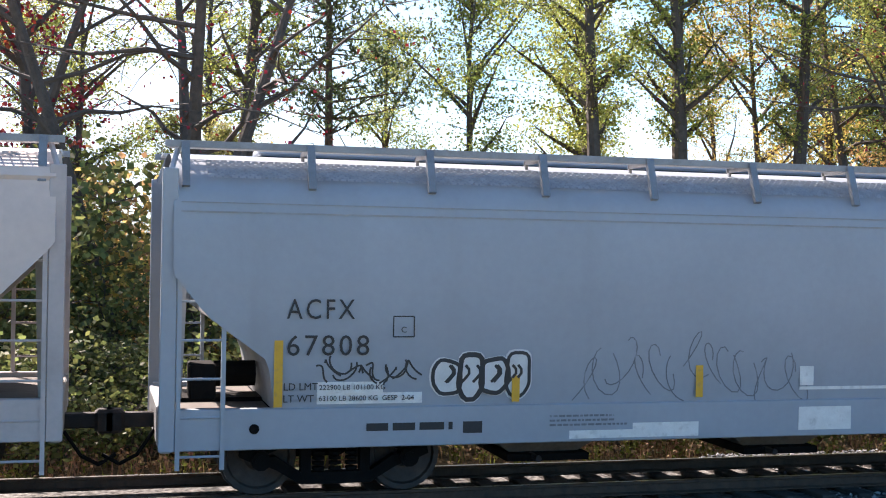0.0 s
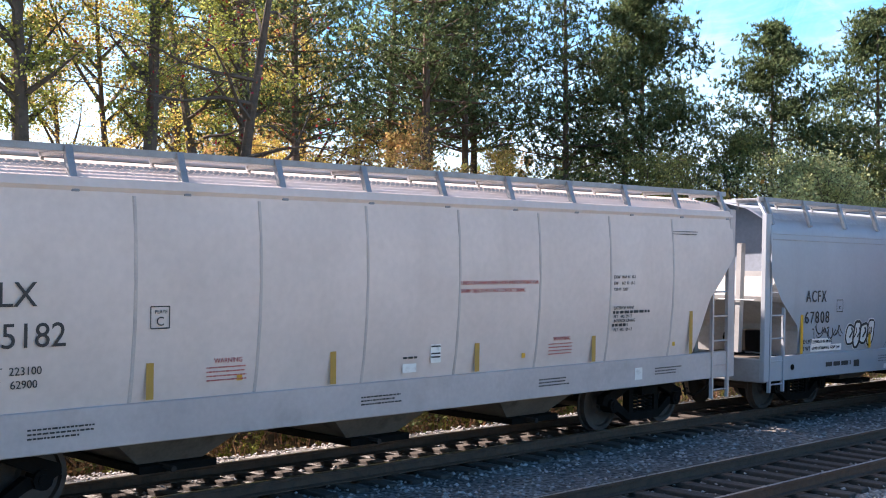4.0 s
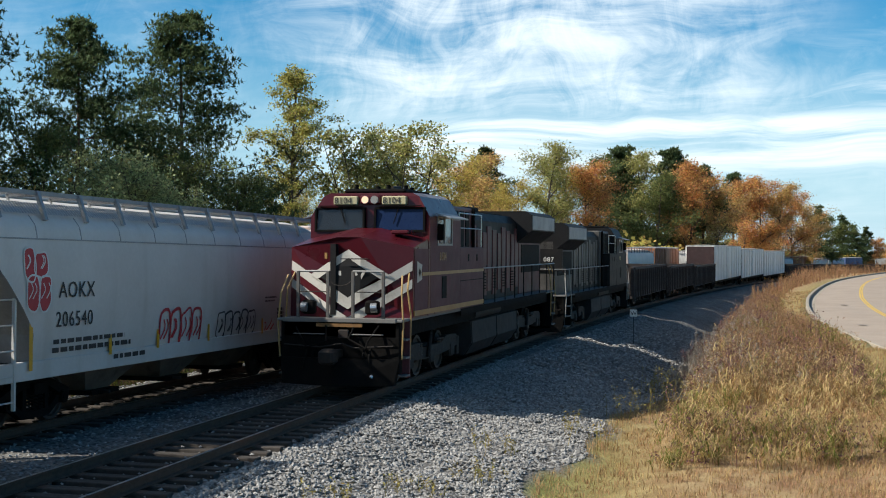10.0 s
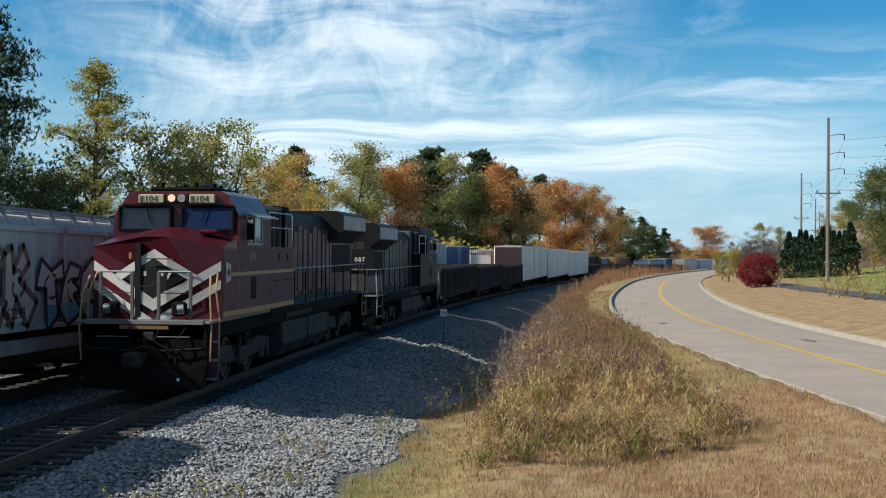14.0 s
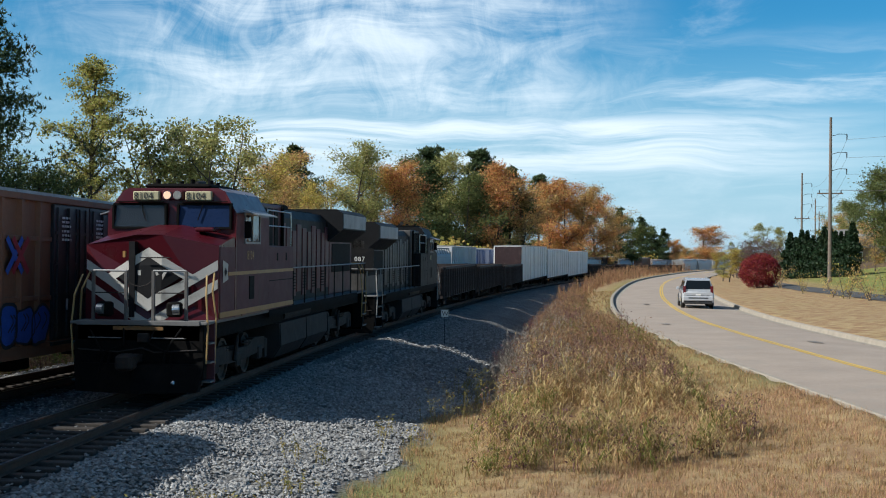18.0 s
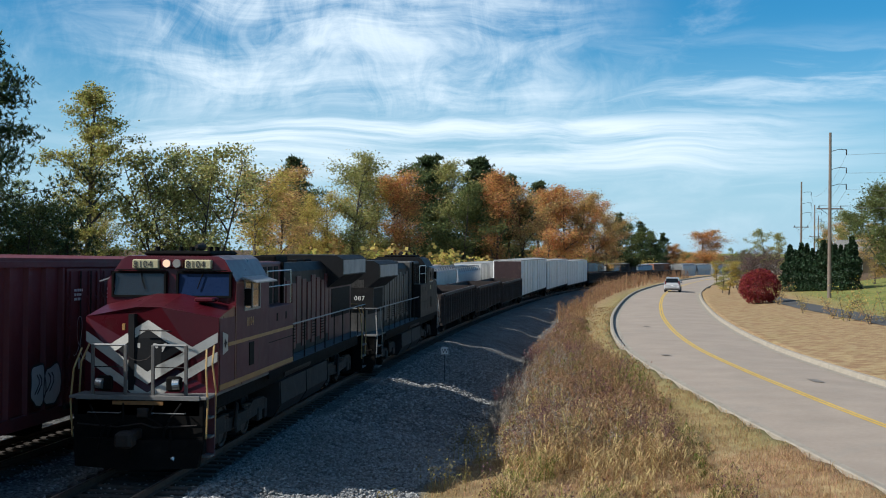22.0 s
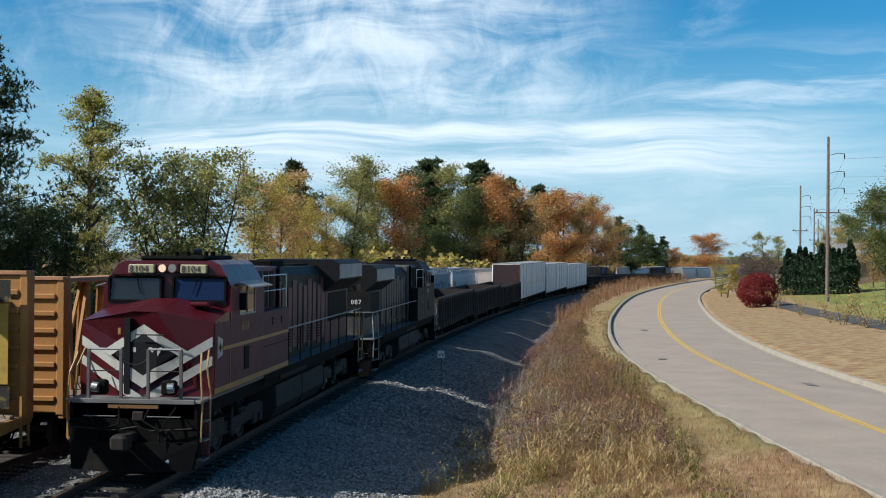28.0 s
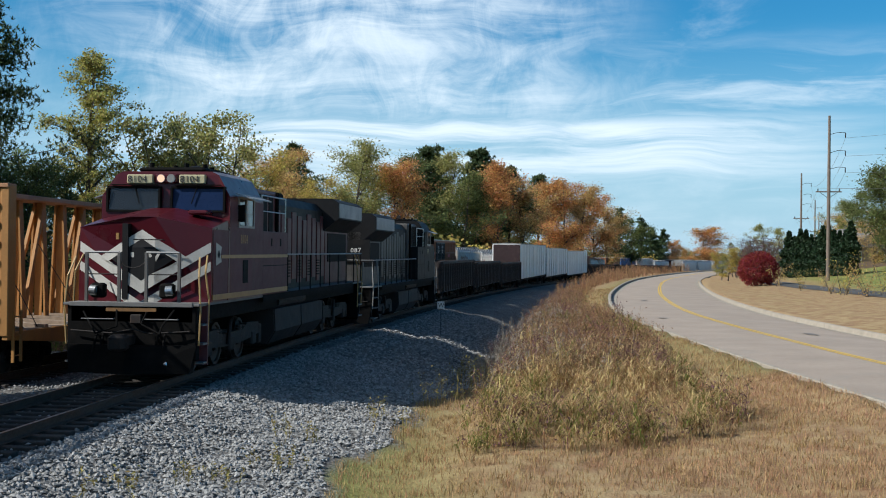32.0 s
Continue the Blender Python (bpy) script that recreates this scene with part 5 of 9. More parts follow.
    part("small_lettering", bars(h + 11.7, 2.1, side(2.1) - 0.016, 2, 0.8, 0.04, 0.05, rng), M_BLACKPAINT, c)
    ridge(c, [h + 1.3 + i * 1.48 for i in range(10)], side, 3.42, 3.84, P_GREY2, "roof_seam", 0.03)
    part("sill_lettering", bars(h + 4.1, 1.1, -1.508, 1, 1.3, 0.09, 0.05, rng, 0), M_BLACKPAINT, c)
    # ribbed hopper with the big blue-white piece
    lead, L = -35.9, 16.6
    c = moving_car("covered_hopper_car", "rust-streaked white ribbed hopper car with blue-white graffiti piece", "railcar", lead, L)
    side = hopper(c, L, P_RIB, P_RIB2, P_RIB2, "ribbed")
    h = -L / 2
    rib = Mesh().prism([(-0.055, 0.0), (0.055, 0.0), (0.04, -0.07), (-0.04, -0.07)], 2, 1.5, 3.74).mesh("side_rib")
    rib.materials.append(P_RIB)
    for i in range(18):
        x = h + 0.35 + i * (L - 0.7) / 17
        for t in (0, 180):
            r = new("side_rib", rib)
            r.parent = c
            r.matrix_basis = pose(x, -1.46 if t == 0 else 1.46, 0, 0, 0, t)
    for s in (-1, 1):
        part("eave_beam", Mesh().box(h + 0.05, -h - 0.05, s * 1.48 - 0.07, s * 1.48 + 0.07, 3.72, 3.86, 0.02), P_RIB, c)
        part("lower_beam", Mesh().box(h + 0.4, -h - 0.4, s * 1.48 - 0.06, s * 1.48 + 0.06, 1.44, 1.56, 0.02), P_RIB, c)
    wild_piece(c, h + 6.95, 1.38, 5.9, 1.72, G_WHITE, G_CYAN, G_BLACK, -1.535, 0.11)
    wild_piece(c, h + 1.9, 1.55, 5.0, 1.85, P_TAN, P_TAN, G_BROWN, -1.535, 0.17)
    lettering("462299", 0.36, on_side(h + 5.2, -1.56, 1.75), M_BLACKPAINT, c, 1.1)
    part("label_panel", quad(Mesh(), h + 5.1, h + 6.7, 1.68, 2.12, -1.538), M_WHITEPAINT, c)
    part("label_panel", quad(Mesh(), h + 13.6, h + 13.9, 1.8, 2.15, -1.538), M_WHITEPAINT, c)
    part("reflector_stripe", quad(Mesh(), h + 15.6, h + 15.72, 1.7, 2.6, -1.538), M_YELLOWREF, c)
    # brown boxcar
    lead, L = -54.0, 18.0
    c = moving_car("boxcar", "faded tan-brown boxcar with dark double plug doors", "railcar", lead, L)
    boxcar(c, L, P_BROWN, P_ROOF, P_DARKDOOR, (2.25, 3.75))
    h = -L / 2
    lettering("TBOX", 0.34, on_side(h + 0.8, -1.545, 3.1), M_BLACKPAINT, c, 1.3)
    lettering("644376", 0.34, on_side(h + 0.7, -1.545, 2.6), M_BLACKPAINT, c, 1.15)
    lettering("RAILCAR POOLING EXPERTS", 0.34, on_side(h + 12.0, -1.545, 2.55), M_BLACKPAINT, c, 1.1)
    for k, (mat, dx) in enumerate(((G_BLUE, 0), (G_RED, 0.3))):
        g = Mesh()
        stroke(g, [(h + 4.2 + dx, 2.9), (h + 5.0 + dx, 3.75)], 0.16, -1.55 - 0.003 * k)
        stroke(g, [(h + 4.2 + dx, 3.75), (h + 5.0 + dx, 2.9)], 0.16, -1.552 - 0.003 * k)
        part("painted_emblem", g, mat, c)
    part("painted_emblem", quad(Mesh(), h + 12.8, h + 14.3, 3.35, 3.6, -1.546), G_RED, c)
    graffiti_bubbles(c, h + 2.2, 1.15, 4.2, 0.95, 5, G_BLUE, G_BLACK, -1.55, 41, None, 0.06)
    graffiti_bubbles(c, h + 11.6, 1.15, 6.0, 0.95, 7, G_BLUE, G_BLACK, -1.55, 42, None, 0.06)
    part("end_panel", Mesh().add([(h - 0.1, 1.25, 4.15), (h - 0.1, -1.25, 4.15), (h - 0.1, -1.25, 4.8), (h - 0.1, 1.25, 4.8)], [(0, 1, 2, 3)]), P_WRAP, c)
    lettering("TBOX 644376", 0.28, Matrix.Translation((h - 0.11, 1.1, 4.4)) @ FRONT_FACE, M_BLACKPAINT, c)
    for x0 in (-1.9, 0.3):
        part("door_lettering", bars(x0, 4.3, -1.585, 3, 0.55, 0.06, 0.05, rng), M_WHITEPAINT, c)
        part("door_lettering", bars(x0, 3.95, -1.585, 3, 0.6, 0.06, 0.05, rng), M_WHITEPAINT, c)
        part("door_placard", quad(Mesh(), x0 + 0.3, x0 + 0.42, 1.9, 2.2, -1.585), M_WHITEPAINT, c)
    # red boxcar
    lead, L = -74.1, 18.6
    c = moving_car("boxcar", "dull red boxcar with white graffiti along the sill", "railcar", lead, L)
    boxcar(c, L, P_RED, P_RED, P_RED, (), 5.05)
    h = -L / 2
    lettering("TBOX", 0.34, on_side(h + 0.9, -1.545, 2.3), M_WHITEPAINT, c, 1.3)
    lettering("889315", 0.34, on_side(h + 0.9, -1.545, 1.8), M_WHITEPAINT, c, 1.15)
    part("end_panel", Mesh().add([(h - 0.1, 1.3, 4.45), (h - 0.1, -1.3, 4.45), (h - 0.1, -1.3, 4.88), (h - 0.1, 1.3, 4.88)], [(0, 1, 2, 3)]), P_WRAP, c)
    lettering("TBOX 889315", 0.27, Matrix.Translation((h - 0.11, 0.1, 4.56)) @ FRONT_FACE, M_BLACKPAINT, c)
    graffiti_bubbles(c, h + 12.6, 1.2, 4.2, 1.25, 5, G_WHITE, G_BLACK, -1.55, 51, None, 0.06)
    graffiti_bubbles(c, h + 5.0, 1.2, 1.6, 1.1, 2, G_WHITE, G_BLACK, -1.55, 52, None, 0.06)
    scribble(c, -1.9, 2.2, 1.2, 1.4, G_WHITE, -1.59, 61, 0.02, 3)
    scribble(c, 0.5, 2.5, 0.9, 0.7, G_WHITE, -1.59, 62, 0.035, 3)
    scribble(c, h + 15.0, 3.3, 0.5, 0.35, G_WHITE, -1.55, 63, 0.02, 2)
    scribble(c, h + 2.6, 2.8, 0.6, 1.1, G_WHITE, -1.55, 64, 0.02, 2)
    for x0 in (-1.9, 0.3):
        part("door_lettering", bars(x0, 4.1, -1.585, 3, 0.6, 0.07, 0.05, rng), M_WHITEPAINT, c)
        part("door_placard", quad(Mesh(), x0 + 0.3, x0 + 0.45, 2.0, 2.3, -1.585), M_WHITEPAINT, c)
    part("label_panel", quad(Mesh(), h + 17.3, h + 17.55, 1.95, 2.3, -1.55), M_BLACKPAINT, c)
    part("label_panel", quad(Mesh(), h + 17.3, h + 17.7, 1.35, 1.6, -1.55), M_YELLOWREF, c)
    # two empty centre-beam flats
    for lead in (-94.9, -119.1):
        L = 22.3
        c = moving_car("centerbeam_flatcar", "empty yellow-brown centerbeam flatcar with end bulkheads", "railcar", lead, L)
        centerbeam(c, L, P_CB, P_CBTOP, P_DECK)
        part("bulkhead_placard", Mesh().add([(L / 2 - 0.33 - 0.33, 1.0, 1.9), (L / 2 - 0.66, -1.2, 1.9), (L / 2 - 0.66, -1.2, 3.9), (L / 2 - 0.66, 1.0, 3.9)], [(0, 3, 2, 1)]), base("faded_yellow_placard", (0.42, 0.29, 0.05), 0.7, 0, 0.15, 2, (0.2, 0.12, 0.05), 0.6), c, "yellow warning placard with black smears")
        for text, size, y0, z in (("LOADING & UNLOADING", 0.13, 0.72, 3.72), ("INSTRUCTIONS", 0.13, 0.42, 3.55), ("WARNING", 0.20, 0.42, 3.28)):
            lettering(text, size, Matrix.Translation((L / 2 - 0.664, y0, z)) @ FRONT_FACE, M_BLACKPAINT, c)
        part("placard_figure", Mesh().add([(L / 2 - 0.664, 0.0, 2.72), (L / 2 - 0.664, -0.14, 2.72), (L / 2 - 0.664, -0.26, 3.12), (L / 2 - 0.664, -0.12, 3.12)], [(0, 3, 2, 1)]), M_BLACKPAINT, c)
        for k, half_w in ((2.52, 0.62), (2.42, 0.55), (2.32, 0.48), (2.08, 0.36)):
            part("placard_line", Mesh().add([(L / 2 - 0.664, half_w - 0.1, k), (L / 2 - 0.664, -half_w - 0.1, k), (L / 2 - 0.664, -half_w - 0.1, k + 0.05), (L / 2 - 0.664, half_w - 0.1, k + 0.05)], [(0, 3, 2, 1)]), M_BLACKPAINT, c)
        soot = base("black_paint_smear", (0.02, 0.018, 0.016), 0.8, 0, 0.4, 3, (0.32, 0.22, 0.06), 0.9)
        for z0, z1 in ((3.95, 4.5), (1.3, 1.85)):
            part("paint_smear", Mesh().add([(L / 2 - 0.665, 1.1, z0), (L / 2 - 0.665, -1.25, z0), (L / 2 - 0.665, -1.25, z1), (L / 2 - 0.665, 1.1, z1)], [(0, 3, 2, 1)]), soot, c)
    c = moving_car("covered_hopper_car", "grey covered hopper car at the rear", "railcar", -144.0, 16.0)
    hopper(c, 16.0, P_GREY, P_GREY2, P_GREY, "smooth", False)
    # cars that have already passed, farther along the far track
    lead = 0.17 + 16.3
    kinds = [("box", P_WHITE, 16.5), ("box", P_BLUE, 14.0), ("hop", P_TAN, 16.0), ("box", P_BROWN, 17.0), ("hop", P_WHITE, 16.0), ("box", P_BROWN, 15.5), ("box", P_BLUE, 16.0),
             ("box", P_TAN, 17.0), ("hop", P_WHITE, 16.0), ("box", P_DKRED, 17.0), ("hop", P_GREY, 16.3), ("box", P_BROWN, 17.0), ("hop", P_TAN, 16.0), ("hop", P_GREY, 16.0),
             ("box", P_BLUE, 17.0), ("gon", P_GON, 17.0), ("gon", P_GON, 17.0), ("hop", P_TAN, 16.0), ("hop", P_WHITE, 16.0), ("hop", P_WHITE, 16.0), ("hop", P_WHITE, 16.0),
             ("hop", P_GREY, 16.0), ("box", P_BROWN, 17.0), ("box", P_DKRED, 17.0)]
    done = {}
    for kind, paint, L in kinds:
        lead += 1.3 + L
        label = {"box": "boxcar of the freight train in plain paint", "hop": "covered hopper car of the freight train", "gon": "dark open gondola car of the freight train"}[kind]
        colour = {P_WHITE: "white", P_BLUE: "blue", P_TAN: "beige", P_BROWN: "tan-brown", P_DKRED: "dark red", P_GREY: "grey", P_GON: "rusty black"}[paint]
        key = (kind, paint, L)
        if key in done:
            c = copy_thing(done[key], Matrix())
            MOVING.append((c, lead - L / 2))
            continue
        c = moving_car({"box": "boxcar", "hop": "covered_hopper_car", "gon": "gondola_car"}[kind], colour + " " + label, "railcar", lead, L)
        if kind == "box":
            plain_boxcar(c, L, paint, 4.6)
        elif kind == "hop":
            plain_hopper(c, L, paint)
        else:
            gondola(c, L, paint)
        done[key] = c


def plain_boxcar(c, L, paint, height, end_paint=None):
    half = L / 2
    part("body", Mesh().box(-half, half, -1.45, 1.45, 1.0, height - 0.15, 0.03), paint, c)
    part("roof", Mesh().prism([(-1.5, height - 0.16), (1.5, height - 0.16), (1.5, height - 0.08), (0, height), (-1.5, height - 0.08)], 0, -half, half), P_ROOF, c)
    for s in (-1, 1):
        part("door", Mesh().box(-1.5, 1.5, s * 1.48 - 0.04, s * 1.48 + 0.04, 1.1, height - 0.35), paint, c)
        rib = Mesh().box(-0.04, 0.04, s * 1.46 - 0.05, s * 1.46 + 0.05, 1.05, height - 0.2).mesh("side_rib")
        rib.materials.append(paint)
        step = 1.2 if L < 25 else 3.0
        for i in range(round(L / step) + 1):
            x = -half + 0.1 + i * (L - 0.2) / round(L / step)
            if abs(x) > 1.6:
                r = new("side_rib", rib)
                r.parent, r.matrix_basis = c, pose(x, 0, 0)
        part("end_wall", Mesh().box(s * half - 0.05, s * half + 0.05, -1.4, 1.4, 1.0, height - 0.2), end_paint or paint, c)
    part("underframe", Mesh().box(-half, half, -1.2, 1.2, 0.75, 1.0), M_BLACK, c)
    add_bogies(c, half - 2.1)


def plain_hopper(c, L, paint):
    half = L / 2
    sec = [(1.46, 1.22), (1.55, 1.9), (1.57, 2.6), (1.54, 3.4), (1.36, 3.84), (0.9, 4.08), (0.0, 4.2)]
    loop = [(-a, z) for a, z in sec] + [(a, z) for a, z in reversed(sec[:-1])]
    ins = lambda z: 0.12 + 1.5 * min(1, max(0, (3.25 - z) / 2.05))
    part("body", Mesh().loft([[(u * (half - ins(z)), y, z) for y, z in loop] for u in (-1, -0.5, 0, 0.5, 1)]), paint, c, smooth=True)
    for s in (-1, 1):
        part("side_sill", Mesh().box(-half, half, s * 1.5 - 0.07, s * 1.5 + 0.07, 0.93, 1.24), paint, c)
        part("roof_walk", Mesh().box(-half, half, s * 1.0 - 0.3, s * 1.0 + 0.3, 4.26, 4.30), M_GRATE, c)
        for q in (-1, 1):
            part("corner_post", Mesh().box(s * (half - 0.1) - 0.08, s * (half - 0.1) + 0.08, q * 1.45 - 0.05, q * 1.45 + 0.05, 0.93, 4.0), paint, c)
        br = Mesh().box(-0.03, 0.03, s * 1.32 - 0.03, s * 1.32 + 0.03, 3.85, 4.30).mesh("bracket")
        br.materials.append(M_ALU)
        for i in range(11):
            r = new("bracket", br)
            r.parent, r.matrix_basis = c, pose(-half + 0.3 + i * (L - 0.6) / 10, 0, 0)
    for k in (-3.3, 0, 3.3):
        g = Mesh().loft([[(k - 0.4, -0.7, 0.45), (k + 0.4, -0.7, 0.45), (k + 0.4, 0.7, 0.45), (k - 0.4, 0.7, 0.45)],
                [(k - 1.5, -1.3, 1.25), (k + 1.5, -1.3, 1.25), (k + 1.5, 1.3, 1.25), (k - 1.5, 1.3, 1.25)]])
        part("discharge_bay", g, P_BAY, c)
    add_bogies(c, half - 2.1)

# ---- locomotives: x from the front coupler backwards, z from the rail top ----
L_MAROON = base("maroon_locomotive_paint", (0.066, 0.006, 0.011), 0.32, 0, 0.12, 1.0, (0.06, 0.03, 0.028), 0.45, 0.03, 20, spec=0.35)
L_SOOT = base("sooty_maroon_hood_paint", (0.105, 0.038, 0.042), 0.5, 0, 0.3, 0.8, (0.020, 0.011, 0.012), 0.85, 0.03, 20, streak=True, spec=0.22)
L_MAROONSIDE = base("dusty_maroon_paint", (0.105, 0.038, 0.046), 0.6, 0, 0.18, 0.9, (0.066, 0.036, 0.036), 0.6, 0.03, 20, streak=True, spec=0.22)
L_CREAM = base("off_white_stripe_paint", (0.46, 0.44, 0.40), 0.5, 0, 0.12, 2, DIRT, 0.5)
L_GOLD = base("gold_stripe_paint", (0.34, 0.185, 0.055), 0.45, 0, 0.1, 2, DIRT, 0.4)
L_BLACK = base("black_locomotive_paint", (0.010, 0.010, 0.011), 0.6, 0, 0.25, 1.0, (0.025, 0.022, 0.02), 0.5, 0.03, 20, spec=0.18)
L_GREYBOX = base("weathered_grey_radiator", (0.36, 0.35, 0.345), 0.6, 0.2, 0.2, 1.2, (0.08, 0.07, 0.06), 0.5)
L_LIGHT = glow("lit_headlamp", (1.0, 0.62, 0.40), 0.35)
L_LENS = glass("lamp_lens", (0.55, 0.55, 0.52))
L_BOARD = base("black_panel", (0.006, 0.006, 0.006), 0.7, 0, 0.1, 4, spec=0.1)
L_DIGIT = base("cream_number_paint", (0.42, 0.38, 0.23), 0.5, 0, 0.05, 4)
L_RAILGREY = base("worn_silver_handrail", (0.26, 0.255, 0.25), 0.5, 0.3, 0.15, 5)
L_POST = base("chipped_grey_post_paint", (0.10, 0.095, 0.09), 0.6, 0.1, 0.2, 6, RUST, 0.5)
L_DECKING = base("grey_deck_tread", (0.16, 0.155, 0.15), 0.7, 0.2, 0.2, 3)


L_GREYHOOD = base("sooty_black_hood_paint", (0.080, 0.076, 0.072), 0.5, 0, 0.3, 0.8, (0.012, 0.012, 0.012), 0.85, 0.03, 20, streak=True, spec=0.2)


def loco_truck(loco, cx, paint):
    t = part("truck", Mesh().box(cx - 0.4, cx + 0.4, -1.0, 1.0, 0.5, 0.85), M_BLACK, loco)
    for s in (-1, 1):
        y = 1.12 * s
        g = Mesh().prism([(cx - 2.35, 0.62), (cx - 2.3, 0.92), (cx - 1.3, 0.95), (cx - 0.9, 0.80), (cx + 0.9, 0.80), (cx + 1.3, 0.95), (cx + 2.3, 0.92), (cx + 2.35, 0.62),
                          (cx + 1.6, 0.55), (cx + 0.6, 0.50), (cx - 0.6, 0.50), (cx - 1.6, 0.55)], 1, y - 0.07, y + 0.07)
        part("side_frame", g, paint, t)
        for k in (-1.85, 0, 1.85):
            part("axle_box", Mesh().box(cx + k - 0.2, cx + k + 0.2, y - 0.1, y + 0.13, 0.36, 0.72, 0.04), paint, t)
        for k in (-0.95, 0.95):
            g = Mesh()
            for q in (-0.12, 0.12):
                for j in range(5):
                    g.cyl((cx + k + q, y, 0.60 + j * 0.07), (cx + k + q, y, 0.64 + j * 0.07), 0.085, 8)
            part("spring", g, SPRING, t)
        part("damper", Mesh().cyl((cx - 0.45, y + 0.12 * s, 0.55), (cx - 0.25, y + 0.12 * s, 1.1), 0.05, 8), paint, t)
        for k in (-2.55, 2.5):
            part("brake_rig", Mesh().box(cx + k - 0.12, cx + k + 0.12, y - 0.06, y + 0.06, 0.35, 0.85, 0.02), paint, t)
    for k in (-1.85, 0, 1.85):
        w = new("wheelset", WHEEL_ME)
        w.parent = t
        w.matrix_basis = pose(cx + k, 0, 0.53) @ Matrix.Diagonal((1.16, 1, 1.16, 1))
    return t


def rail_line(loco, pts, r, material, name="handrail"):
    return part(name, Mesh().tube(pts, r, 6), material, loco)


def locomotive(name, label, number, nose_paint, side_paint, cab_paint, striped, rail_paint, hood_paint, cab_side):
    lo = thing(name, label, "locomotive", group="standing locomotives")
    # frame, deck, tank
    part("underframe", Mesh().box(0.95, 21.7, -1.35, 1.35, 1.22, 1.58, 0.02), M_BLACK, lo)
    part("walkway_deck", Mesh().box(0.9, 21.75, -1.5, 1.5, 1.58, 1.64, 0.01), L_DECKING, lo)
    for s in (-1, 1):
        part("sill_stripe", Mesh().box(6.6 if striped else 2.2, 19.6, s * 1.5 - 0.012, s * 1.5 + 0.012, 1.46, 1.64), M_BLACK, lo)
    part("fuel_tank", Mesh().prism([(-1.4, 1.2), (1.4, 1.2), (1.42, 0.6), (1.2, 0.26), (-1.2, 0.26), (-1.42, 0.6)], 0, 8.0, 14.6), base("tank_paint", (0.028, 0.026, 0.026), 0.7, 0.0, 0.25, 1.2, (0.06, 0.05, 0.045), 0.6, spec=0.2), lo)
    for x in (8.05, 11.3, 14.5):
        part("tank_band", Mesh().prism([(-1.41, 1.2), (1.41, 1.2), (1.435, 0.6), (1.21, 0.245), (-1.21, 0.245), (-1.435, 0.6)], 0, x, x + 0.06), M_BLACK, lo)
    for s in (-1, 1):
        part("air_reservoir", Mesh().cyl((8.6, s * 1.25, 1.38), (12.0, s * 1.25, 1.38), 0.16, 12), M_STEEL, lo)
    loco_truck(lo, 5.0, M_STEEL)
    loco_truck(lo, 17.6, M_STEEL)
    # pilots, plough, couplers, steps at both ends
    for end in (0, 1):
        e = (lambda x: x) if end == 0 else (lambda x: 22.65 - x)
        a, b = sorted((e(0.95), e(1.2)))
        part("pilot_plate", Mesh().box(a, b, -1.42, 1.42, 0.42, 1.62, 0.02), M_BLACK, lo)
        v = [(e(0.95), -1.42, 0.75), (e(0.62), 0, 0.75), (e(0.95), 1.42, 0.75), (e(0.80), -1.32, 0.16), (e(0.42), 0, 0.16), (e(0.80), 1.32, 0.16),
             (e(1.05), -1.42, 0.75), (e(1.05), 1.42, 0.75), (e(1.05), -1.32, 0.16), (e(1.05), 1.32, 0.16)]
        part("snow_plough", Mesh().add(v, [(0, 3, 4, 1), (1, 4, 5, 2), (0, 6, 8, 3), (2, 5, 9, 7), (0, 1, 2, 7, 6), (3, 8, 9, 5, 4)]), M_BLACK, lo)
        a, b = sorted((e(0.05), e(0.95)))
        part("coupler_shank", Mesh().box(a, b, -0.1, 0.1, 0.76, 0.96, 0.02), M_STEEL, lo)
        a, b = sorted((e(-0.12), e(0.3)))
        part("coupler_knuckle", Mesh().box(a, b, -0.22, 0.14, 0.68, 1.02, 0.06), M_STEEL, lo)
        part("uncoupling_lever", Mesh().tube([(e(0.86), -1.3, 1.05), (e(0.80), -0.4, 1.0), (e(0.7), -0.15, 1.1), (e(0.80), 0.4, 1.0), (e(0.86), 1.3, 1.05)], 0.018), M_STEEL, lo)
        for s in (-0.75, -0.6, 0.6, 0.75):
            part("brake_hose", Mesh().tube([(e(0.93), s, 0.98), (e(0.80), s, 0.8), (e(0.76), s * 1.05, 0.55), (e(0.82), s * 1.1, 0.38)], 0.028), M_BLACK, lo)
            part("hose_fitting", Mesh().cyl((e(0.82), s * 1.1, 0.38), (e(0.83), s * 1.1, 0.30), 0.035, 6), M_CHROME, lo)
        for k, (ya, yb) in enumerate(((-1.05, -0.35), (0.35, 1.05))):
            part("pilot_grab", Mesh().tube([(e(0.90), ya, 1.30), (e(0.80), ya, 1.30), (e(0.80), yb, 1.30), (e(0.90), yb, 1.30)], 0.014), L_DECKING if end == 0 else M_STEEL, lo)
            part("jumper_hose", Mesh().tube([(e(0.92), ya * 0.9, 1.5), (e(0.74), ya * 0.7, 1.15), (e(0.70), (ya + yb) * 0.5, 1.0), (e(0.76), yb * 0.8, 1.2), (e(0.92), yb, 1.45)], 0.022), M_BLACK, lo)
            part("glad_hand", Mesh().cyl((e(0.76), ya * 0.8, 0.40), (e(0.70), ya * 0.78, 0.34), 0.045, 8), M_CHROME, lo)
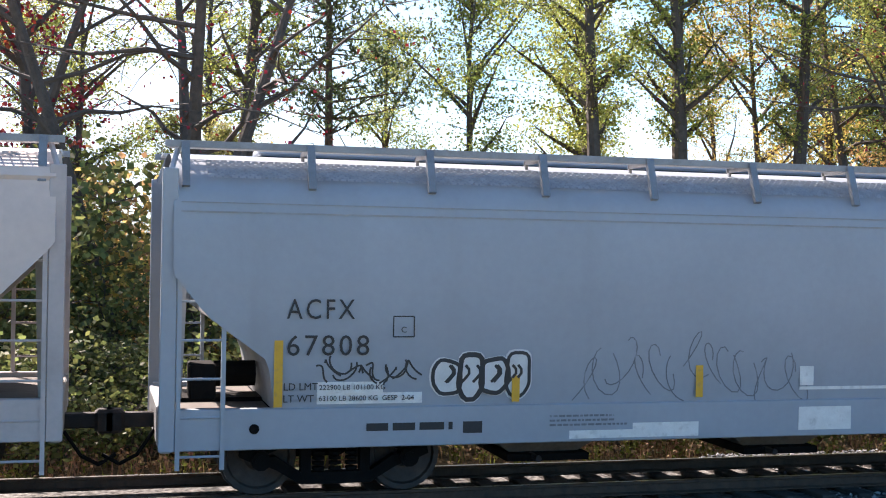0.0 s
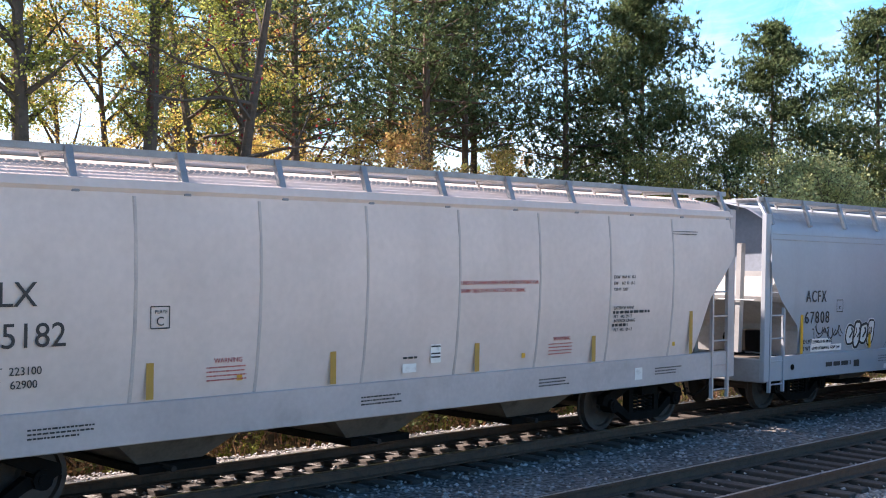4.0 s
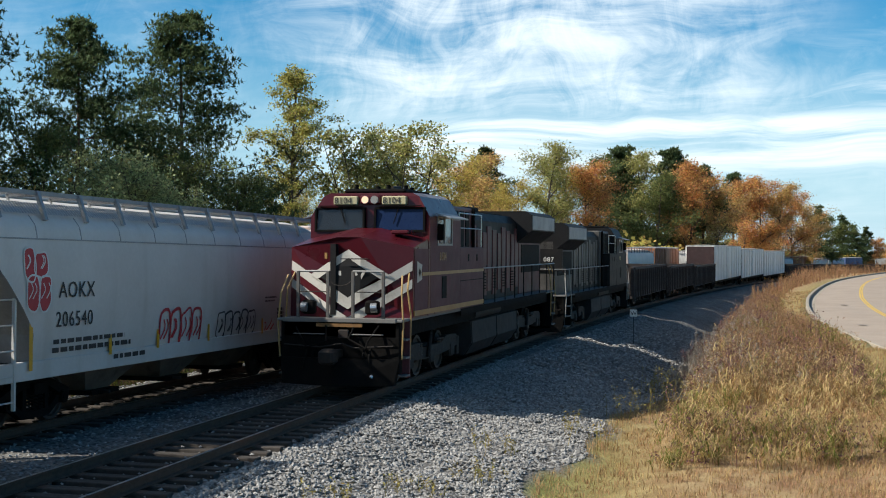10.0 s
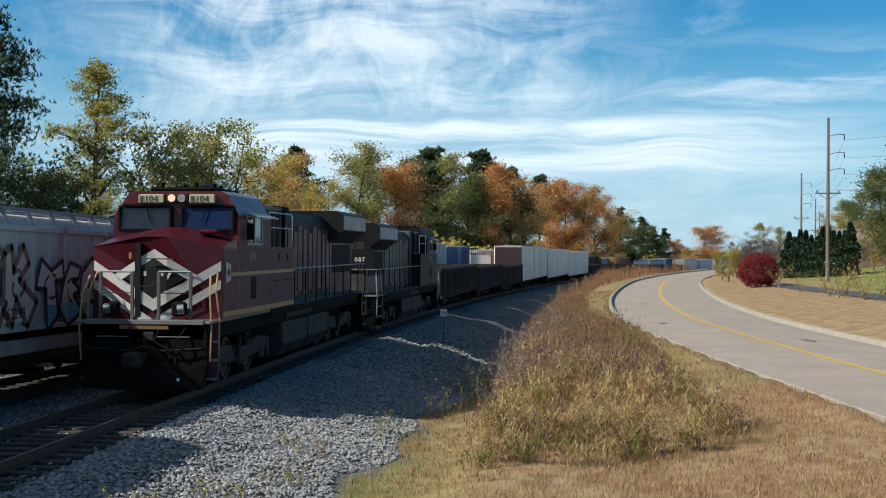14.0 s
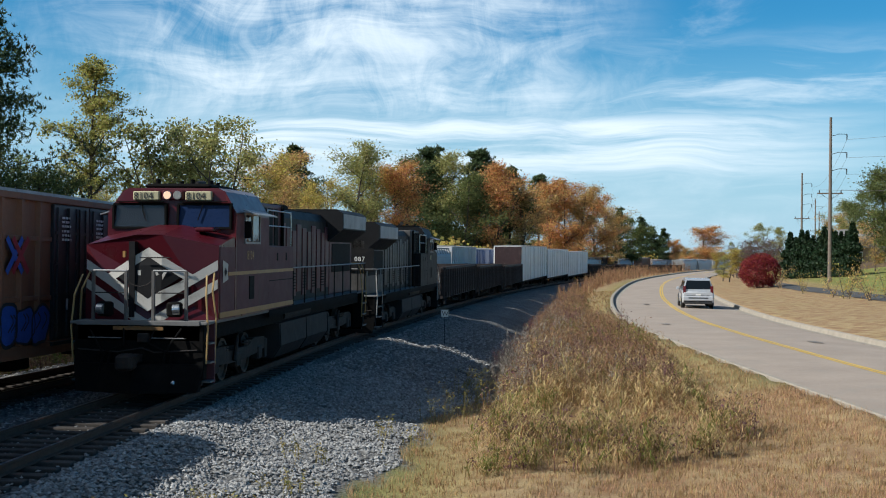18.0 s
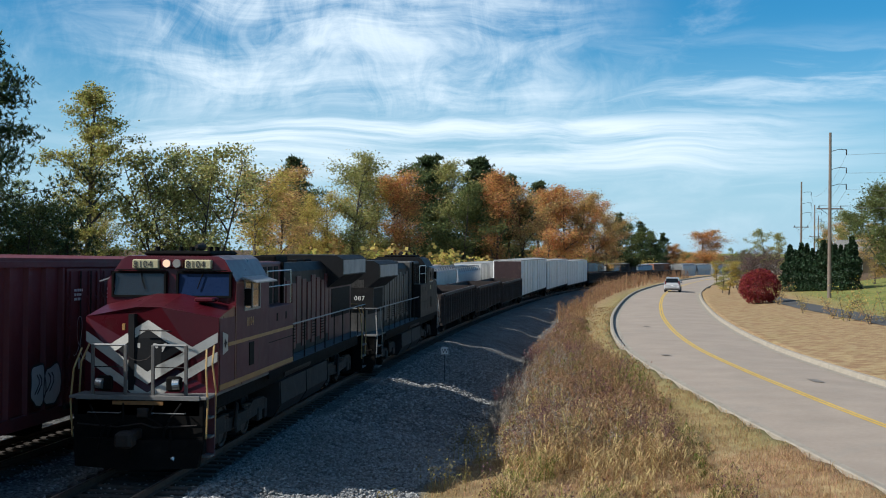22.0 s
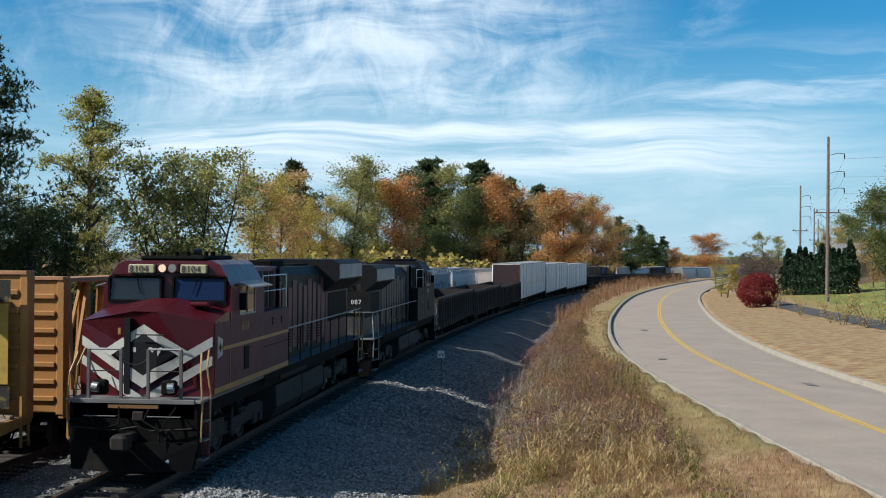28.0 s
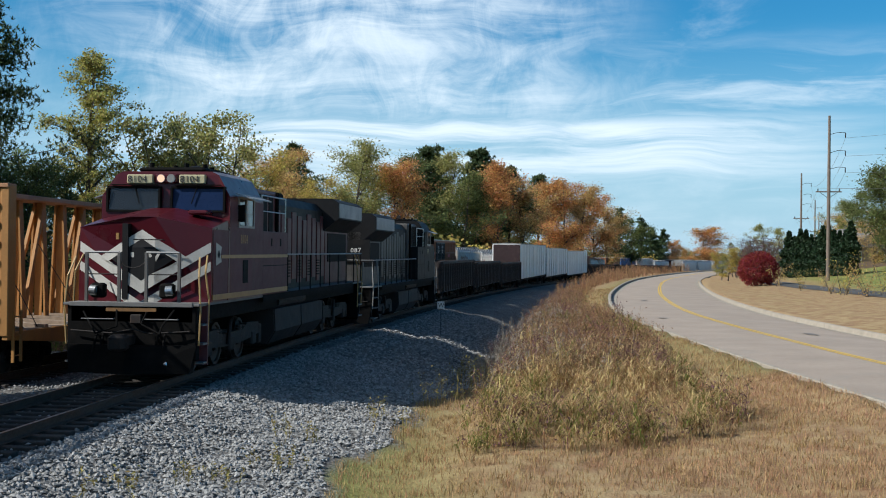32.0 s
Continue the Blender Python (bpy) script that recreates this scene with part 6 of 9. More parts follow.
        for s in (-1, 1):
            st = part("step_well", Mesh().box(*sorted((e(1.05), e(1.95))), s * 1.18 - 0.04, s * 1.18 + 0.04, 0.3, 1.58), side_paint if end == 0 else M_BLACK, lo)
            for z in (0.34, 0.75, 1.16):
                part("step_tread", Mesh().box(*sorted((e(1.1), e(1.9))), s * 1.36 - 0.17, s * 1.36 + 0.17, z, z + 0.04), L_DECKING, st)
            part("step_side", Mesh().box(*sorted((e(1.92), e(1.98))), s * 1.35 - 0.17, s * 1.35 + 0.17, 0.3, 1.6), side_paint if end == 0 else M_BLACK, st)
            rail_line(lo, [(e(1.0), s * 1.46, 0.75), (e(0.98), s * 1.5, 1.5), (e(1.02), s * 1.45, 2.2), (e(1.35), s * 1.38, 2.62)], 0.022, rail_paint)
            rail_line(lo, [(e(2.0), s * 1.5, 0.7), (e(2.02), s * 1.52, 1.7), (e(1.95), s * 1.46, 2.3), (e(2.3), s * 1.40, 2.7)], 0.022, rail_paint)
    # front porch: rail with four posts, chain, ditch lamps
    for y0, y1 in ((-1.02, -0.30), (0.30, 1.02)):
        rail_line(lo, [(1.0, y0, 1.62), (1.0, y0, 2.72), (1.0, y1, 2.72), (1.0, y1, 1.62)], 0.026, L_RAILGREY, "front_rail")
        for yy in (y0, y1):
            part("rail_post", Mesh().box(0.97, 1.03, yy - 0.035, yy + 0.035, 1.62, 2.72, 0.008), L_POST, lo)
        rail_line(lo, [(1.0, y0, 2.25), (1.0, y1, 2.25)], 0.014, M_STEEL, "front_rail")
    part("porch_chain", Mesh().tube([(1.0, 0.32, 2.55), (0.99, 0.16, 2.42), (0.99, 0, 2.38), (0.99, -0.16, 2.42), (1.0, -0.32, 2.55)], 0.012), M_STEEL, lo)
    part("porch_edge", Mesh().box(0.88, 0.96, -1.35, 1.35, 1.56, 1.66, 0.01), L_DECKING, lo)
    part("jumper_panel", Mesh().box(0.90, 0.95, -0.55, 0.55, 1.46, 1.54), base("faded_yellow_edge", (0.20, 0.10, 0.03), 0.6, 0, 0.2, 4, RUST, 0.6), lo)
    part("mu_receptacle", Mesh().box(0.84, 0.96, -0.25, 0.0, 1.2, 1.4, 0.02), M_STEEL, lo)
    for s in (-1, 1):
        d = part("ditch_lamp", Mesh().box(0.92, 1.12, s * 0.76 - 0.16, s * 0.76 + 0.16, 1.74, 2.06, 0.04), M_BLACK, lo)
        part("lamp_lens", Mesh().cyl((0.93, s * 0.9, 1.91), (0.90, s * 0.76, 1.90), 0.09, 16), L_LENS, d)
        part("lamp_ring", Mesh().cyl((0.925, s * 0.9, 1.91), (0.912, s * 0.76, 1.90), 0.11, 16), M_CHROME, d)
    # nose: a hipped wedge with a ridge down its middle
    x0, x1 = 2.0, 3.55
    zr, zs = 3.62, 3.32
    front = [(x0 + 0.25, -1.50, 1.64), (x0, -0.30, 1.64), (x0, 0.30, 1.64), (x0 + 0.25, 1.50, 1.64), (x0 + 0.30, 1.50, zs - 0.05), (x0 + 0.08, 0.28, zr - 0.12), (x0 + 0.08, -0.28, zr - 0.12), (x0 + 0.30, -1.50, zs - 0.05)]
    back = [(x1, -1.505, 1.64), (x1, -0.3, 1.64), (x1, 0.3, 1.64), (x1, 1.505, 1.64), (x1, 1.505, zs + 0.16), (x1, 0.3, zr + 0.12), (x1, -0.3, zr + 0.12), (x1, -1.505, zs + 0.16)]
    part("nose", Mesh().loft([front, back]), nose_paint, lo)

    def fx(y, z):
        a = abs(y)
        return x0 + (0 if a < 0.3 else 0.25 * (a - 0.3) / 1.20) + (0.05 + 0.03 * (a < 0.3)) * (z - 1.64) / 1.7 - 0.008

    def face(poly, o, mat, nm="painted_stripe", lab=""):
        g = Mesh()
        cuts = sorted({-0.3, 0.3})
        pieces = [poly]
        for c in cuts:
            nxt = []
            for p in pieces:
                lo_, hi_ = [], []
                for i in range(len(p)):
                    q, r = p[i], p[(i + 1) % len(p)]
                    (lo_ if q[0] <= c else hi_).append(q)
                    if (q[0] - c) * (r[0] - c) < 0:
                        t = (c - q[0]) / (r[0] - q[0])
                        m = (c, q[1] + (r[1] - q[1]) * t)
                        lo_.append(m); hi_.append(m)
                nxt += [k for k in (lo_, hi_) if len(k) > 2]
            pieces = nxt
        for p in pieces:
            g.add([(fx(y, z) - o, y, z) for y, z in p], [tuple(range(len(p)))])
        part(nm, g, mat, lo, lab)
    if striped:
        for s in (-1, 1):
            # chevrons falling outwards on the lower nose
            for k, w in ((2.30, 0.22), (1.88, 0.21)):
                face([(s * 0.0, k + 0.02 - 0.25), (s * 1.48, k + 0.655), (s * 1.48, k + 0.655 - w), (s * 0.0, k - w - 0.25)], 0.004, L_CREAM)
            face([(0, 3.22), (s * 0.98, 2.62), (s * 0.82, 2.50), (0, 2.98)], 0.006, L_CREAM, "diamond_edge")
            face([(0, 1.98), (s * 0.98, 2.62), (s * 0.82, 2.50), (0, 2.16)], 0.006, L_CREAM, "diamond_edge")
        face([(-0.7, 2.57), (0, 2.10), (0.7, 2.57), (0, 3.02)], 0.009, L_BLACK, "nose_emblem", "black diamond emblem with pale strokes")
        g = Mesh()
        for a, b in (((-0.16, 2.72), (-0.28, 2.5)), ((-0.40, 2.72), (-0.28, 2.5)), ((-0.28, 2.5), (-0.28, 2.36)), ((0.2, 2.72), (0.2, 2.4))):
            dz = 0.035
            g.add([(x0 - 0.006 + 0.02, a[0] - dz, a[1]), (x0 - 0.006 + 0.02, a[0] + dz, a[1]), (x0 - 0.006 + 0.02, b[0] + dz, b[1]), (x0 - 0.006 + 0.02, b[0] - dz, b[1])], [(0, 1, 2, 3)])
        part("emblem_strokes", g, L_CREAM, lo)
        part("nose_door_gap", Mesh().box(x0 - 0.02, x0 + 0.2, 0.29, 0.42, 1.7, 3.35), L_BLACK, lo)
        for s in (-1, 1):
            part("side_emblem", Mesh().add([(2.5, s * 1.53, 2.44), (2.92, s * 1.535, 2.52), (2.85, s * 1.535, 2.68), (2.92, s * 1.535, 2.86), (2.5, s * 1.53, 2.95)], [(0, 1, 2, 3, 4)]), L_CREAM, lo)
            part("side_emblem_mark", Mesh().add([(2.56, s * 1.545, 2.69), (2.67, s * 1.545, 2.58), (2.78, s * 1.545, 2.69), (2.67, s * 1.545, 2.80)], [(0, 1, 2, 3)]), L_BLACK, lo)
    part("nose_grab", Mesh().tube([(x0 - 0.05, -0.55, 2.98), (x0 - 0.08, -0.5, 3.0), (x0 - 0.08, 0.15, 3.0)], 0.015), M_STEEL, lo)
    part("sand_filler", Mesh().box(2.9, 3.35, -1.2, -0.75, 3.58, 3.68, 0.03), nose_paint, lo)
    part("nose_lamp", Mesh().box(x0 - 0.02, x0 + 0.05, 0.5, 0.56, 3.0, 3.14), L_GOLD, lo)
    # cab
    hw = 1.52
    sect = lambda x, top: [(x, -hw, 1.64), (x, hw, 1.64), (x, hw, 4.02), (x, 1.22, top - 0.10), (x, 1.06, top), (x, -1.06, top), (x, -1.22, top - 0.10), (x, -hw, 4.02)]
    f0 = [(3.5, -hw, 1.64), (3.5, hw, 1.64), (3.62, hw, 4.02), (3.72, 1.22, 4.52), (3.74, 1.06, 4.6), (3.74, -1.06, 4.6), (3.72, -1.22, 4.52), (3.62, -hw, 4.02)]
    part("cab", Mesh().loft([f0, sect(4.6, 4.62), sect(6.5, 4.62)]), cab_paint, lo)
    for s in (-1, 1):
        part("cab_side", Mesh().box(3.66, 6.5, s * (hw + 0.001) - 0.003, s * (hw + 0.001) + 0.003, 1.70, 3.98), cab_side, lo)
        part("nose_side", Mesh().box(2.34, 3.6, s * 1.508 - 0.004, s * 1.508 + 0.004, 1.66, 3.24), cab_side, lo)
    wx = lambda z: 3.5 + (z - 1.64) * 0.0504 + (0.1 * max(0, z - 4.02) / 0.5)
    for s, mat in ((1, M_GLASS), (-1, M_DARKGLASS)):
        a, b = sorted((s * 0.17, s * 1.36))
        z0, z1 = 3.70, 4.20
        fr = Mesh()
        for (ya, yb, za, zb) in ((a - 0.05, b + 0.05, z0 - 0.05, z0), (a - 0.05, b + 0.05, z1, z1 + 0.05), (a - 0.05, a, z0, z1), (b, b + 0.05, z0, z1)):
            fr.box(wx(za) - 0.035, wx(zb) + 0.02, ya, yb, za, zb)
        w = part("windshield", fr, M_BLACK, lo)
        part("pane", Mesh().add([(wx(z0) - 0.012, a, z0), (wx(z0) - 0.012, b, z0), (wx(z1) - 0.012, b, z1), (wx(z1) - 0.012, a, z1)], [(0, 3, 2, 1)]), mat, w)
        part("wiper", Mesh().tube([(wx(z1) - 0.05, s * 0.75, z1 + 0.06), (wx(3.95) - 0.05, s * 0.62, 3.85)], 0.012), M_BLACK, w)
        part("visor", Mesh().box(wx(z1) - 0.1, wx(z1), min(s * 0.2, s * 1.3), max(s * 0.2, s * 1.3), z1 + 0.07, z1 + 0.09), M_BLACK, w)
    for s in (-1, 1):
        # number boards above the windshields
        yc = s * 0.62
        nb = part("number_board", Mesh().box(3.60, 3.76, yc - 0.31, yc + 0.31, 4.31, 4.52, 0.02), L_DIGIT, lo)
        lettering(number, 0.22, Matrix.Translation((3.588, yc + 0.285, 4.34)) @ FRONT_FACE, M_BLACKPAINT, nb, 1.05)
        sw = Mesh()
        for (xa, xb, za, zb) in ((4.3, 5.65, 3.32, 3.37), (4.3, 5.65, 4.0, 4.05), (4.3, 4.35, 3.37, 4.0), (5.6, 5.65, 3.37, 4.0), (4.93, 4.99, 3.37, 4.0)):
            sw.box(xa, xb, s * (hw + 0.012) - 0.02, s * (hw + 0.012) + 0.02, za, zb)
        w = part("side_window", sw, L_RAILGREY, lo)
        part("pane", Mesh().box(4.35, 5.6, s * (hw + 0.006) - 0.004, s * (hw + 0.006) + 0.004, 3.37, 4.0), M_GLASS, w)
        part("sunshade", Mesh().add([(4.1, s * hw, 4.10), (5.9, s * hw, 4.10), (5.9, s * (hw + 0.38), 3.98), (4.1, s * (hw + 0.38), 3.98),
                                     (4.1, s * hw, 4.13), (5.9, s * hw, 4.13), (5.9, s * (hw + 0.38), 4.01), (4.1, s * (hw + 0.38), 4.01)],
                                    [(0, 1, 2, 3), (4, 5, 6, 7), (0, 4, 7, 3), (1, 5, 6, 2), (3, 2, 6, 7)]), M_ALU, lo)
        part("mirror", Mesh().box(4.18, 4.22, s * (hw + 0.12) - 0.08, s * (hw + 0.12) + 0.08, 3.45, 3.85), M_BLACK, lo)
        lettering(number, 0.30, (on_side(4.55, -hw - 0.008, 2.95) if s < 0 else Matrix.Translation((5.4, hw + 0.008, 2.95)) @ Matrix.Rotation(math.pi, 4, "Z") @ NEAR_FACE), L_GOLD if striped else L_DIGIT, lo, 1.1)
        part("cab_door_panel", Mesh().box(4.75, 5.15, s * (hw + 0.01) - 0.01, s * (hw + 0.01) + 0.01, 2.0, 2.55), L_BOARD, lo)
        if striped:
            part("gold_band", Mesh().box(2.95, 9.0, s * (hw + 0.004) - 0.006, s * (hw + 0.004) + 0.006, 2.60, 2.68), L_GOLD, lo)
            part("gold_band", Mesh().box(2.3, 9.0, s * 1.522 - 0.006, s * 1.512 + 0.006, 1.68, 1.80), L_GOLD, lo)
        # body side below and behind the cab
        part("side_locker", Mesh().box(6.5, 9.0, min(s * 0.9, s * hw), max(s * 0.9, s * hw), 1.64, 3.28, 0.02), side_paint, lo)
        part("locker_seam", Mesh().box(6.52, 8.98, s * hw - 0.006, s * hw + 0.006, 2.38, 2.40), L_BOARD, lo)
        for xx in (7.3, 8.2):
            part("locker_vent", Mesh().box(xx - 0.05, xx + 0.05, s * hw - 0.01, s * hw + 0.01, 2.9, 3.1), L_BOARD, lo)
    h = part("headlamp_housing", Mesh().box(3.62, 3.78, -0.26, 0.26, 4.32, 4.54, 0.03), cab_paint, lo)
    part("headlamp", Mesh().cyl((3.60, 0.12, 4.43), (3.625, 0.12, 4.43), 0.088, 16), L_LIGHT, h, "lit warm headlamp")
    part("headlamp", Mesh().cyl((3.60, -0.12, 4.43), (3.625, -0.12, 4.43), 0.088, 16), L_LENS, h, "unlit headlamp")
    for y in (0.12, -0.12):
        part("headlamp_ring", Mesh().cyl((3.605, y, 4.43), (3.63, y, 4.43), 0.100, 16), L_RAILGREY, h)
    part("roof_hump", Mesh().box(4.0, 6.2, -0.8, 0.8, 4.6, 4.72, 0.05), M_BLACK, lo)
    for x, y in ((4.1, 0.5), (4.2, -0.3), (4.5, -0.65), (4.9, 0.2), (5.5, -0.5)):
        part("antenna", Mesh().cyl((x, y, 4.68), (x, y, 4.82), 0.06, 8), M_BLACK, lo)
    part("horn", Mesh().cyl((5.7, 0.1, 4.82), (6.2, 0.1, 4.82), 0.05, 8, 0.1), M_STEEL, lo)
    # equipment blocks behind the cab, long hood, dynamic brake grids
    part("blower_compartment", Mesh().box(6.55, 9.6, -1.1, 1.1, 1.64, 4.42, 0.06), hood_paint, lo)
    for s in (-1, 1):
        for x in (6.9, 7.5, 8.1, 8.7):
            part("grid_opening", Mesh().box(x - 0.22, x + 0.22, s * 1.1 - 0.02, s * 1.1 + 0.02, 3.3, 4.3, 0.02), L_BOARD, lo)
        rail_line(lo, [(6.6, s * 1.45, 3.3), (6.6, s * 1.45, 4.2), (9.0, s * 1.45, 4.2), (9.0, s * 1.45, 3.3)], 0.018, M_CHROME, "roof_rail")
        rail_line(lo, [(6.6, s * 1.45, 3.8), (9.0, s * 1.45, 3.8)], 0.014, M_CHROME, "roof_rail")
        part("sand_pipe", Mesh().cyl((9.3, s * 1.15, 1.7), (9.25, s * 1.15, 4.4), 0.05, 6), M_BLACK, lo)
    part("long_hood", Mesh().prism([(-0.95, 1.64), (0.95, 1.64), (0.95, 4.1), (0.75, 4.36), (-0.75, 4.36), (-0.95, 4.1)], 0, 9.6, 17.0), L_BLACK, lo)
    for s in (-1, 1):
        for i in range(10):
            x = 9.75 + i * 0.72
            d = part("hood_door", Mesh().box(x + 0.05 * (i % 3), x + 0.60, s * 0.955 - 0.035, s * 0.955 + 0.035, 1.8 + 0.12 * (i % 2), 3.95 - 0.1 * (i % 3), 0.012), hood_paint, lo)
            part("door_latch", Mesh().box(x + 0.56, x + 0.61, s * 0.985 - 0.015, s * 0.985 + 0.015, 2.6, 2.75), M_STEEL, d)
            if i % 2 == 0:
                for k in range(6):
                    part("louvre", Mesh().box(x + 0.08, x + 0.5, s * 0.985 - 0.012, s * 0.985 + 0.012, 2.0 + k * 0.09, 2.04 + k * 0.09), L_BOARD, d)
    part("exhaust_silencer", Mesh().box(11.6, 13.2, -0.4, 0.4, 4.34, 4.56, 0.04), M_BLACK, lo)
    for x in (10.3, 14.6, 15.8):
        part("roof_hatch", Mesh().box(x - 0.45, x + 0.45, -0.5, 0.5, 4.34, 4.43, 0.02), M_BLACK, lo)
    # radiator with overhanging wings
    part("radiator_body", Mesh().box(17.0, 21.3, -0.98, 0.98, 1.64, 3.7, 0.03), hood_paint, lo)
    part("radiator_wing", Mesh().prism([(-0.98, 3.45), (0.98, 3.45), (1.52, 3.88), (1.52, 4.42), (1.3, 4.56), (-1.3, 4.56), (-1.52, 4.42), (-1.52, 3.88)], 0, 16.6, 21.4), L_BLACK, lo)
    for s in (-1, 1):
        part("radiator_panel", Mesh().box(16.7, 21.2, s * 1.525 - 0.012, s * 1.525 + 0.012, 3.92, 4.40), L_GREYBOX, lo)
        part("radiator_intake", Mesh().box(17.4, 20.9, s * 0.985 - 0.015, s * 0.985 + 0.015, 2.4, 3.4, 0.01), L_BOARD, lo)
    part("rear_bulkhead", Mesh().box(21.28, 21.4, -0.9, 0.9, 1.64, 3.8), hood_paint, lo)
    # walkway handrails with posts
    for s in (-1, 1):
        y = s * 1.46
        rail_line(lo, [(9.2, y, 2.68), (21.6, y, 2.68)], 0.022, L_RAILGREY)
        for i in range(9):
            x = 9.3 + i * 1.53
            part("stanchion", Mesh().cyl((x, y, 1.62), (x, y, 2.68), 0.02, 6), L_BLACK, lo)
        rail_line(lo, [(21.5, y, 2.68), (21.68, s * 0.9, 2.68), (21.68, s * 0.35, 2.68)], 0.022, rail_paint)
    return lo


def lower_body(car, k):
    """A car of the lower clearance: all that stands above the frame is k times as high."""
    seen = set()
    low = lambda z: z if z < 1.2 else 1.2 + (z - 1.2) * k
    for ob in car.children_recursive:
        if ob.name.split(".")[0] in ("bogie", "wheelset", "spring"):
            continue
        m = ob.matrix_basis.copy()
        if m.to_3x3() == Matrix.Identity(3) and m.translation.z == 0.0:
            if ob.data.name not in seen:
                for v in ob.data.vertices:
                    v.co.z = low(v.co.z)
        else:
            m.translation.z = low(m.translation.z)
            ob.matrix_basis = m
        seen.add(ob.data.name)


def set_cab_forward(lo):
    """The leading unit has a short porch: nose and cab sit further forward on the frame."""
    def shift(x):
        return -0.5 * mixv(0, 1, (x - 1.2) / 0.7) * mixv(1, 0, (x - 4.2) / 5.0)
    for ob in lo.children_recursive:
        if ob.matrix_basis == Matrix():
            for v in ob.data.vertices:
                v.co.x += shift(v.co.x)
        else:
            m = ob.matrix_basis.copy()
            m.translation.x += shift(m.translation.x)
            ob.matrix_basis = m


def build_standing_train():
    front = 26.4
    a = locomotive("locomotive", "maroon diesel locomotive with white chevrons and lit headlamp", "8104", L_MAROON, L_MAROONSIDE, L_MAROON, True, base("yellowed_handrail", (0.38, 0.25, 0.10), 0.5, 0.1, 0.1, 5), L_SOOT, L_MAROONSIDE)
    set_cab_forward(a)
    a.matrix_basis = pose(front, NEAR_Y, 0) @ Matrix.Diagonal((1.026, 1, 1, 1))
    b = locomotive("locomotive", "black diesel locomotive coupled back to back", "087", L_BLACK, L_BLACK, L_BLACK, False, base("white_handrail", (0.30, 0.29, 0.27), 0.5, 0.1, 0.1, 5), L_GREYHOOD, L_BLACK)
    x1 = 49.65
    mid = x1 + 11.3
    b.matrix_basis = pose(x1 + 22.65, track_y(x1 + 22.65), track_z(x1 + 22.65), 0, 0, 180 + track_turn(mid))
    part("number_panel", Mesh().box(21.4, 21.46, -0.3, 1.3, 2.6, 3.5), L_BLACK, b)
    lettering("087", 0.26, Matrix.Translation((21.47, 0.52, 2.99)) @ Matrix.Rotation(math.pi, 4, "Z") @ FRONT_FACE, M_WHITEPAINT, b, 1.15)
    x = x1 + 22.65 + 0.5
    g0 = None
    for i in range(3):
        L = 18.3
        m = on_track(x + L / 2, 0)
        if g0 is None:
            g0 = thing("gondola_car", "empty dark rusty steel gondola car", "railcar", m, "standing gondola cars")
            gondola(g0, L, P_GON)
        else:
            copy_thing(g0, m)
        x += L + 1.2
    w0 = None
    for i in range(3):
        L = 29.2
        m = on_track(x + L / 2, 0)
        if w0 is None:
            w0 = thing("white_boxcar", "long white-sided boxcar with dark end wall", "railcar", m, "standing white boxcars")
            plain_boxcar(w0, L, P_WRAP, 4.75, P_DKRED)
        else:
            copy_thing(w0, m)
        x += L + 1.3
    h0 = None
    for i in range(10):
        L = 16.0 if 6 <= i < 10 else 18.3
        m = on_track(x + L / 2, 0)
        if i < 6:
            copy_thing(g0, m)
        elif h0 is None:
            h0 = thing("covered_hopper_car", "white covered hopper car standing on the far bend", "railcar", m, "standing white hopper cars")
            plain_hopper(h0, L, P_WHITE)
        else:
            copy_thing(h0, m)
        x += (L + 1.2) * math.cos(radians(track_turn(x)))


build_standing_train()
build_moving_train()
for car, mid in MOVING[4:8]:
    lower_body(car, 0.915)

# ---- plants ----
V_BARK = base("grey_brown_bark", (0.085, 0.068, 0.055), 0.9, 0, 0.3, 5, (0.04, 0.032, 0.026), 0.6, 0.6, 30)
V_PINEBARK = base("reddish_pine_bark", (0.115, 0.075, 0.055), 0.9, 0, 0.3, 5, (0.05, 0.036, 0.03), 0.6, 0.6, 30)


def leaf(name, c, k=0.5, tr=0.45, rough=0.6):
    return base(name, c, rough, 0, 0, 1, per_island=k, translucent=tr, spec=0.3)


V_GREEN = leaf("yellowing_green_leaves", (0.27, 0.30, 0.075), 0.55, 0.52)
V_YELLOW = leaf("yellow_leaves", (0.48, 0.37, 0.10), 0.5, 0.55)
V_ORANGE = leaf("orange_leaves", (0.58, 0.31, 0.12), 0.5, 0.58)
V_WILLOW = leaf("grey_green_willow_leaves", (0.33, 0.36, 0.16), 0.5, 0.52)
V_POPLAR = leaf("yellow_green_poplar_leaves", (0.38, 0.35, 0.10), 0.55, 0.5)
V_RUST = leaf("rust_brown_leaves", (0.54, 0.36, 0.145), 0.5, 0.55)
V_RED = leaf("crimson_leaves", (0.23, 0.022, 0.024), 0.5, 0.35)
V_OLIVE = leaf("grey_olive_leaves", (0.35, 0.335, 0.12), 0.5, 0.55)
V_PINE = leaf("dark_pine_needles", (0.105, 0.145, 0.065), 0.6, 0.45)
V_CEDAR = leaf("dark_cedar_foliage", (0.020, 0.042, 0.017), 0.5, 0.12)
V_DEEP = leaf("deep_green_leaves", (0.145, 0.165, 0.055), 0.55, 0.5)
V_DRY = leaf("dry_straw_grass", (0.37, 0.24, 0.115), 0.4, 0.3, 0.8)
V_STRAW = leaf("pale_straw_blades", (0.52, 0.38, 0.18), 0.35, 0.35, 0.7)
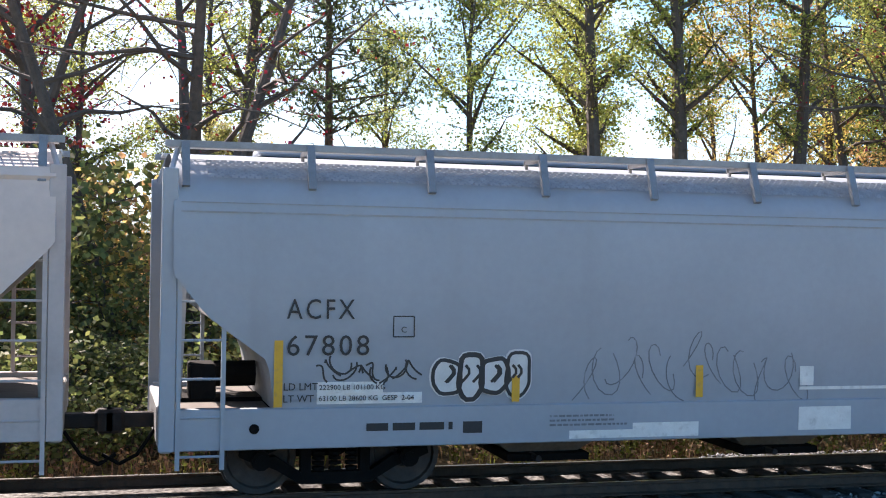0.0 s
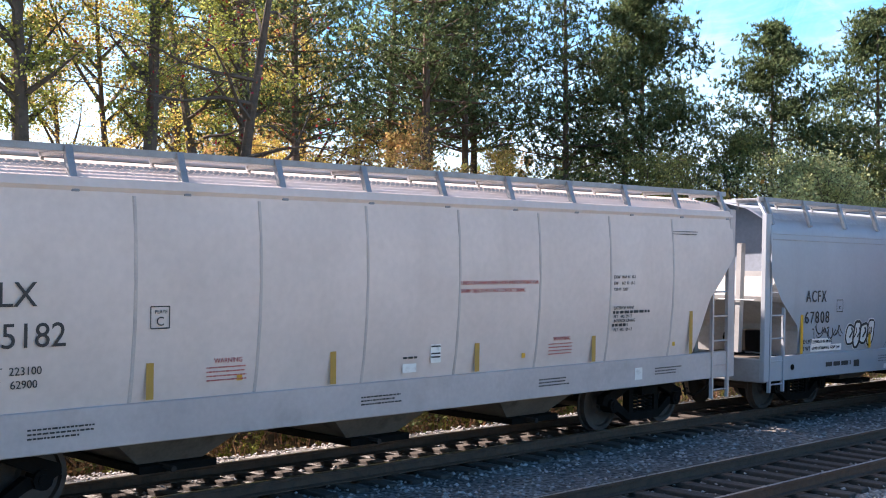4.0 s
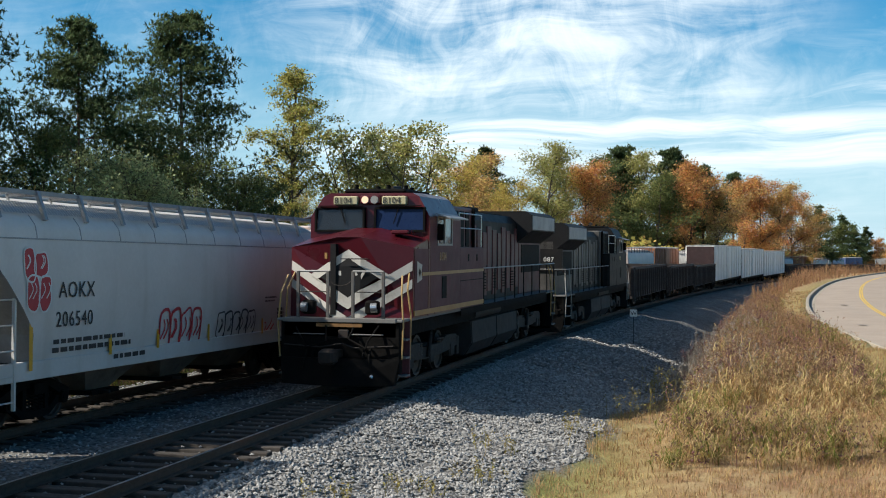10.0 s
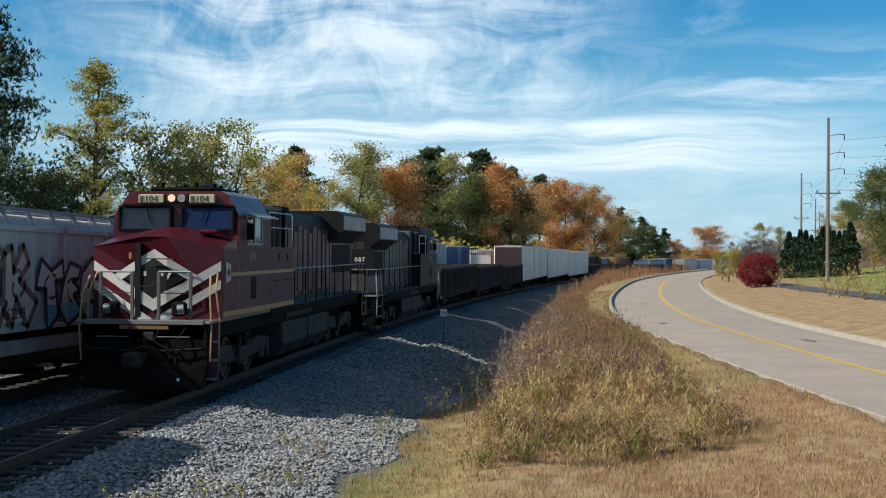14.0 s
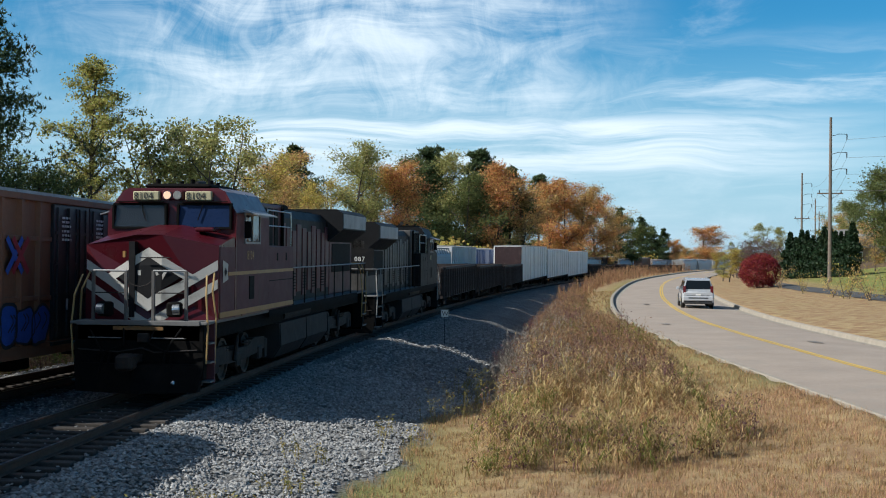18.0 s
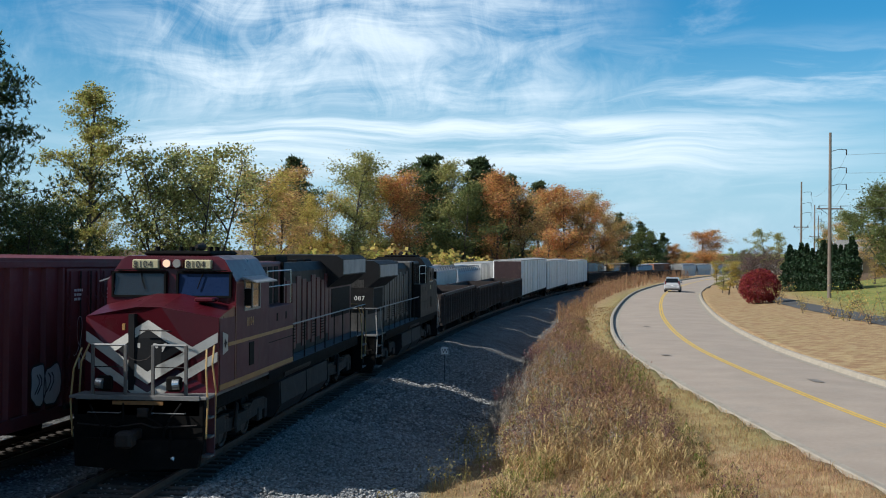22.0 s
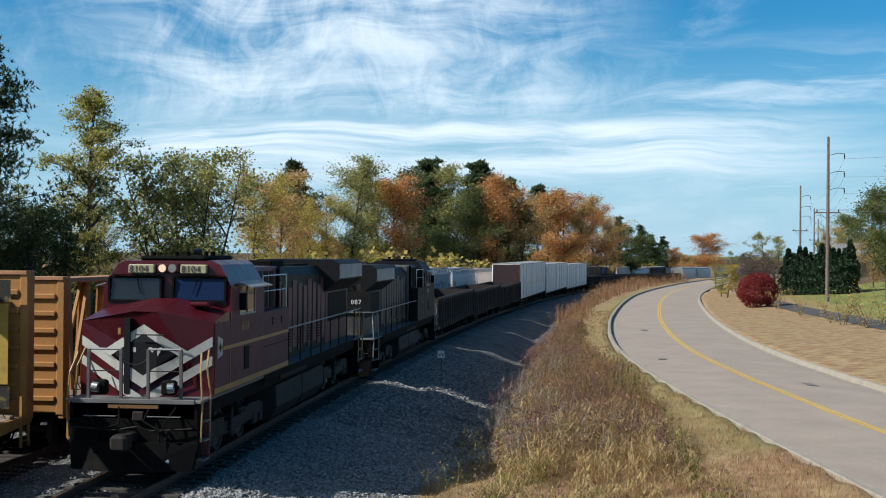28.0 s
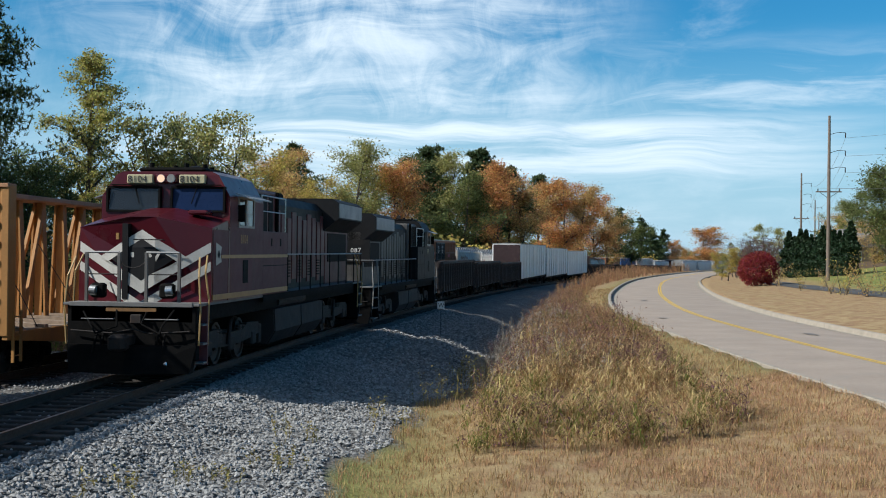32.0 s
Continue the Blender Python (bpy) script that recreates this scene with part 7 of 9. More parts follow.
V_TAN = leaf("tan_weed_leaves", (0.34, 0.205, 0.09), 0.5, 0.4, 0.8)
V_BRUSH = leaf("brown_brush_stems", (0.27, 0.165, 0.09), 0.5, 0.25, 0.85)
V_WEED = leaf("green_weed_leaves", (0.165, 0.175, 0.035), 0.5, 0.4, 0.7)
V_REDGRASS = leaf("reddish_broom_grass", (0.45, 0.275, 0.155), 0.45, 0.3, 0.85)
V_PURPLE = leaf("purple_brown_twigs", (0.17, 0.085, 0.085), 0.4, 0.2, 0.9)
V_OCHREWEED = leaf("yellow_green_weed_stems", (0.27, 0.22, 0.07), 0.4, 0.3, 0.8)
V_RUSTBRUSH = leaf("rust_red_twigs", (0.32, 0.185, 0.10), 0.45, 0.25, 0.9)
V_ASH = leaf("grey_seed_heads", (0.30, 0.26, 0.215), 0.4, 0.3, 0.9)


def add_needle(g, p, s, rng):
    """One thin needle spray, pointing out and up."""
    a, b = rng.uniform(0, 6.283), rng.uniform(-0.7, 1.2)
    k = s * rng.uniform(0.6, 1.2)
    dx, dy, dz = math.cos(a) * math.cos(b) * k, math.sin(a) * math.cos(b) * k, math.sin(b) * k
    wx, wy, wz = -math.sin(a) * k * 0.17, math.cos(a) * k * 0.17, rng.uniform(-0.1, 0.1) * k
    n = len(g.v)
    g.v += [(p.x - wx, p.y - wy, p.z - wz), (p.x + wx, p.y + wy, p.z + wz), (p.x + dx, p.y + dy, p.z + dz)]
    g.f.append((n, n + 1, n + 2))


def add_chip(g, p, s, rng):
    """One leaf seen from far away, of three corners."""
    n = len(g.v)
    for _ in range(3):
        g.v.append((p[0] + rng.uniform(-s, s), p[1] + rng.uniform(-s, s), p[2] + rng.uniform(-s, s) * 0.8))
    g.f.append((n, n + 1, n + 2))


def add_leaf(g, p, s, rng, long=1.0, down=0.0, wide=0.55):
    """One small folded leaf of four corners."""
    a = rng.uniform(0, 6.283)
    b = rng.uniform(-1.0, 1.0)
    u = Vector((math.cos(a) * math.cos(b), math.sin(a) * math.cos(b), math.sin(b) - down)).normalized()
    w = u.cross(Vector((rng.uniform(-1, 1), rng.uniform(-1, 1), rng.uniform(-1, 1)))).normalized()
    k = s * rng.uniform(0.65, 1.25)
    n = len(g.v)
    h = u * (k * long)
    w = w * (k * wide)
    px, py, pz = p
    g.v += [(px, py, pz), (px + h.x * 0.5 + w.x, py + h.y * 0.5 + w.y, pz + h.z * 0.5 + w.z), (px + h.x, py + h.y, pz + h.z), (px + h.x * 0.5 - w.x, py + h.y * 0.5 - w.y, pz + h.z * 0.5 - w.z)]
    g.f.append((n, n + 1, n + 2, n + 3))


def limb(g, p, d, length, r, rng, bend=0.25, n=5, segs=4, lift=0.0):
    """A tapered, slightly crooked branch; returns its points."""
    pts, q, d = [Vector(p)], Vector(p), Vector(d).normalized()
    for i in range(segs):
        d = (d + Vector((rng.uniform(-1, 1), rng.uniform(-1, 1), rng.uniform(-1, 1) + lift)) * bend * 0.5).normalized()
        q = q + d * (length / segs)
        pts.append(q.copy())
    for i in range(segs):
        g.cyl(pts[i], pts[i + 1], r * (1 - 0.85 * i / segs), n, r * (1 - 0.85 * (i + 1) / segs))
    return pts


def broadleaf(label, H, R, material, seed, leaves=6500, size=0.16, low=0.3, trunks=1, open_=0.5, bark=V_BARK, droop=0.0, wood_detail=1.0, clump=1.0, bend=0.3, thick=1.0, chips=False):
    """A tree with trunk, limbs, twigs and a crown of single leaves gathered in clumps with gaps."""
    rng = random.Random(seed)
    t = thing("tree", label, "tree")
    wood, tips = Mesh(), []
    for k in range(trunks):
        a = rng.uniform(0, 6.28)
        start = (0.5 * math.cos(a) * (trunks > 1), 0.5 * math.sin(a) * (trunks > 1), -0.3)
        lean = Vector((0.22 * math.cos(a) * (trunks > 1), 0.22 * math.sin(a) * (trunks > 1), 1))
        r0 = thick * H * 0.014 / (1 if trunks == 1 else 1.5)
        pts = limb(wood, start, lean, H * 0.93, r0, rng, 0.10, 8, 8, 0.4)
        nl = int((20 if trunks == 1 else 11) * wood_detail)
        for i in range(nl):
            f = low + (0.97 - low) * (i + rng.random()) / nl
            s = f * 8
            j = min(int(s), 7)
            p = pts[j].lerp(pts[j + 1], s - j)
            a2 = rng.uniform(0, 6.283)
            reach = R * (0.35 + 0.9 * math.sin(math.pi * min(1, (f - low) / (1 - low) * 0.86 + 0.12))) * rng.uniform(0.6, 1.1)
            d = Vector((math.cos(a2), math.sin(a2), rng.uniform(0.45, 1.3) - droop * 1.6))
            sub = limb(wood, p, d, reach, r0 * (1.05 - f) * 0.75 / thick + 0.015, rng, bend, 5, 4)
            for q in sub[1:]:
                for _ in range(2):
                    a3 = rng.uniform(0, 6.283)
                    tw = limb(wood, q, (math.cos(a3), math.sin(a3), rng.uniform(-0.2, 0.7) - droop), reach * rng.uniform(0.22, 0.5), 0.018, rng, 0.4, 3, 2)
                    tips += tw[1:]
            tips.append(sub[-1])
    part("trunk", wood, bark, t)
    crown = Mesh()
    if leaves:
        keep = [p for p in tips if rng.random() > open_ * 0.35]
        per = max(1, leaves // len(keep))
        for p in keep:
            spread = R * rng.uniform(0.06, 0.13) * clump
            for _ in range(int(per * rng.uniform(0.4, 1.6))):
                (add_chip if chips else add_leaf)(crown, (p.x + rng.gauss(0, spread), p.y + rng.gauss(0, spread), p.z + rng.gauss(0, spread * 0.7)), size, rng)
        part("crown", crown, material, t)
    return t


def pine(label, H, R, seed, bare=0.35, dense=1.0, material=V_PINE, size=0.34, needles=14):
    """A pine: a straight stem, uneven whorls of limbs and dense tufts of needles."""
    rng = random.Random(seed)
    t = thing("pine_tree", label, "tree")
    wood, crown = Mesh(), Mesh()
    pts = limb(wood, (0, 0, -0.3), (0, 0, 1), H, H * 0.013, rng, 0.02, 8, 8, 0.5)
    z = bare
    while z < 0.995:
        s = z * 8
        j = min(int(s), 7)
        p = pts[j].lerp(pts[j + 1], s - j)
        g = (z - bare) / (1 - bare)
        shape = (0.55 + 0.9 * math.sin(math.pi * min(1.0, g * 0.8 + 0.22))) * (1 - 0.62 * g)
        for _ in range(rng.randint(3, 5)):
            a = rng.uniform(0, 6.283)
            reach = max(0.7, R * shape * rng.uniform(0.5, 1.15))
            sub = limb(wood, p, (math.cos(a), math.sin(a), rng.uniform(-0.05, 0.5)), reach, 0.05 * (1.1 - g), rng, 0.22, 4, 4, 0.25)
            for i, q in enumerate(sub[1:]):
                m = int((4 + 3.4 * i) * dense * (0.55 + 0.6 * reach / R))
                for _ in range(m):
                    sp = 0.20 + 0.10 * reach
                    c = Vector((q.x + rng.gauss(0, sp), q.y + rng.gauss(0, sp), q.z + rng.gauss(0, sp * 0.5) + 0.08))
                    for _ in range(needles):
                        add_needle(crown, c, size, rng)
        z += rng.uniform(0.022, 0.042)
    part("trunk", wood, V_PINEBARK, t)
    part("crown", crown, material, t)
    return t


def bush(label, H, R, material, seed, leaves=2500, size=0.13, stems=7):
    rng = random.Random(seed)
    t = thing("shrub", label, "shrub")
    wood, crown, tips = Mesh(), Mesh(), []
    for _ in range(stems):
        a = rng.uniform(0, 6.283)
        sub = limb(wood, (rng.gauss(0, R * 0.12), rng.gauss(0, R * 0.12), -0.1), (math.cos(a) * 0.7, math.sin(a) * 0.7, 1.0), H * rng.uniform(0.7, 1.05), 0.035, rng, 0.35, 4, 4)
        for q in sub[1:]:
            for _ in range(3):
                a2 = rng.uniform(0, 6.283)
                tips += limb(wood, q, (math.cos(a2), math.sin(a2), rng.uniform(-0.1, 0.8)), R * rng.uniform(0.25, 0.6), 0.012, rng, 0.4, 3, 2)[1:]
    per = leaves / len(tips)
    for p in tips:
        for _ in range(int(per * rng.uniform(0.4, 1.6) + rng.random())):
            add_leaf(crown, (p.x + rng.gauss(0, R * 0.14), p.y + rng.gauss(0, R * 0.14), max(0.05, p.z + rng.gauss(0, R * 0.12))), size, rng)
    part("stem", wood, V_BARK, t)
    part("crown", crown, material, t)
    return t


def dome_shrub(label, H, R, material, seed, leaves=15000):
    """A clipped-looking round shrub: many rising stems under a full dome of small leaves."""
    rng = random.Random(seed)
    t = thing("shrub", label, "shrub")
    wood, crown = Mesh(), Mesh()
    for i in range(16):
        a, k = rng.uniform(0, 6.283), rng.uniform(0.1, 0.75)
        limb(wood, (0.3 * math.cos(a) * k, 0.3 * math.sin(a) * k, -0.1), (math.cos(a) * k, math.sin(a) * k, 1.1), H * 0.85, 0.035, rng, 0.2, 4, 4)
    for _ in range(leaves):
        a, q = rng.uniform(0, 6.283), rng.uniform(-0.85, 1.0)
        lump = 1 + 0.10 * noise.noise((2.2 * math.cos(a), 2.2 * math.sin(a), 2.5 * q)) + 0.07 * noise.noise((6 * math.cos(a), 6 * math.sin(a), 6 * q))
        r = rng.uniform(0.45, 1.0) ** 0.4 * lump
        z = H * 0.47 + q * H * 0.52 * r
        w = math.sqrt(max(0.0, 1 - q * q)) * r * R
        add_leaf(crown, (w * math.cos(a), w * math.sin(a), max(0.08, z)), 0.10, rng)
    part("stem", wood, V_BARK, t)
    part("crown", crown, material, t)
    return t


def column_cedar(label, H, R, seed):
    rng = random.Random(seed)
    t = thing("columnar_cedar", label, "tree")
    g = Mesh()
    for _ in range(3200):
        z = rng.uniform(0.1, H)
        r = R * min(1.0, (H - z) / (H * 0.5) + 0.05) * math.sqrt(rng.uniform(0.35, 1.0)) * (0.85 + 0.2 * math.sin(z * 5))
        a = rng.uniform(0, 6.283)
        add_leaf(g, (r * math.cos(a), r * math.sin(a), z), 0.2, rng, 1.3, -0.6)
    part("foliage", g, V_CEDAR, t)
    part("trunk", Mesh().cyl((0, 0, -0.2), (0, 0, H * 0.7), 0.08, 6, 0.03), V_BARK, t)
    return t


def planted(x, y, s=1.0, turn=0.0, sz=None):
    z = ground_z(min(max(x, -300), 700), y) - 0.05
    return pose(x, y, z, 0, 0, turn) @ Matrix.Diagonal((s, s, sz or s, 1))


KINDS = {}


def place(kind, x, y, H, turn=None, wide=1.0):
    """Sets a tree of that kind with its top H above its foot."""
    ob, h0, used = KINDS[kind]
    s = H / h0
    m = planted(x, y, s * wide, turn if turn is not None else (x * 37 + y * 91) % 360, s)
    if not used:
        ob.matrix_basis = m
        KINDS[kind][2] = True
        return ob
    return copy_thing(ob, m @ Matrix.Diagonal([1 / k for k in ob.scale] + [1]))


def define_kinds():
    def k(name, ob, h):
        KINDS[name] = [ob, h, False]
    k("maple", broadleaf("tall broadleaf tree turning yellow-green", 15, 3.6, V_GREEN, 1, 16000, 0.088, 0.30, 1, 0.9), 15)
    k("poplar", broadleaf("slender yellow poplar with airy crown", 16, 2.3, V_POPLAR, 2, 20000, 0.115, 0.2, 1, 0.7, wood_detail=1.5), 16)
    k("golden", broadleaf("golden-leaved tree with airy crown", 14, 3.2, V_YELLOW, 3, 13000, 0.085, 0.25, 1, 0.6), 14)
    k("rust", broadleaf("rust-brown autumn oak with full crown", 14, 4.0, V_RUST, 5, 9000, 0.17, 0.18, 1, 0.2), 14)
    k("green", broadleaf("deep green broadleaf tree beside the track", 13, 3.8, V_DEEP, 6, 18000, 0.12, 0.12, 1, 0.3), 13)
    k("olive", broadleaf("many-stemmed tree with a broad olive crown", 9, 2.3, V_OLIVE, 7, 27000, 0.11, 0.12, 6, 0.2, clump=1.1), 9)
    k("willow", broadleaf("grey-olive willowy tree with fine leaves", 8, 2.2, V_WILLOW, 8, 18000, 0.105, 0.10, 4, 0.1, clump=1.3), 8)
    k("bare", broadleaf("dark bare tree with drooping thin branches", 15, 4.0, V_RED, 9, 900, 0.09, 0.35, 2, 0.9, droop=0.42, bend=0.65, thick=1.7), 15)
    k("redtop", broadleaf("slim tree with scattered red leaves", 14, 2.4, V_RED, 10, 3600, 0.10, 0.3, 1, 0.8), 14)
    k("thin", broadleaf("thin half-bare woodland tree with yellow-green leaves", 16, 2.2, V_GREEN, 11, 9000, 0.085, 0.42, 1, 1.0, thick=1.35), 16)
    k("pine", pine("dark pine tree with dense tufted crown", 17, 5.0, 12, 0.18, 2.8, size=0.25, needles=10), 17)
    k("tallpine", pine("tall pine with high crown over a bare stem", 18, 2.9, 13, 0.42, 1.0, size=0.22, needles=9), 18)
    k("bush", bush("yellow-green undergrowth bush at the wood's edge", 3.2, 1.7, V_GREEN, 14, 2600, 0.11), 3.2)
    k("ybush", bush("yellow undergrowth bush at the wood's edge", 3.0, 1.6, V_YELLOW, 15, 2600, 0.11), 3.0)
    k("dbush", bush("dark green undergrowth bush at the wood's edge", 3.2, 1.8, V_DEEP, 16, 2600, 0.12), 3.2)
    k("obush", bush("orange-brown undergrowth bush at the wood's edge", 2.6, 1.5, V_RUST, 17, 2600, 0.11), 2.6)
    # the same kinds as they stand far off along the line
    k("far_orange", broadleaf("orange autumn maple with rounded crown", 14, 4.4, V_ORANGE, 4, 15000, 0.16, 0.14, 1, 0.1, wood_detail=0.6, clump=1.3, chips=True), 14)
    k("far_rust", broadleaf("rust-brown autumn oak with full crown", 14, 4.2, V_RUST, 24, 15000, 0.16, 0.14, 1, 0.1, wood_detail=0.6, clump=1.3, chips=True), 14)
    k("far_golden", broadleaf("golden-leaved tree with rounded crown", 14, 3.6, V_YELLOW, 25, 12000, 0.14, 0.18, 1, 0.4, wood_detail=0.6, clump=1.3, chips=True), 14)
    k("far_green", broadleaf("green broadleaf tree in the wood's edge", 13, 3.8, V_DEEP, 26, 13000, 0.15, 0.12, 1, 0.2, wood_detail=0.6, clump=1.3, chips=True), 13)
    k("far_olive", broadleaf("olive-green broadleaf tree with light crown", 13, 3.4, V_OLIVE, 27, 11000, 0.14, 0.16, 1, 0.4, wood_detail=0.6, clump=1.3, chips=True), 13)
    k("far_thin", broadleaf("slender half-bare tree with yellow-green leaves", 14, 2.4, V_GREEN, 28, 6000, 0.12, 0.25, 1, 0.6, wood_detail=0.6, chips=True), 14)
    k("sapling", bush("small yard tree with sparse yellow leaves", 3.0, 1.5, V_YELLOW, 39, 420, 0.10, 4), 3.0)
    k("osapling", bush("small yard tree with sparse russet leaves", 2.6, 1.4, V_RUST, 40, 380, 0.10, 4), 2.6)
    k("far_twig", broadleaf("bare brown roadside tree with fine twigs", 6, 1.9, V_PURPLE, 38, 2600, 0.07, 0.08, 5, 0.9, wood_detail=1.3, chips=True), 6)
    k("far_pine", pine("dark pine tree with dense crown", 17, 3.7, 29, 0.22, 1.5, size=0.42, needles=8), 17)
    k("far_tallpine", pine("tall pine with high crown over a bare stem", 18, 2.9, 30, 0.45, 1.4, size=0.42, needles=8), 18)
    k("far_bush", bush("yellow-green scrub beside the line", 3.2, 1.8, V_GREEN, 34, 800, 0.22, 4), 3.2)
    k("far_ybush", bush("yellow scrub beside the line", 3.0, 1.7, V_YELLOW, 35, 800, 0.22, 4), 3.0)
    k("far_dbush", bush("dark green scrub beside the line", 3.2, 1.8, V_DEEP, 36, 800, 0.22, 4), 3.2)
    k("far_obush", bush("orange-brown scrub beside the line", 2.8, 1.6, V_RUST, 37, 800, 0.22, 4), 2.8)


def build_wood():
    rng = random.Random(77)
    # single trees that stand out, along the far side of the line
    for kind, x, y, H in (("redtop", -2.2, 33, 17), ("bare", 0.6, 27.5, 15), ("bare", 1.9, 30, 16), ("maple", 10.2, 33, 13.0), ("tallpine", 7.0, 40, 17),
                          ("thin", 14.4, 34, 17), ("maple", 15.6, 38, 16), ("thin", 17.2, 33.5, 17), ("thin", 18.0, 36, 18), ("thin", 20.6, 33, 17), ("golden", 22.0, 37, 14),
                          ("thin", 25.4, 34.5, 17), ("bare", 23.4, 33, 16), ("tallpine", 27.8, 35, 17), ("tallpine", 35.0, 38, 18), ("tallpine", 33.2, 34, 19), ("tallpine", 37.4, 36, 18), ("golden", 30.0, 37, 13), ("rust", 31.5, 33, 8), ("golden", 35.5, 33, 7.5),
                          ("tallpine", 41.0, 39, 19), ("pine", 45.5, 33.0, 15.5), ("pine", 53.7, 31.5, 14.4), ("pine", 61.0, 29.6, 16.2), ("poplar", 69.7, 27.2, 15.8), ("olive", 73.6, 22.6, 12.6),
                          ("willow", 45.0, 24.4, 8.4), ("green", 37.5, 27.0, 7.5), ("green", 47.5, 29.5, 9.0), ("green", 55.5, 27.0, 9.0), ("tallpine", 41.5, 34.0, 16.5), ("willow", 49.5, 26.0, 7.2), ("green", 58.5, 25.5, 8.0), ("green", 64.5, 26.0, 8.0), ("golden", 77.5, 29.0, 8.0), ("green", 40.5, 28.0, 7.5),
                          ("tallpine", 49.5, 37.0, 16.0), ("green", 52.5, 28.5, 8.0), ("thin", 66.0, 33.0, 10.0), ("thin", 81.0, 30.0, 9.0), ("thin", 75.5, 33.0, 10.0)):
        place(kind, x, y, H)
    # a few behind them
    for kind, x, y, H in (("golden", -8, 44, 14), ("maple", -3, 48, 13), ("thin", 4, 50, 17), ("maple", 12, 52, 14), ("thin", 20, 48, 18), ("golden", 27, 50, 14), ("thin", 31, 47, 18), ("pine", 37, 52, 18),
                          ("rust", 33, 43, 10), ("rust", 39, 44, 10), ("tallpine", 45, 46, 19), ("rust", 47, 42, 9), ("golden", 30, 40, 8), ("tallpine", 36, 45, 20)):
        place(kind, x, y, H)
    # the wood goes on behind
    for i in range(32):
        x, y = -42 + i * 3.5 + rng.uniform(-1, 1), rng.uniform(56, 92)
        place(rng.choice(("far_golden", "far_green", "far_olive", "far_thin", "far_tallpine", "far_rust")), x, y, rng.uniform(5, 9))
    for kind, x, y, H in (("redtop", -7.5, 35, 17), ("golden", -6, 47, 15), ("maple", -1.5, 40, 14), ("thin", 3.5, 37, 17), ("thin", -10, 39, 17), ("thin", -5.0, 43, 18), ("bare", -3.8, 31, 15), ("maple", -12, 44, 15), ("far_green", 1.5, 45, 8), ("far_olive", 5, 46, 8), ("far_green", -12, 46, 9), ("far_green", -9.5, 38, 6), ("far_olive", -6.5, 36, 5.5), ("far_green", -4.0, 41, 6.5), ("dbush", -5.5, 27, 6.0), ("dbush", -3.2, 25.5, 5.6), ("bush", -4.4, 30, 6.2), ("dbush", -7.6, 26, 5.5), ("obush", -6.8, 29, 4.0), ("dbush", -1.2, 24.5, 3.2), ("ybush", -2.2, 29, 4.5), ("dbush", 0.4, 26, 4.2)):
        place(kind, x, y, H)
    # undergrowth wall behind the far track
    for i in range(56):
        x = -12 + i * 1.75 + rng.uniform(-0.6, 0.6)
        y = track_y(x) + SPACING + rng.uniform(8.5, 19.0)
        place(rng.choice(("bush", "ybush", "dbush", "obush", "dbush", "bush")), x, y, rng.uniform(2.2, 4.6), wide=1.1)
    for i in range(20):
        x = -9 + i * 1.7 + rng.uniform(-0.5, 0.5)
        place("dbush", x, track_y(x) + SPACING + rng.uniform(5.5, 7.5), rng.uniform(1.8, 2.8), wide=1.3)
    for i in range(17):
        x = 26 + i * 2.6 + rng.uniform(-0.8, 0.8)
        place(rng.choice(("dbush", "bush", "ybush")), x, rng.uniform(28, 38), rng.uniform(4.0, 6.5), wide=0.9)


def by_sight(px, dist):
    """A spot dist metres out along the bearing px thousandths right of the final view's middle."""
    a = radians(5.57) - math.atan(px)
    return 1.45 + dist * math.cos(a), 0.3 + dist * math.sin(a)


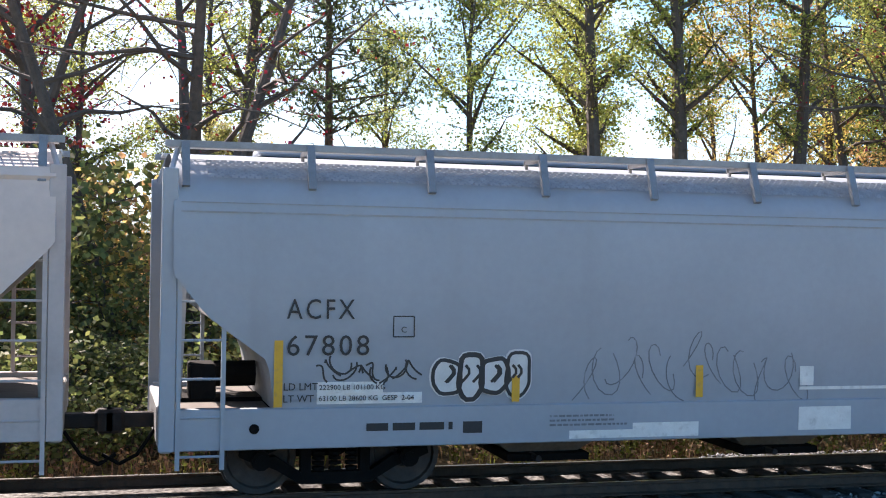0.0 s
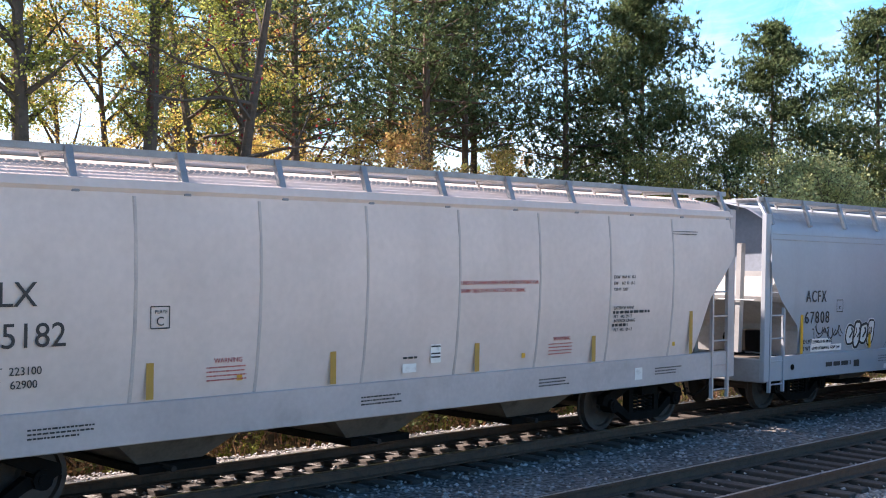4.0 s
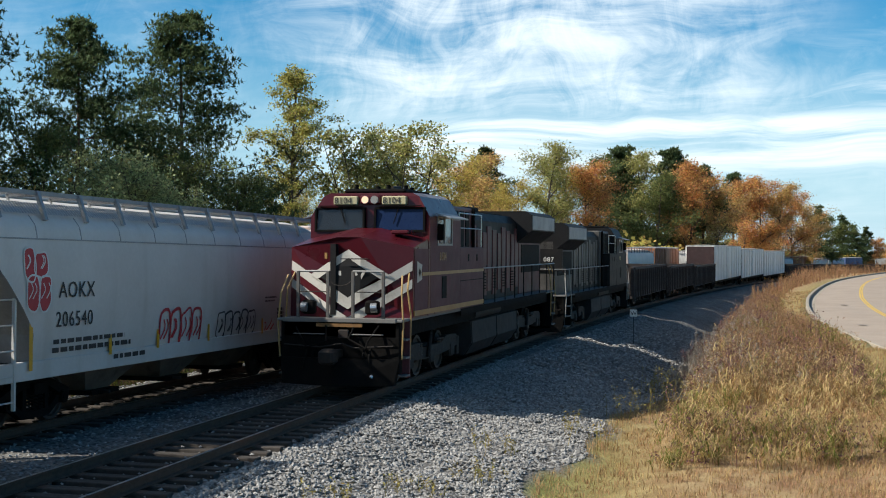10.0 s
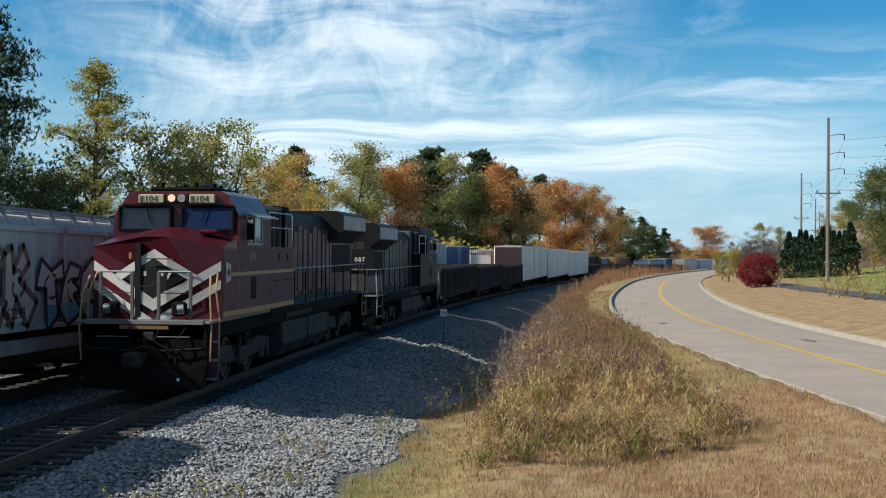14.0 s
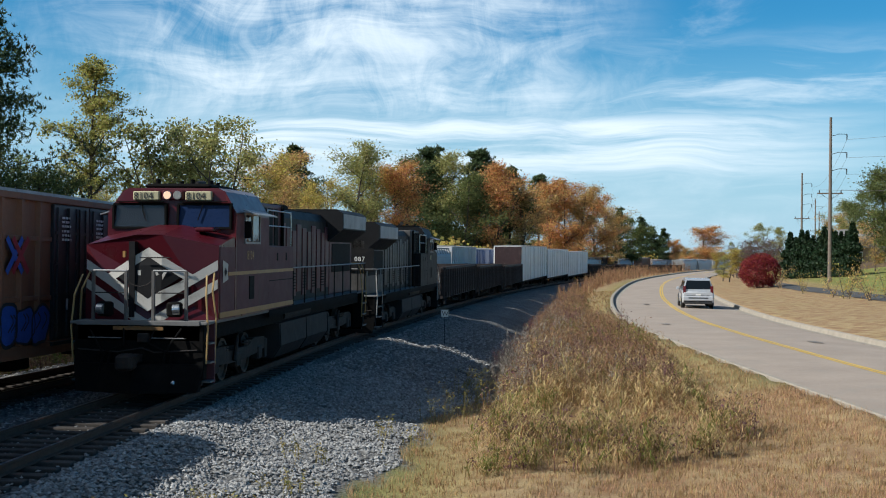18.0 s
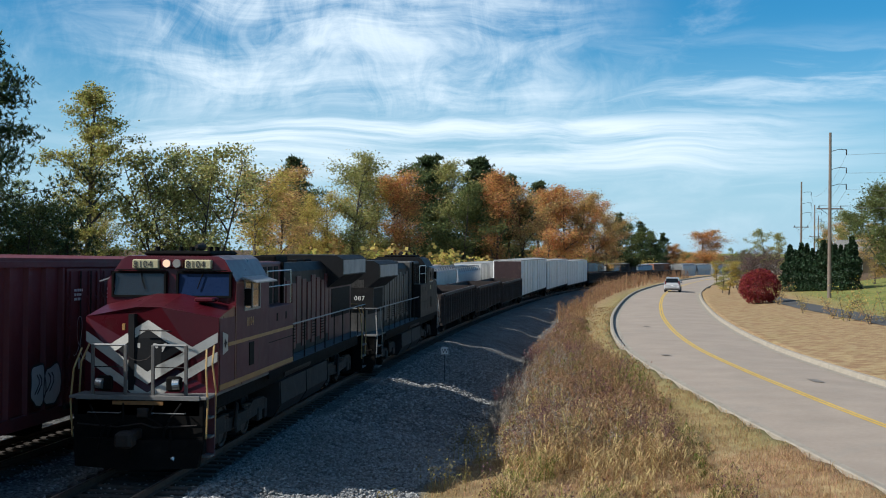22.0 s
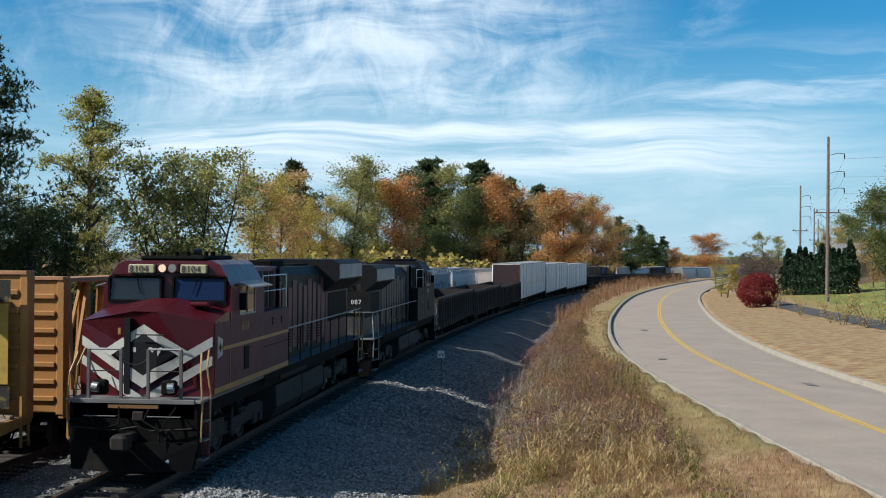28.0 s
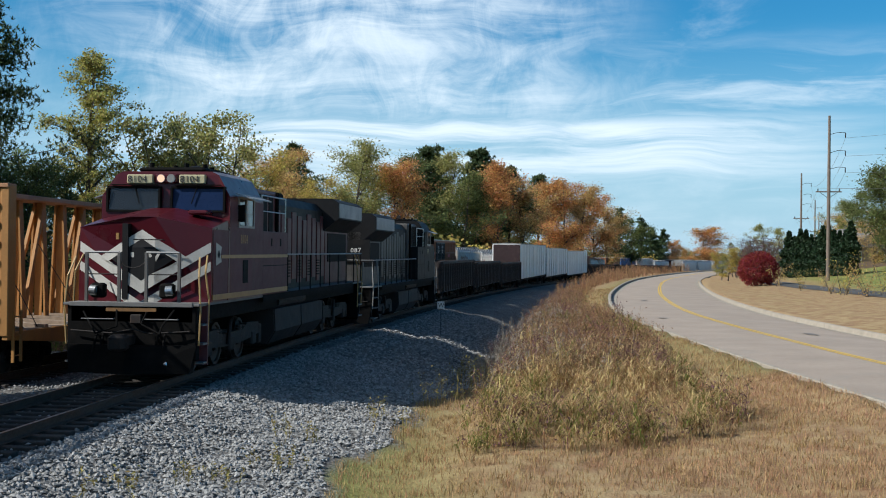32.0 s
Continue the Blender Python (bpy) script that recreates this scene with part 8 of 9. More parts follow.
def build_far_wood():
    rng = random.Random(78)
    skyline = [(-0.150, 11.5, 110, "far_golden"), (-0.141, 13.0, 150, "far_thin"), (-0.130, 12.0, 125, "far_rust"), (-0.118, 15.5, 165, "far_tallpine"), (-0.110, 10.0, 150, "far_golden"), (-0.100, 9.0, 140, "far_golden"),
               (-0.090, 11.0, 150, "far_golden"), (-0.072, 17.0, 170, "far_olive"), (-0.060, 15.5, 175, "far_olive"), (-0.048, 15.0, 180, "far_golden"), (-0.036, 15.0, 180, "far_orange"), (-0.024, 17.5, 200, "far_green"),
               (-0.014, 19.5, 215, "far_tallpine"), (-0.006, 19.0, 215, "far_pine"), (0.004, 19.0, 215, "far_olive"), (0.016, 16.0, 205, "far_green"), (0.026, 20.5, 222, "far_tallpine"), (0.034, 20.0, 222, "far_pine"),
               (0.042, 18.5, 215, "far_orange"), (0.053, 19.0, 228, "far_tallpine"), (0.064, 17.0, 225, "far_rust"), (0.076, 19.5, 258, "far_tallpine"), (0.086, 18.5, 250, "far_orange"), (0.098, 18.0, 250, "far_orange"),
               (0.110, 17.0, 255, "far_rust"), (0.121, 16.5, 265, "far_orange"), (0.131, 15.0, 275, "far_rust"), (0.141, 14.5, 300, "far_pine"), (0.150, 13.0, 300, "far_green"), (0.158, 14.5, 345, "far_pine"),
               (0.166, 12.0, 340, "far_pine"), (0.176, 12.0, 355, "far_pine"), (0.184, 9.0, 350, "far_orange"), (0.192, 8.5, 380, "far_rust"), (0.200, 7.5, 390, "far_green")]
    for px, H, d, kind in skyline:
        x, y = by_sight(px, d)
        place(kind, x, y, H * 1.11 + 0.3, wide=1.02)
    for i in range(84):
        px = rng.uniform(-0.15, 0.2)
        d = 150 + (px + 0.15) * 500 + rng.uniform(-8, 40)
        x, y = by_sight(px, d)
        if y < track_y(x) + SPACING + 9:
            continue
        place(rng.choice(("far_golden", "far_rust", "far_orange", "far_green", "far_olive", "far_olive", "far_rust", "far_green")), x, y, rng.uniform(5.0, 8.0) + 13 * max(0, px + 0.06), wide=1.25)
    for i in range(60):
        x = 82 + i * 4.3 + rng.uniform(-1.5, 1.5)
        y = track_y(x) + SPACING + rng.uniform(6.5, 11)
        place(rng.choice(("far_bush", "far_ybush", "far_dbush", "far_obush", "far_ybush")), x, y, rng.uniform(3.0, 6.5), wide=1.2)


def build_right_side():
    rng = random.Random(79)
    # low woods that close the horizon beyond the bend of the road
    for i in range(46):
        px = 0.186 + 0.0046 * i + rng.uniform(-0.002, 0.002)
        x, y = by_sight(px, rng.uniform(430, 520))
        place(rng.choice(("far_rust", "far_olive", "far_green", "far_golden", "far_olive", "far_green")), x, y, rng.uniform(4.5, 7.5), wide=1.6)
    x, y = by_sight(0.2530, 121)
    c = dome_shrub("dense crimson round shrub on the lawn", 3.3, 1.9, V_RED, 91)
    c.matrix_basis = planted(x, y, 1.0, 0)
    # round orange tree and others where road and line meet the horizon
    for px, d, H, kind in ((0.2095, 380, 15.0, "far_orange"), (0.201, 400, 5.5, "far_rust"), (0.232, 300, 7.5, "far_thin"), (0.243, 240, 6.5, "far_thin"), (0.258, 300, 11.0, "far_olive"), (0.268, 300, 10.0, "far_olive"), (0.2185, 210, 4.0, "far_golden"),
                           (0.222, 420, 8.5, "far_olive")):
        x, y = by_sight(px, d)
        place(kind, x, y, H, wide=1.75 if H > 12 else 1.0)
    for px, d, H, kind in ((0.3225, 88, 3.0, "sapling"), (0.3115, 91, 2.3, "osapling"), (0.341, 84, 2.8, "osapling"), (0.354, 86, 3.0, "sapling"), (0.2875, 100, 2.1, "sapling"), (0.2685, 116, 2.7, "osapling")):
        x, y = by_sight(px, d)
        place(kind, x, y, H, wide=0.62 if H < 2.9 else 0.85)
    for px, d, H, kind in ((0.2285, 150, 4.1, "far_golden"), (0.2235, 156, 3.4, "far_olive"), (0.240, 165, 5.0, "far_twig"), (0.249, 170, 5.4, "far_twig"), (0.258, 168, 5.6, "far_twig"), (0.267, 165, 5.0, "far_twig"), (0.235, 175, 4.6, "far_twig")):
        x, y = by_sight(px, d)
        place(kind, x, y, H, wide=1.5)
    for px, d, H, kind in ((0.395, 150, 9.5, "far_golden"), (0.372, 180, 8.5, "far_olive"), (0.382, 175, 9.0, "far_olive")):
        x, y = by_sight(px, d)
        place(kind, x, y, H)
    cd = column_cedar("dark columnar cedar in a hedge row", 5.2, 0.95, 92)
    first = True
    for i in range(12):
        x, y = by_sight(0.277 + i * 0.0045, 148 - i * 0.8)
        s = rng.uniform(0.8, 1.1)
        m = planted(x, y, s, rng.uniform(0, 360), s * rng.uniform(0.9, 1.1))
        if first:
            cd.matrix_basis, first = m, False
        else:
            copy_thing(cd, m @ Matrix.Diagonal([1 / k for k in cd.scale] + [1]))
    for px, d, H, kind in ((0.3560, 120, 10.5, "far_green"), (0.368, 118, 12.5, "far_green"), (0.338, 175, 10.5, "far_green"), (0.327, 190, 10.0, "far_olive"), (0.318, 200, 9.0, "far_rust"), (0.345, 150, 7.0, "far_rust"), (0.375, 125, 12, "far_green"), (0.392, 120, 12, "far_olive"),
                           (0.308, 230, 8.0, "far_green")):
        x, y = by_sight(px, d)
        place(kind, x, y, H)
    # garden path across the lawn
    dark = base("dark_asphalt_path", (0.07, 0.068, 0.066), 0.9, 0, 0.2, 1.5, (0.1, 0.09, 0.08), 0.5, 0.3, 60)
    rows = []
    for i in range(40):
        x = 62 + i * 2.2
        y = -19.6 - 0.0012 * (x - 100) ** 2 + 0.5 * math.sin(x * 0.05)
        rows.append([(x, y - 1.1, ground_z(x, y - 1.1) + 0.03), (x, y + 1.1, ground_z(x, y + 1.1) + 0.03)])
    tagged(part("footpath", Mesh().strip(rows), dark), "dark asphalt path across the lawn", "path", kind="structure")
    # low house behind the hedge
    x, y = by_sight(0.333, 172)
    hz = ground_z(x, y)
    ho = thing("house", "low house with grey shingle roof behind the hedge", "house", pose(x, y, hz, 0, 0, 12))
    part("wall", Mesh().box(-6, 6, -4, 4, -0.5, 2.8), base("tan_brick_wall", (0.30, 0.20, 0.15), 0.9, 0, 0.15, 2), ho)
    part("roof", Mesh().prism([(-4.6, 2.7), (4.6, 2.7), (0, 5.2)], 0, -6.5, 6.5), base("grey_shingle_roof", (0.16, 0.155, 0.15), 0.9, 0, 0.15, 2, None, 0, 0.4, 20), ho)
    for k in (-3, 0, 3):
        w = part("window", Mesh().box(-6.06, -5.98, k - 0.5, k + 0.5, 1.0, 2.2), M_WHITEPAINT, ho)
        part("pane", Mesh().box(-6.08, -6.06, k - 0.42, k + 0.42, 1.08, 2.12), M_GLASS, w)


def utility_pole(d, px, H, arms, lean=0.0):
    x, y = by_sight(px, d)
    p = thing("utility_pole", "weathered wooden utility pole with insulator arms", "utility pole", pose(x, y, ground_z(x, y), 0, lean, 0), "roadside utility poles")
    wood = base("silvered_pole_wood", (0.17, 0.135, 0.11), 0.9, 0, 0.2, 3, (0.08, 0.065, 0.055), 0.5, 0.4, 40)
    part("post", Mesh().cyl((0, 0, -0.3), (0, 0, H), 0.20, 10, 0.12), wood, p)
    for k, z in enumerate(arms):
        s = -1
        part("insulator_arm", Mesh().tube([(0, 0, z - 0.25), (0, s * 0.8, z - 0.02), (0, s * 1.5, z - 0.05)], 0.03), M_STEEL, p)
        part("insulator", Mesh().cyl((0, s * 1.5, z - 0.05), (0, s * 1.5, z - 0.55), 0.05, 8), M_STEEL, p)
    part("crossarm", Mesh().box(-0.06, 0.06, -1.2, 1.2, H * 0.535, H * 0.535 + 0.12), wood, p)
    for s in (-1, 1):
        part("arm_brace", Mesh().cyl((0.07, s * 0.8, H * 0.535), (0.07, 0, H * 0.535 - 0.6), 0.02, 5), M_STEEL, p)
        part("pin_insulator", Mesh().cyl((0, s * 1.0, H * 0.535 + 0.12), (0, s * 1.0, H * 0.535 + 0.35), 0.05, 6), M_STEEL, p)
    return p


def build_poles():
    spots = [(124, 0.3085, 15.6), (205, 0.2858, 15.4), (295, 0.2965, 15.5), (360, 0.2995, 15.2), (430, 0.3040, 15.0)]
    ends = []
    for d, px, H in spots:
        p = utility_pole(d, px, H, (H * 0.90, H * 0.79, H * 0.69))
        t = p.matrix_basis.translation
        ends.append([Vector((t.x, t.y - 1.5, t.z + H * f - 0.55)) for f in (0.90, 0.79, 0.69)] + [Vector((t.x, t.y - 1.0, t.z + H * 0.56)), Vector((t.x, t.y + 1.0, t.z + H * 0.56))])
    before = [e + Vector((-110, -22, -1.0)) for e in ends[0]]
    cable = base("aluminium_cable", (0.20, 0.20, 0.20), 0.5, 0.5, 0.1, 3)
    w = thing("overhead_wires", "thin overhead wires sagging between utility poles", "wire")
    for a, b in zip([before] + ends, ends):
        for p, q in zip(a, b):
            pts = [p.lerp(q, i / 10) - Vector((0, 0, 1.4 * 4 * (i / 10) * (1 - i / 10))) for i in range(11)]
            part("wire", Mesh().tube(pts, 0.012, 4), cable, w)


def grass_field(name, count, spot, material, label, h, w, seed, leafy=0, lean=0.35, blades=3):
    """Blades or weed stems over a stretch of ground, one uncountable mass."""
    rng = random.Random(seed)
    g = Mesh()
    made = 0
    while made < count:
        s = spot(rng)
        made += 1
        if s is None:
            continue
        x, y, k = s
        z = ground_z(x, y) - 0.02
        for _ in range(blades):
            a, b = rng.uniform(0, 6.283), rng.uniform(0.0, lean)
            hh, ww = h * k * rng.uniform(0.5, 1.15), w * rng.uniform(0.7, 1.4)
            dx, dy = math.cos(a) * b * hh, math.sin(a) * b * hh
            ox, oy = rng.gauss(0, 0.06), rng.gauss(0, 0.06)
            c, s2 = math.cos(a + 1.3) * ww / 2, math.sin(a + 1.3) * ww / 2
            n = len(g.v)
            g.v += [(x + ox - c, y + oy - s2, z), (x + ox + c, y + oy + s2, z), (x + ox + dx * 0.5 + c * 0.8, y + oy + dy * 0.5 + s2 * 0.8, z + hh * 0.6), (x + ox + dx * 0.5 - c * 0.8, y + oy + dy * 0.5 - s2 * 0.8, z + hh * 0.6),
                    (x + ox + dx * 1.2, y + oy + dy * 1.2, z + hh)]
            g.f += [(n, n + 1, n + 2, n + 3), (n + 3, n + 2, n + 4)]
            for _ in range(leafy):
                f = rng.uniform(0.25, 1.0)
                add_leaf(g, (x + ox + dx * f + rng.gauss(0, 0.05), y + oy + dy * f + rng.gauss(0, 0.05), z + hh * f), 0.05, rng, 1.5)
    return tagged(part(name, g, material), label, "vegetation", kind="stuff")


def reed_field(name, count, spot, material, label, h, w, seed, leaves=5, long=0.45):
    """Upright weeds with long narrow leaves that arch over and hang."""
    rng = random.Random(seed)
    g = Mesh()
    for _ in range(count):
        s = spot(rng)
        if s is None:
            continue
        x, y, k = s
        z = ground_z(x, y) - 0.02
        a, b = rng.uniform(0, 6.283), rng.uniform(0, 0.3)
        hh = h * k * rng.uniform(0.55, 1.15)
        dx, dy = math.cos(a) * b * hh, math.sin(a) * b * hh
        c, d = -math.sin(a) * w * 0.4, math.cos(a) * w * 0.4
        g.add([(x - c, y - d, z), (x + c, y + d, z), (x + dx, y + dy, z + hh)], [(0, 1, 2)])
        for _ in range(leaves):
            f = rng.uniform(0.2, 0.95)
            p = Vector((x + dx * f, y + dy * f, z + hh * f))
            a2 = rng.uniform(0, 6.283)
            u = Vector((math.cos(a2), math.sin(a2), rng.uniform(0.4, 1.5))).normalized()
            l = long * rng.uniform(0.5, 1.3) * (0.6 + 0.4 * k)
            side = Vector((-math.sin(a2), math.cos(a2), 0)) * w * rng.uniform(0.35, 0.75)
            q = p + u * l * 0.5
            r = q + Vector((u.x, u.y, u.z - rng.uniform(0.5, 1.4))).normalized() * l * 0.5
            g.add([p - side * 0.6, p + side * 0.6, q + side, q - side, r], [(0, 1, 2, 3), (3, 2, 4)])
    return tagged(part(name, g, material), label, "vegetation", kind="stuff")


def twig_field(name, count, spot, material, label, h, w, seed, twigs=12, tufts=0):
    """Leafless brush: thin stems with fine rising side twigs, and small seed tufts."""
    rng = random.Random(seed)
    g = Mesh()
    for _ in range(count):
        s = spot(rng)
        if s is None:
            continue
        x, y, k = s
        z = ground_z(x, y) - 0.02
        a, b = rng.uniform(0, 6.283), rng.uniform(0, 0.35)
        hh = h * k * rng.uniform(0.6, 1.15)
        dx, dy = math.cos(a) * b * hh, math.sin(a) * b * hh
        c, d = -math.sin(a) * w, math.cos(a) * w
        g.add([(x - c, y - d, z), (x + c, y + d, z), (x + dx, y + dy, z + hh)], [(0, 1, 2)])
        for _ in range(twigs):
            f = rng.uniform(0.25, 0.97)
            px_, py_, pz_ = x + dx * f, y + dy * f, z + hh * f
            a2 = rng.uniform(0, 6.283)
            l = hh * rng.uniform(0.12, 0.34) * (1.15 - 0.6 * f)
            ex, ey, ez = px_ + math.cos(a2) * l * 0.75, py_ + math.sin(a2) * l * 0.75, pz_ + l * rng.uniform(0.3, 1.1)
            c2, d2 = -math.sin(a2) * w * 0.6, math.cos(a2) * w * 0.6
            g.add([(px_ - c2, py_ - d2, pz_), (px_ + c2, py_ + d2, pz_), (ex, ey, ez)], [(0, 1, 2)])
            for _ in range(tufts):
                add_leaf(g, (ex + rng.gauss(0, 0.02), ey + rng.gauss(0, 0.02), ez - rng.uniform(0, 0.4) * l), 0.05, rng, 1.4, 0.0, 0.3)
    return tagged(part(name, g, material), label, "vegetation", kind="stuff")


def thicket_edges(x):
    """The two sides of the weedy bank between ditch and road."""
    ty, ry = track_y(x), road_y(x)
    left = ty - mixv(7.7, 6.9, (x - 29) / 12)
    if x < 50:
        right = mixv(-3.3, -3.1, (x - 34) / 14)
    else:
        right = max(mixv(-3.1, -0.9, (x - 50) / 25), ry + 4.6) if x < 75 else max(left - mixv(2.6, 2.2, (x - 75) / 40), ry + 4.5)
    return left, right


def build_thicket():
    def inside(lo, hi, skew=1.0, patch=None, cut_=-2.0):
        def f(rng):
            x = lo + (hi - lo) * rng.random() ** 1.5
            l, r = thicket_edges(x)
            if l - r < 0.3:
                return None
            t = rng.random() ** skew
            r -= 0.9 * noise.noise((x * 0.5, 3.0, 8.0))
            y = r + (l - r) * t
            if x < 31.5 + 2.2 * noise.noise((y * 0.8, 1.5, 2.5)) and noise.noise((x * 0.8, y * 0.8, 12.0)) < 0.12:
                return None
            if patch is not None and noise.noise((x * 0.35, y * 0.35, patch)) < cut_:
                return None
            low = mixv(1.0, 0.42, (x - 62) / 50)
            k = mixv(0.3, 1.0, (x - 27.5) / 6.0) * mixv(0.55, 1.0, min(t, 1 - t) * 4) * (0.75 + 0.5 * noise.noise((x * 0.45, y * 0.45, 1.0))) * low
            if rng.random() > 0.25 + 5.0 * min(t, 1 - t):
                return None
            return x, y, max(0.2, k)
        return f
    def mounds(centres, seed):
        pick = random.Random(seed)
        spots = [(x + pick.gauss(0, 0.4), thicket_edges(x)[1] + (thicket_edges(x)[0] - thicket_edges(x)[1]) * f, r, k) for x, f, r, k in centres]

        def f(rng):
            x, y, r, k = rng.choice(spots)
            a, q = rng.uniform(0, 6.283), math.sqrt(rng.random())
            return x + r * q * math.cos(a), y + r * q * math.sin(a), k * (1 - 0.45 * q * q)
        return f
    pick = random.Random(9)
    rust_at = [(46 + 52 * pick.random() ** 1.3, pick.uniform(0.3, 0.95), pick.uniform(0.6, 1.3), pick.uniform(0.7, 1.1)) for _ in range(26)] + [(39.0, 0.30, 1.1, 1.15), (41.5, 0.22, 0.9, 1.1), (43.5, 0.45, 1.3, 1.05), (36.5, 0.5, 1.1, 0.9)]
    plum_at = [(46 + 48 * pick.random() ** 1.2, pick.uniform(0.4, 1.0), pick.uniform(0.6, 1.2), pick.uniform(0.7, 1.0)) for _ in range(18)] + [(40.0, 0.66, 1.2, 0.95), (37.0, 0.3, 0.9, 0.85)]
    grey_at = [(44.0, 0.92, 0.9, 1.15), (46.5, 0.95, 0.9, 1.1), (49.0, 0.93, 1.0, 1.0), (41.5, 0.97, 0.7, 0.9), (58.0, 0.95, 0.9, 0.9)]
    twig_field("rust_brush", 2200, mounds(rust_at, 1), V_RUSTBRUSH, "mounds of rust-brown leafless brush on the bank", 1.22, 0.010, 231, 18, 1)
    twig_field("plum_brush", 1300, mounds(plum_at, 2), V_PURPLE, "mounds of plum-brown fine twiggy brush", 1.2, 0.010, 232, 18, 1)
    twig_field("grey_brush", 380, mounds(grey_at, 3), V_ASH, "pale grey leafless brush at the ditch's edge", 1.4, 0.011, 233, 20, 0)

    def verge(rng):
        x = rng.uniform(112, 275)
        y = mixv(track_y(x) - 6.5, road_y(x) + 6.5, rng.random()) if x > 150 else road_y(x) + 6.5 + rng.uniform(0, 3)
        return x, y, max(0.25, 0.7 + 0.9 * noise.noise((x * 0.09, y * 0.15, 21.0)))
    twig_field("verge_brush", 1500, verge, V_RUSTBRUSH, "tan and rust brush between the road and the line", 2.1, 0.035, 234, 14, 1)
    # the ragged near end of the thicket
    clumps = [(pick.uniform(23.0, 28.5), pick.uniform(0, 1), pick.uniform(0.25, 0.6), pick.uniform(0.5, 1.0)) for _ in range(34)]

    def near_end(rng):
        x, f, r, k = rng.choice(clumps)
        y = mixv(1.6, mixv(-0.7, -3.2, (x - 23) / 4), f)
        return x + rng.gauss(0, r * 0.6), y + rng.gauss(0, r * 0.6), k * mixv(0.55, 1.0, (x - 22.5) / 5)
    reed_field("straw_weeds", 330, near_end, V_STRAW, "pale arching weeds at the near end of the thicket", 1.05, 0.012, 241, 8, 0.5)
    reed_field("green_weeds", 260, near_end, V_WEED, "green weeds at the near end of the thicket", 0.95, 0.014, 242, 9, 0.45)
    reed_field("dry_weeds", 260, near_end, V_TAN, "dry tan weeds at the near end of the thicket", 1.0, 0.010, 243, 9, 0.4)
    twig_field("brown_brush", 160, near_end, V_PURPLE, "sparse plum-brown twigs among the near weeds", 1.0, 0.007, 244, 14, 1)
    reed_field("dry_weeds", 3600, inside(27.5, 120), V_TAN, "thicket of dry tan reedy weeds on the bank", 1.15, 0.013, 201, 10, 0.36)
    reed_field("straw_weeds", 1500, inside(27.5, 42), V_STRAW, "pale straw-coloured arching weeds on the bank", 1.15, 0.018, 221, 8, 0.5)
    reed_field("green_weeds", 4200, inside(28, 95, 1.2, 3.0, 0.04), V_WEED, "green and yellow weeds among the dry brush", 1.0, 0.02, 203, 9, 0.45)
    twig_field("brown_brush", 2300, inside(33, 150, 0.8), V_BRUSH, "reddish-brown leafless brush on the bank", 1.5, 0.011, 202, 13, 1)
    twig_field("purple_brush", 800, inside(33, 80, 0.6, 5.0, 0.08), V_PURPLE, "purple-brown fine twiggy brush in clumps", 1.6, 0.010, 222, 18, 1)
    twig_field("grey_seed_weeds", 700, inside(34, 80, 0.3), V_ASH, "pale grey seed heads along the ditch", 1.3, 0.012, 204, 12, 2)

    def strip(lo, hi):
        def f(rng):
            x = lo + (hi - lo) * rng.random()
            y = rng.uniform(-9.0, 4.6)
            if y < road_y(x) + 4.4 or track_y(x) - y < mixv(5.7, 7.0, (x - 28) / 12) + 0.6 * noise.noise((x * 0.3, y * 0.3, 9)):
                return None
            return x, y, 0.6 + 0.6 * noise.noise((x * 0.6, y * 0.6, 4.0)) + 0.3
        return f
    grass_field("dry_grass", 22000, strip(13, 48), V_DRY, "short dry straw-coloured grass by the track", 0.15, 0.009, 205, lean=0.9, blades=5)
    grass_field("dry_grass", 9000, strip(48, 120), V_DRY, "short dry straw-coloured grass on the verge", 0.16, 0.03, 206, lean=0.9, blades=3)

    def red(rng):
        x, y = rng.uniform(14, 34), rng.uniform(-8, 1.5)
        if y < road_y(x) + 4.4 or noise.noise((x * 0.22, y * 0.22, 7.0)) < -0.02 + 0.04 * (y + 3):
            return None
        return x, y, 0.8 + 0.5 * noise.noise((x * 0.5, y * 0.5, 4.0))
    grass_field("broom_grass", 7500, red, V_REDGRASS, "reddish broom grass in the foreground", 0.20, 0.006, 207, lean=1.1, blades=6)

    def tufts(rng):
        k = rng.choice(((27.6, 4.0, 0.5), (30.5, 2.9, 0.9), (24.0, 5.0, 0.5), (21.0, 4.6, 0.4), (33.0, 2.2, 0.9), (36, 2.9, 1.0), (26.0, 3.2, 0.7), (19.5, 5.3, 0.35), (17.8, 6.0, 0.3)))
        return k[0] + rng.gauss(0, 0.28), k[1] + rng.gauss(0, 0.28), k[2]
    twig_field("gravel_weeds", 110, tufts, V_OCHREWEED, "tufts of yellow-green weeds rooted in the gravel", 0.95, 0.008, 208, 9, 1)

    def woodside(rng):
        x = rng.uniform(-10, 75)
        return x, track_y(x) + SPACING + rng.uniform(4.6, 9.5), 0.6 + 0.5 * rng.random()
    grass_field("lineside_weeds", 2600, woodside, V_BRUSH, "brown and rusty weeds beside the far track", 0.55, 0.02, 209, leafy=5, lean=0.6)
    grass_field("lineside_weeds", 1500, woodside, V_WEED, "green weeds beside the far track", 0.45, 0.025, 210, leafy=5, lean=0.6)

    def lawn(rng):
        x = rng.uniform(45, 130)
        return x, road_y(x) - 4.4 - rng.uniform(0, 1) ** 0.7 * 14, 0.7
    grass_field("lawn_grass", 9000, lawn, V_DRY, "short dry lawn grass beyond the road", 0.05, 0.025, 211, lean=0.9)


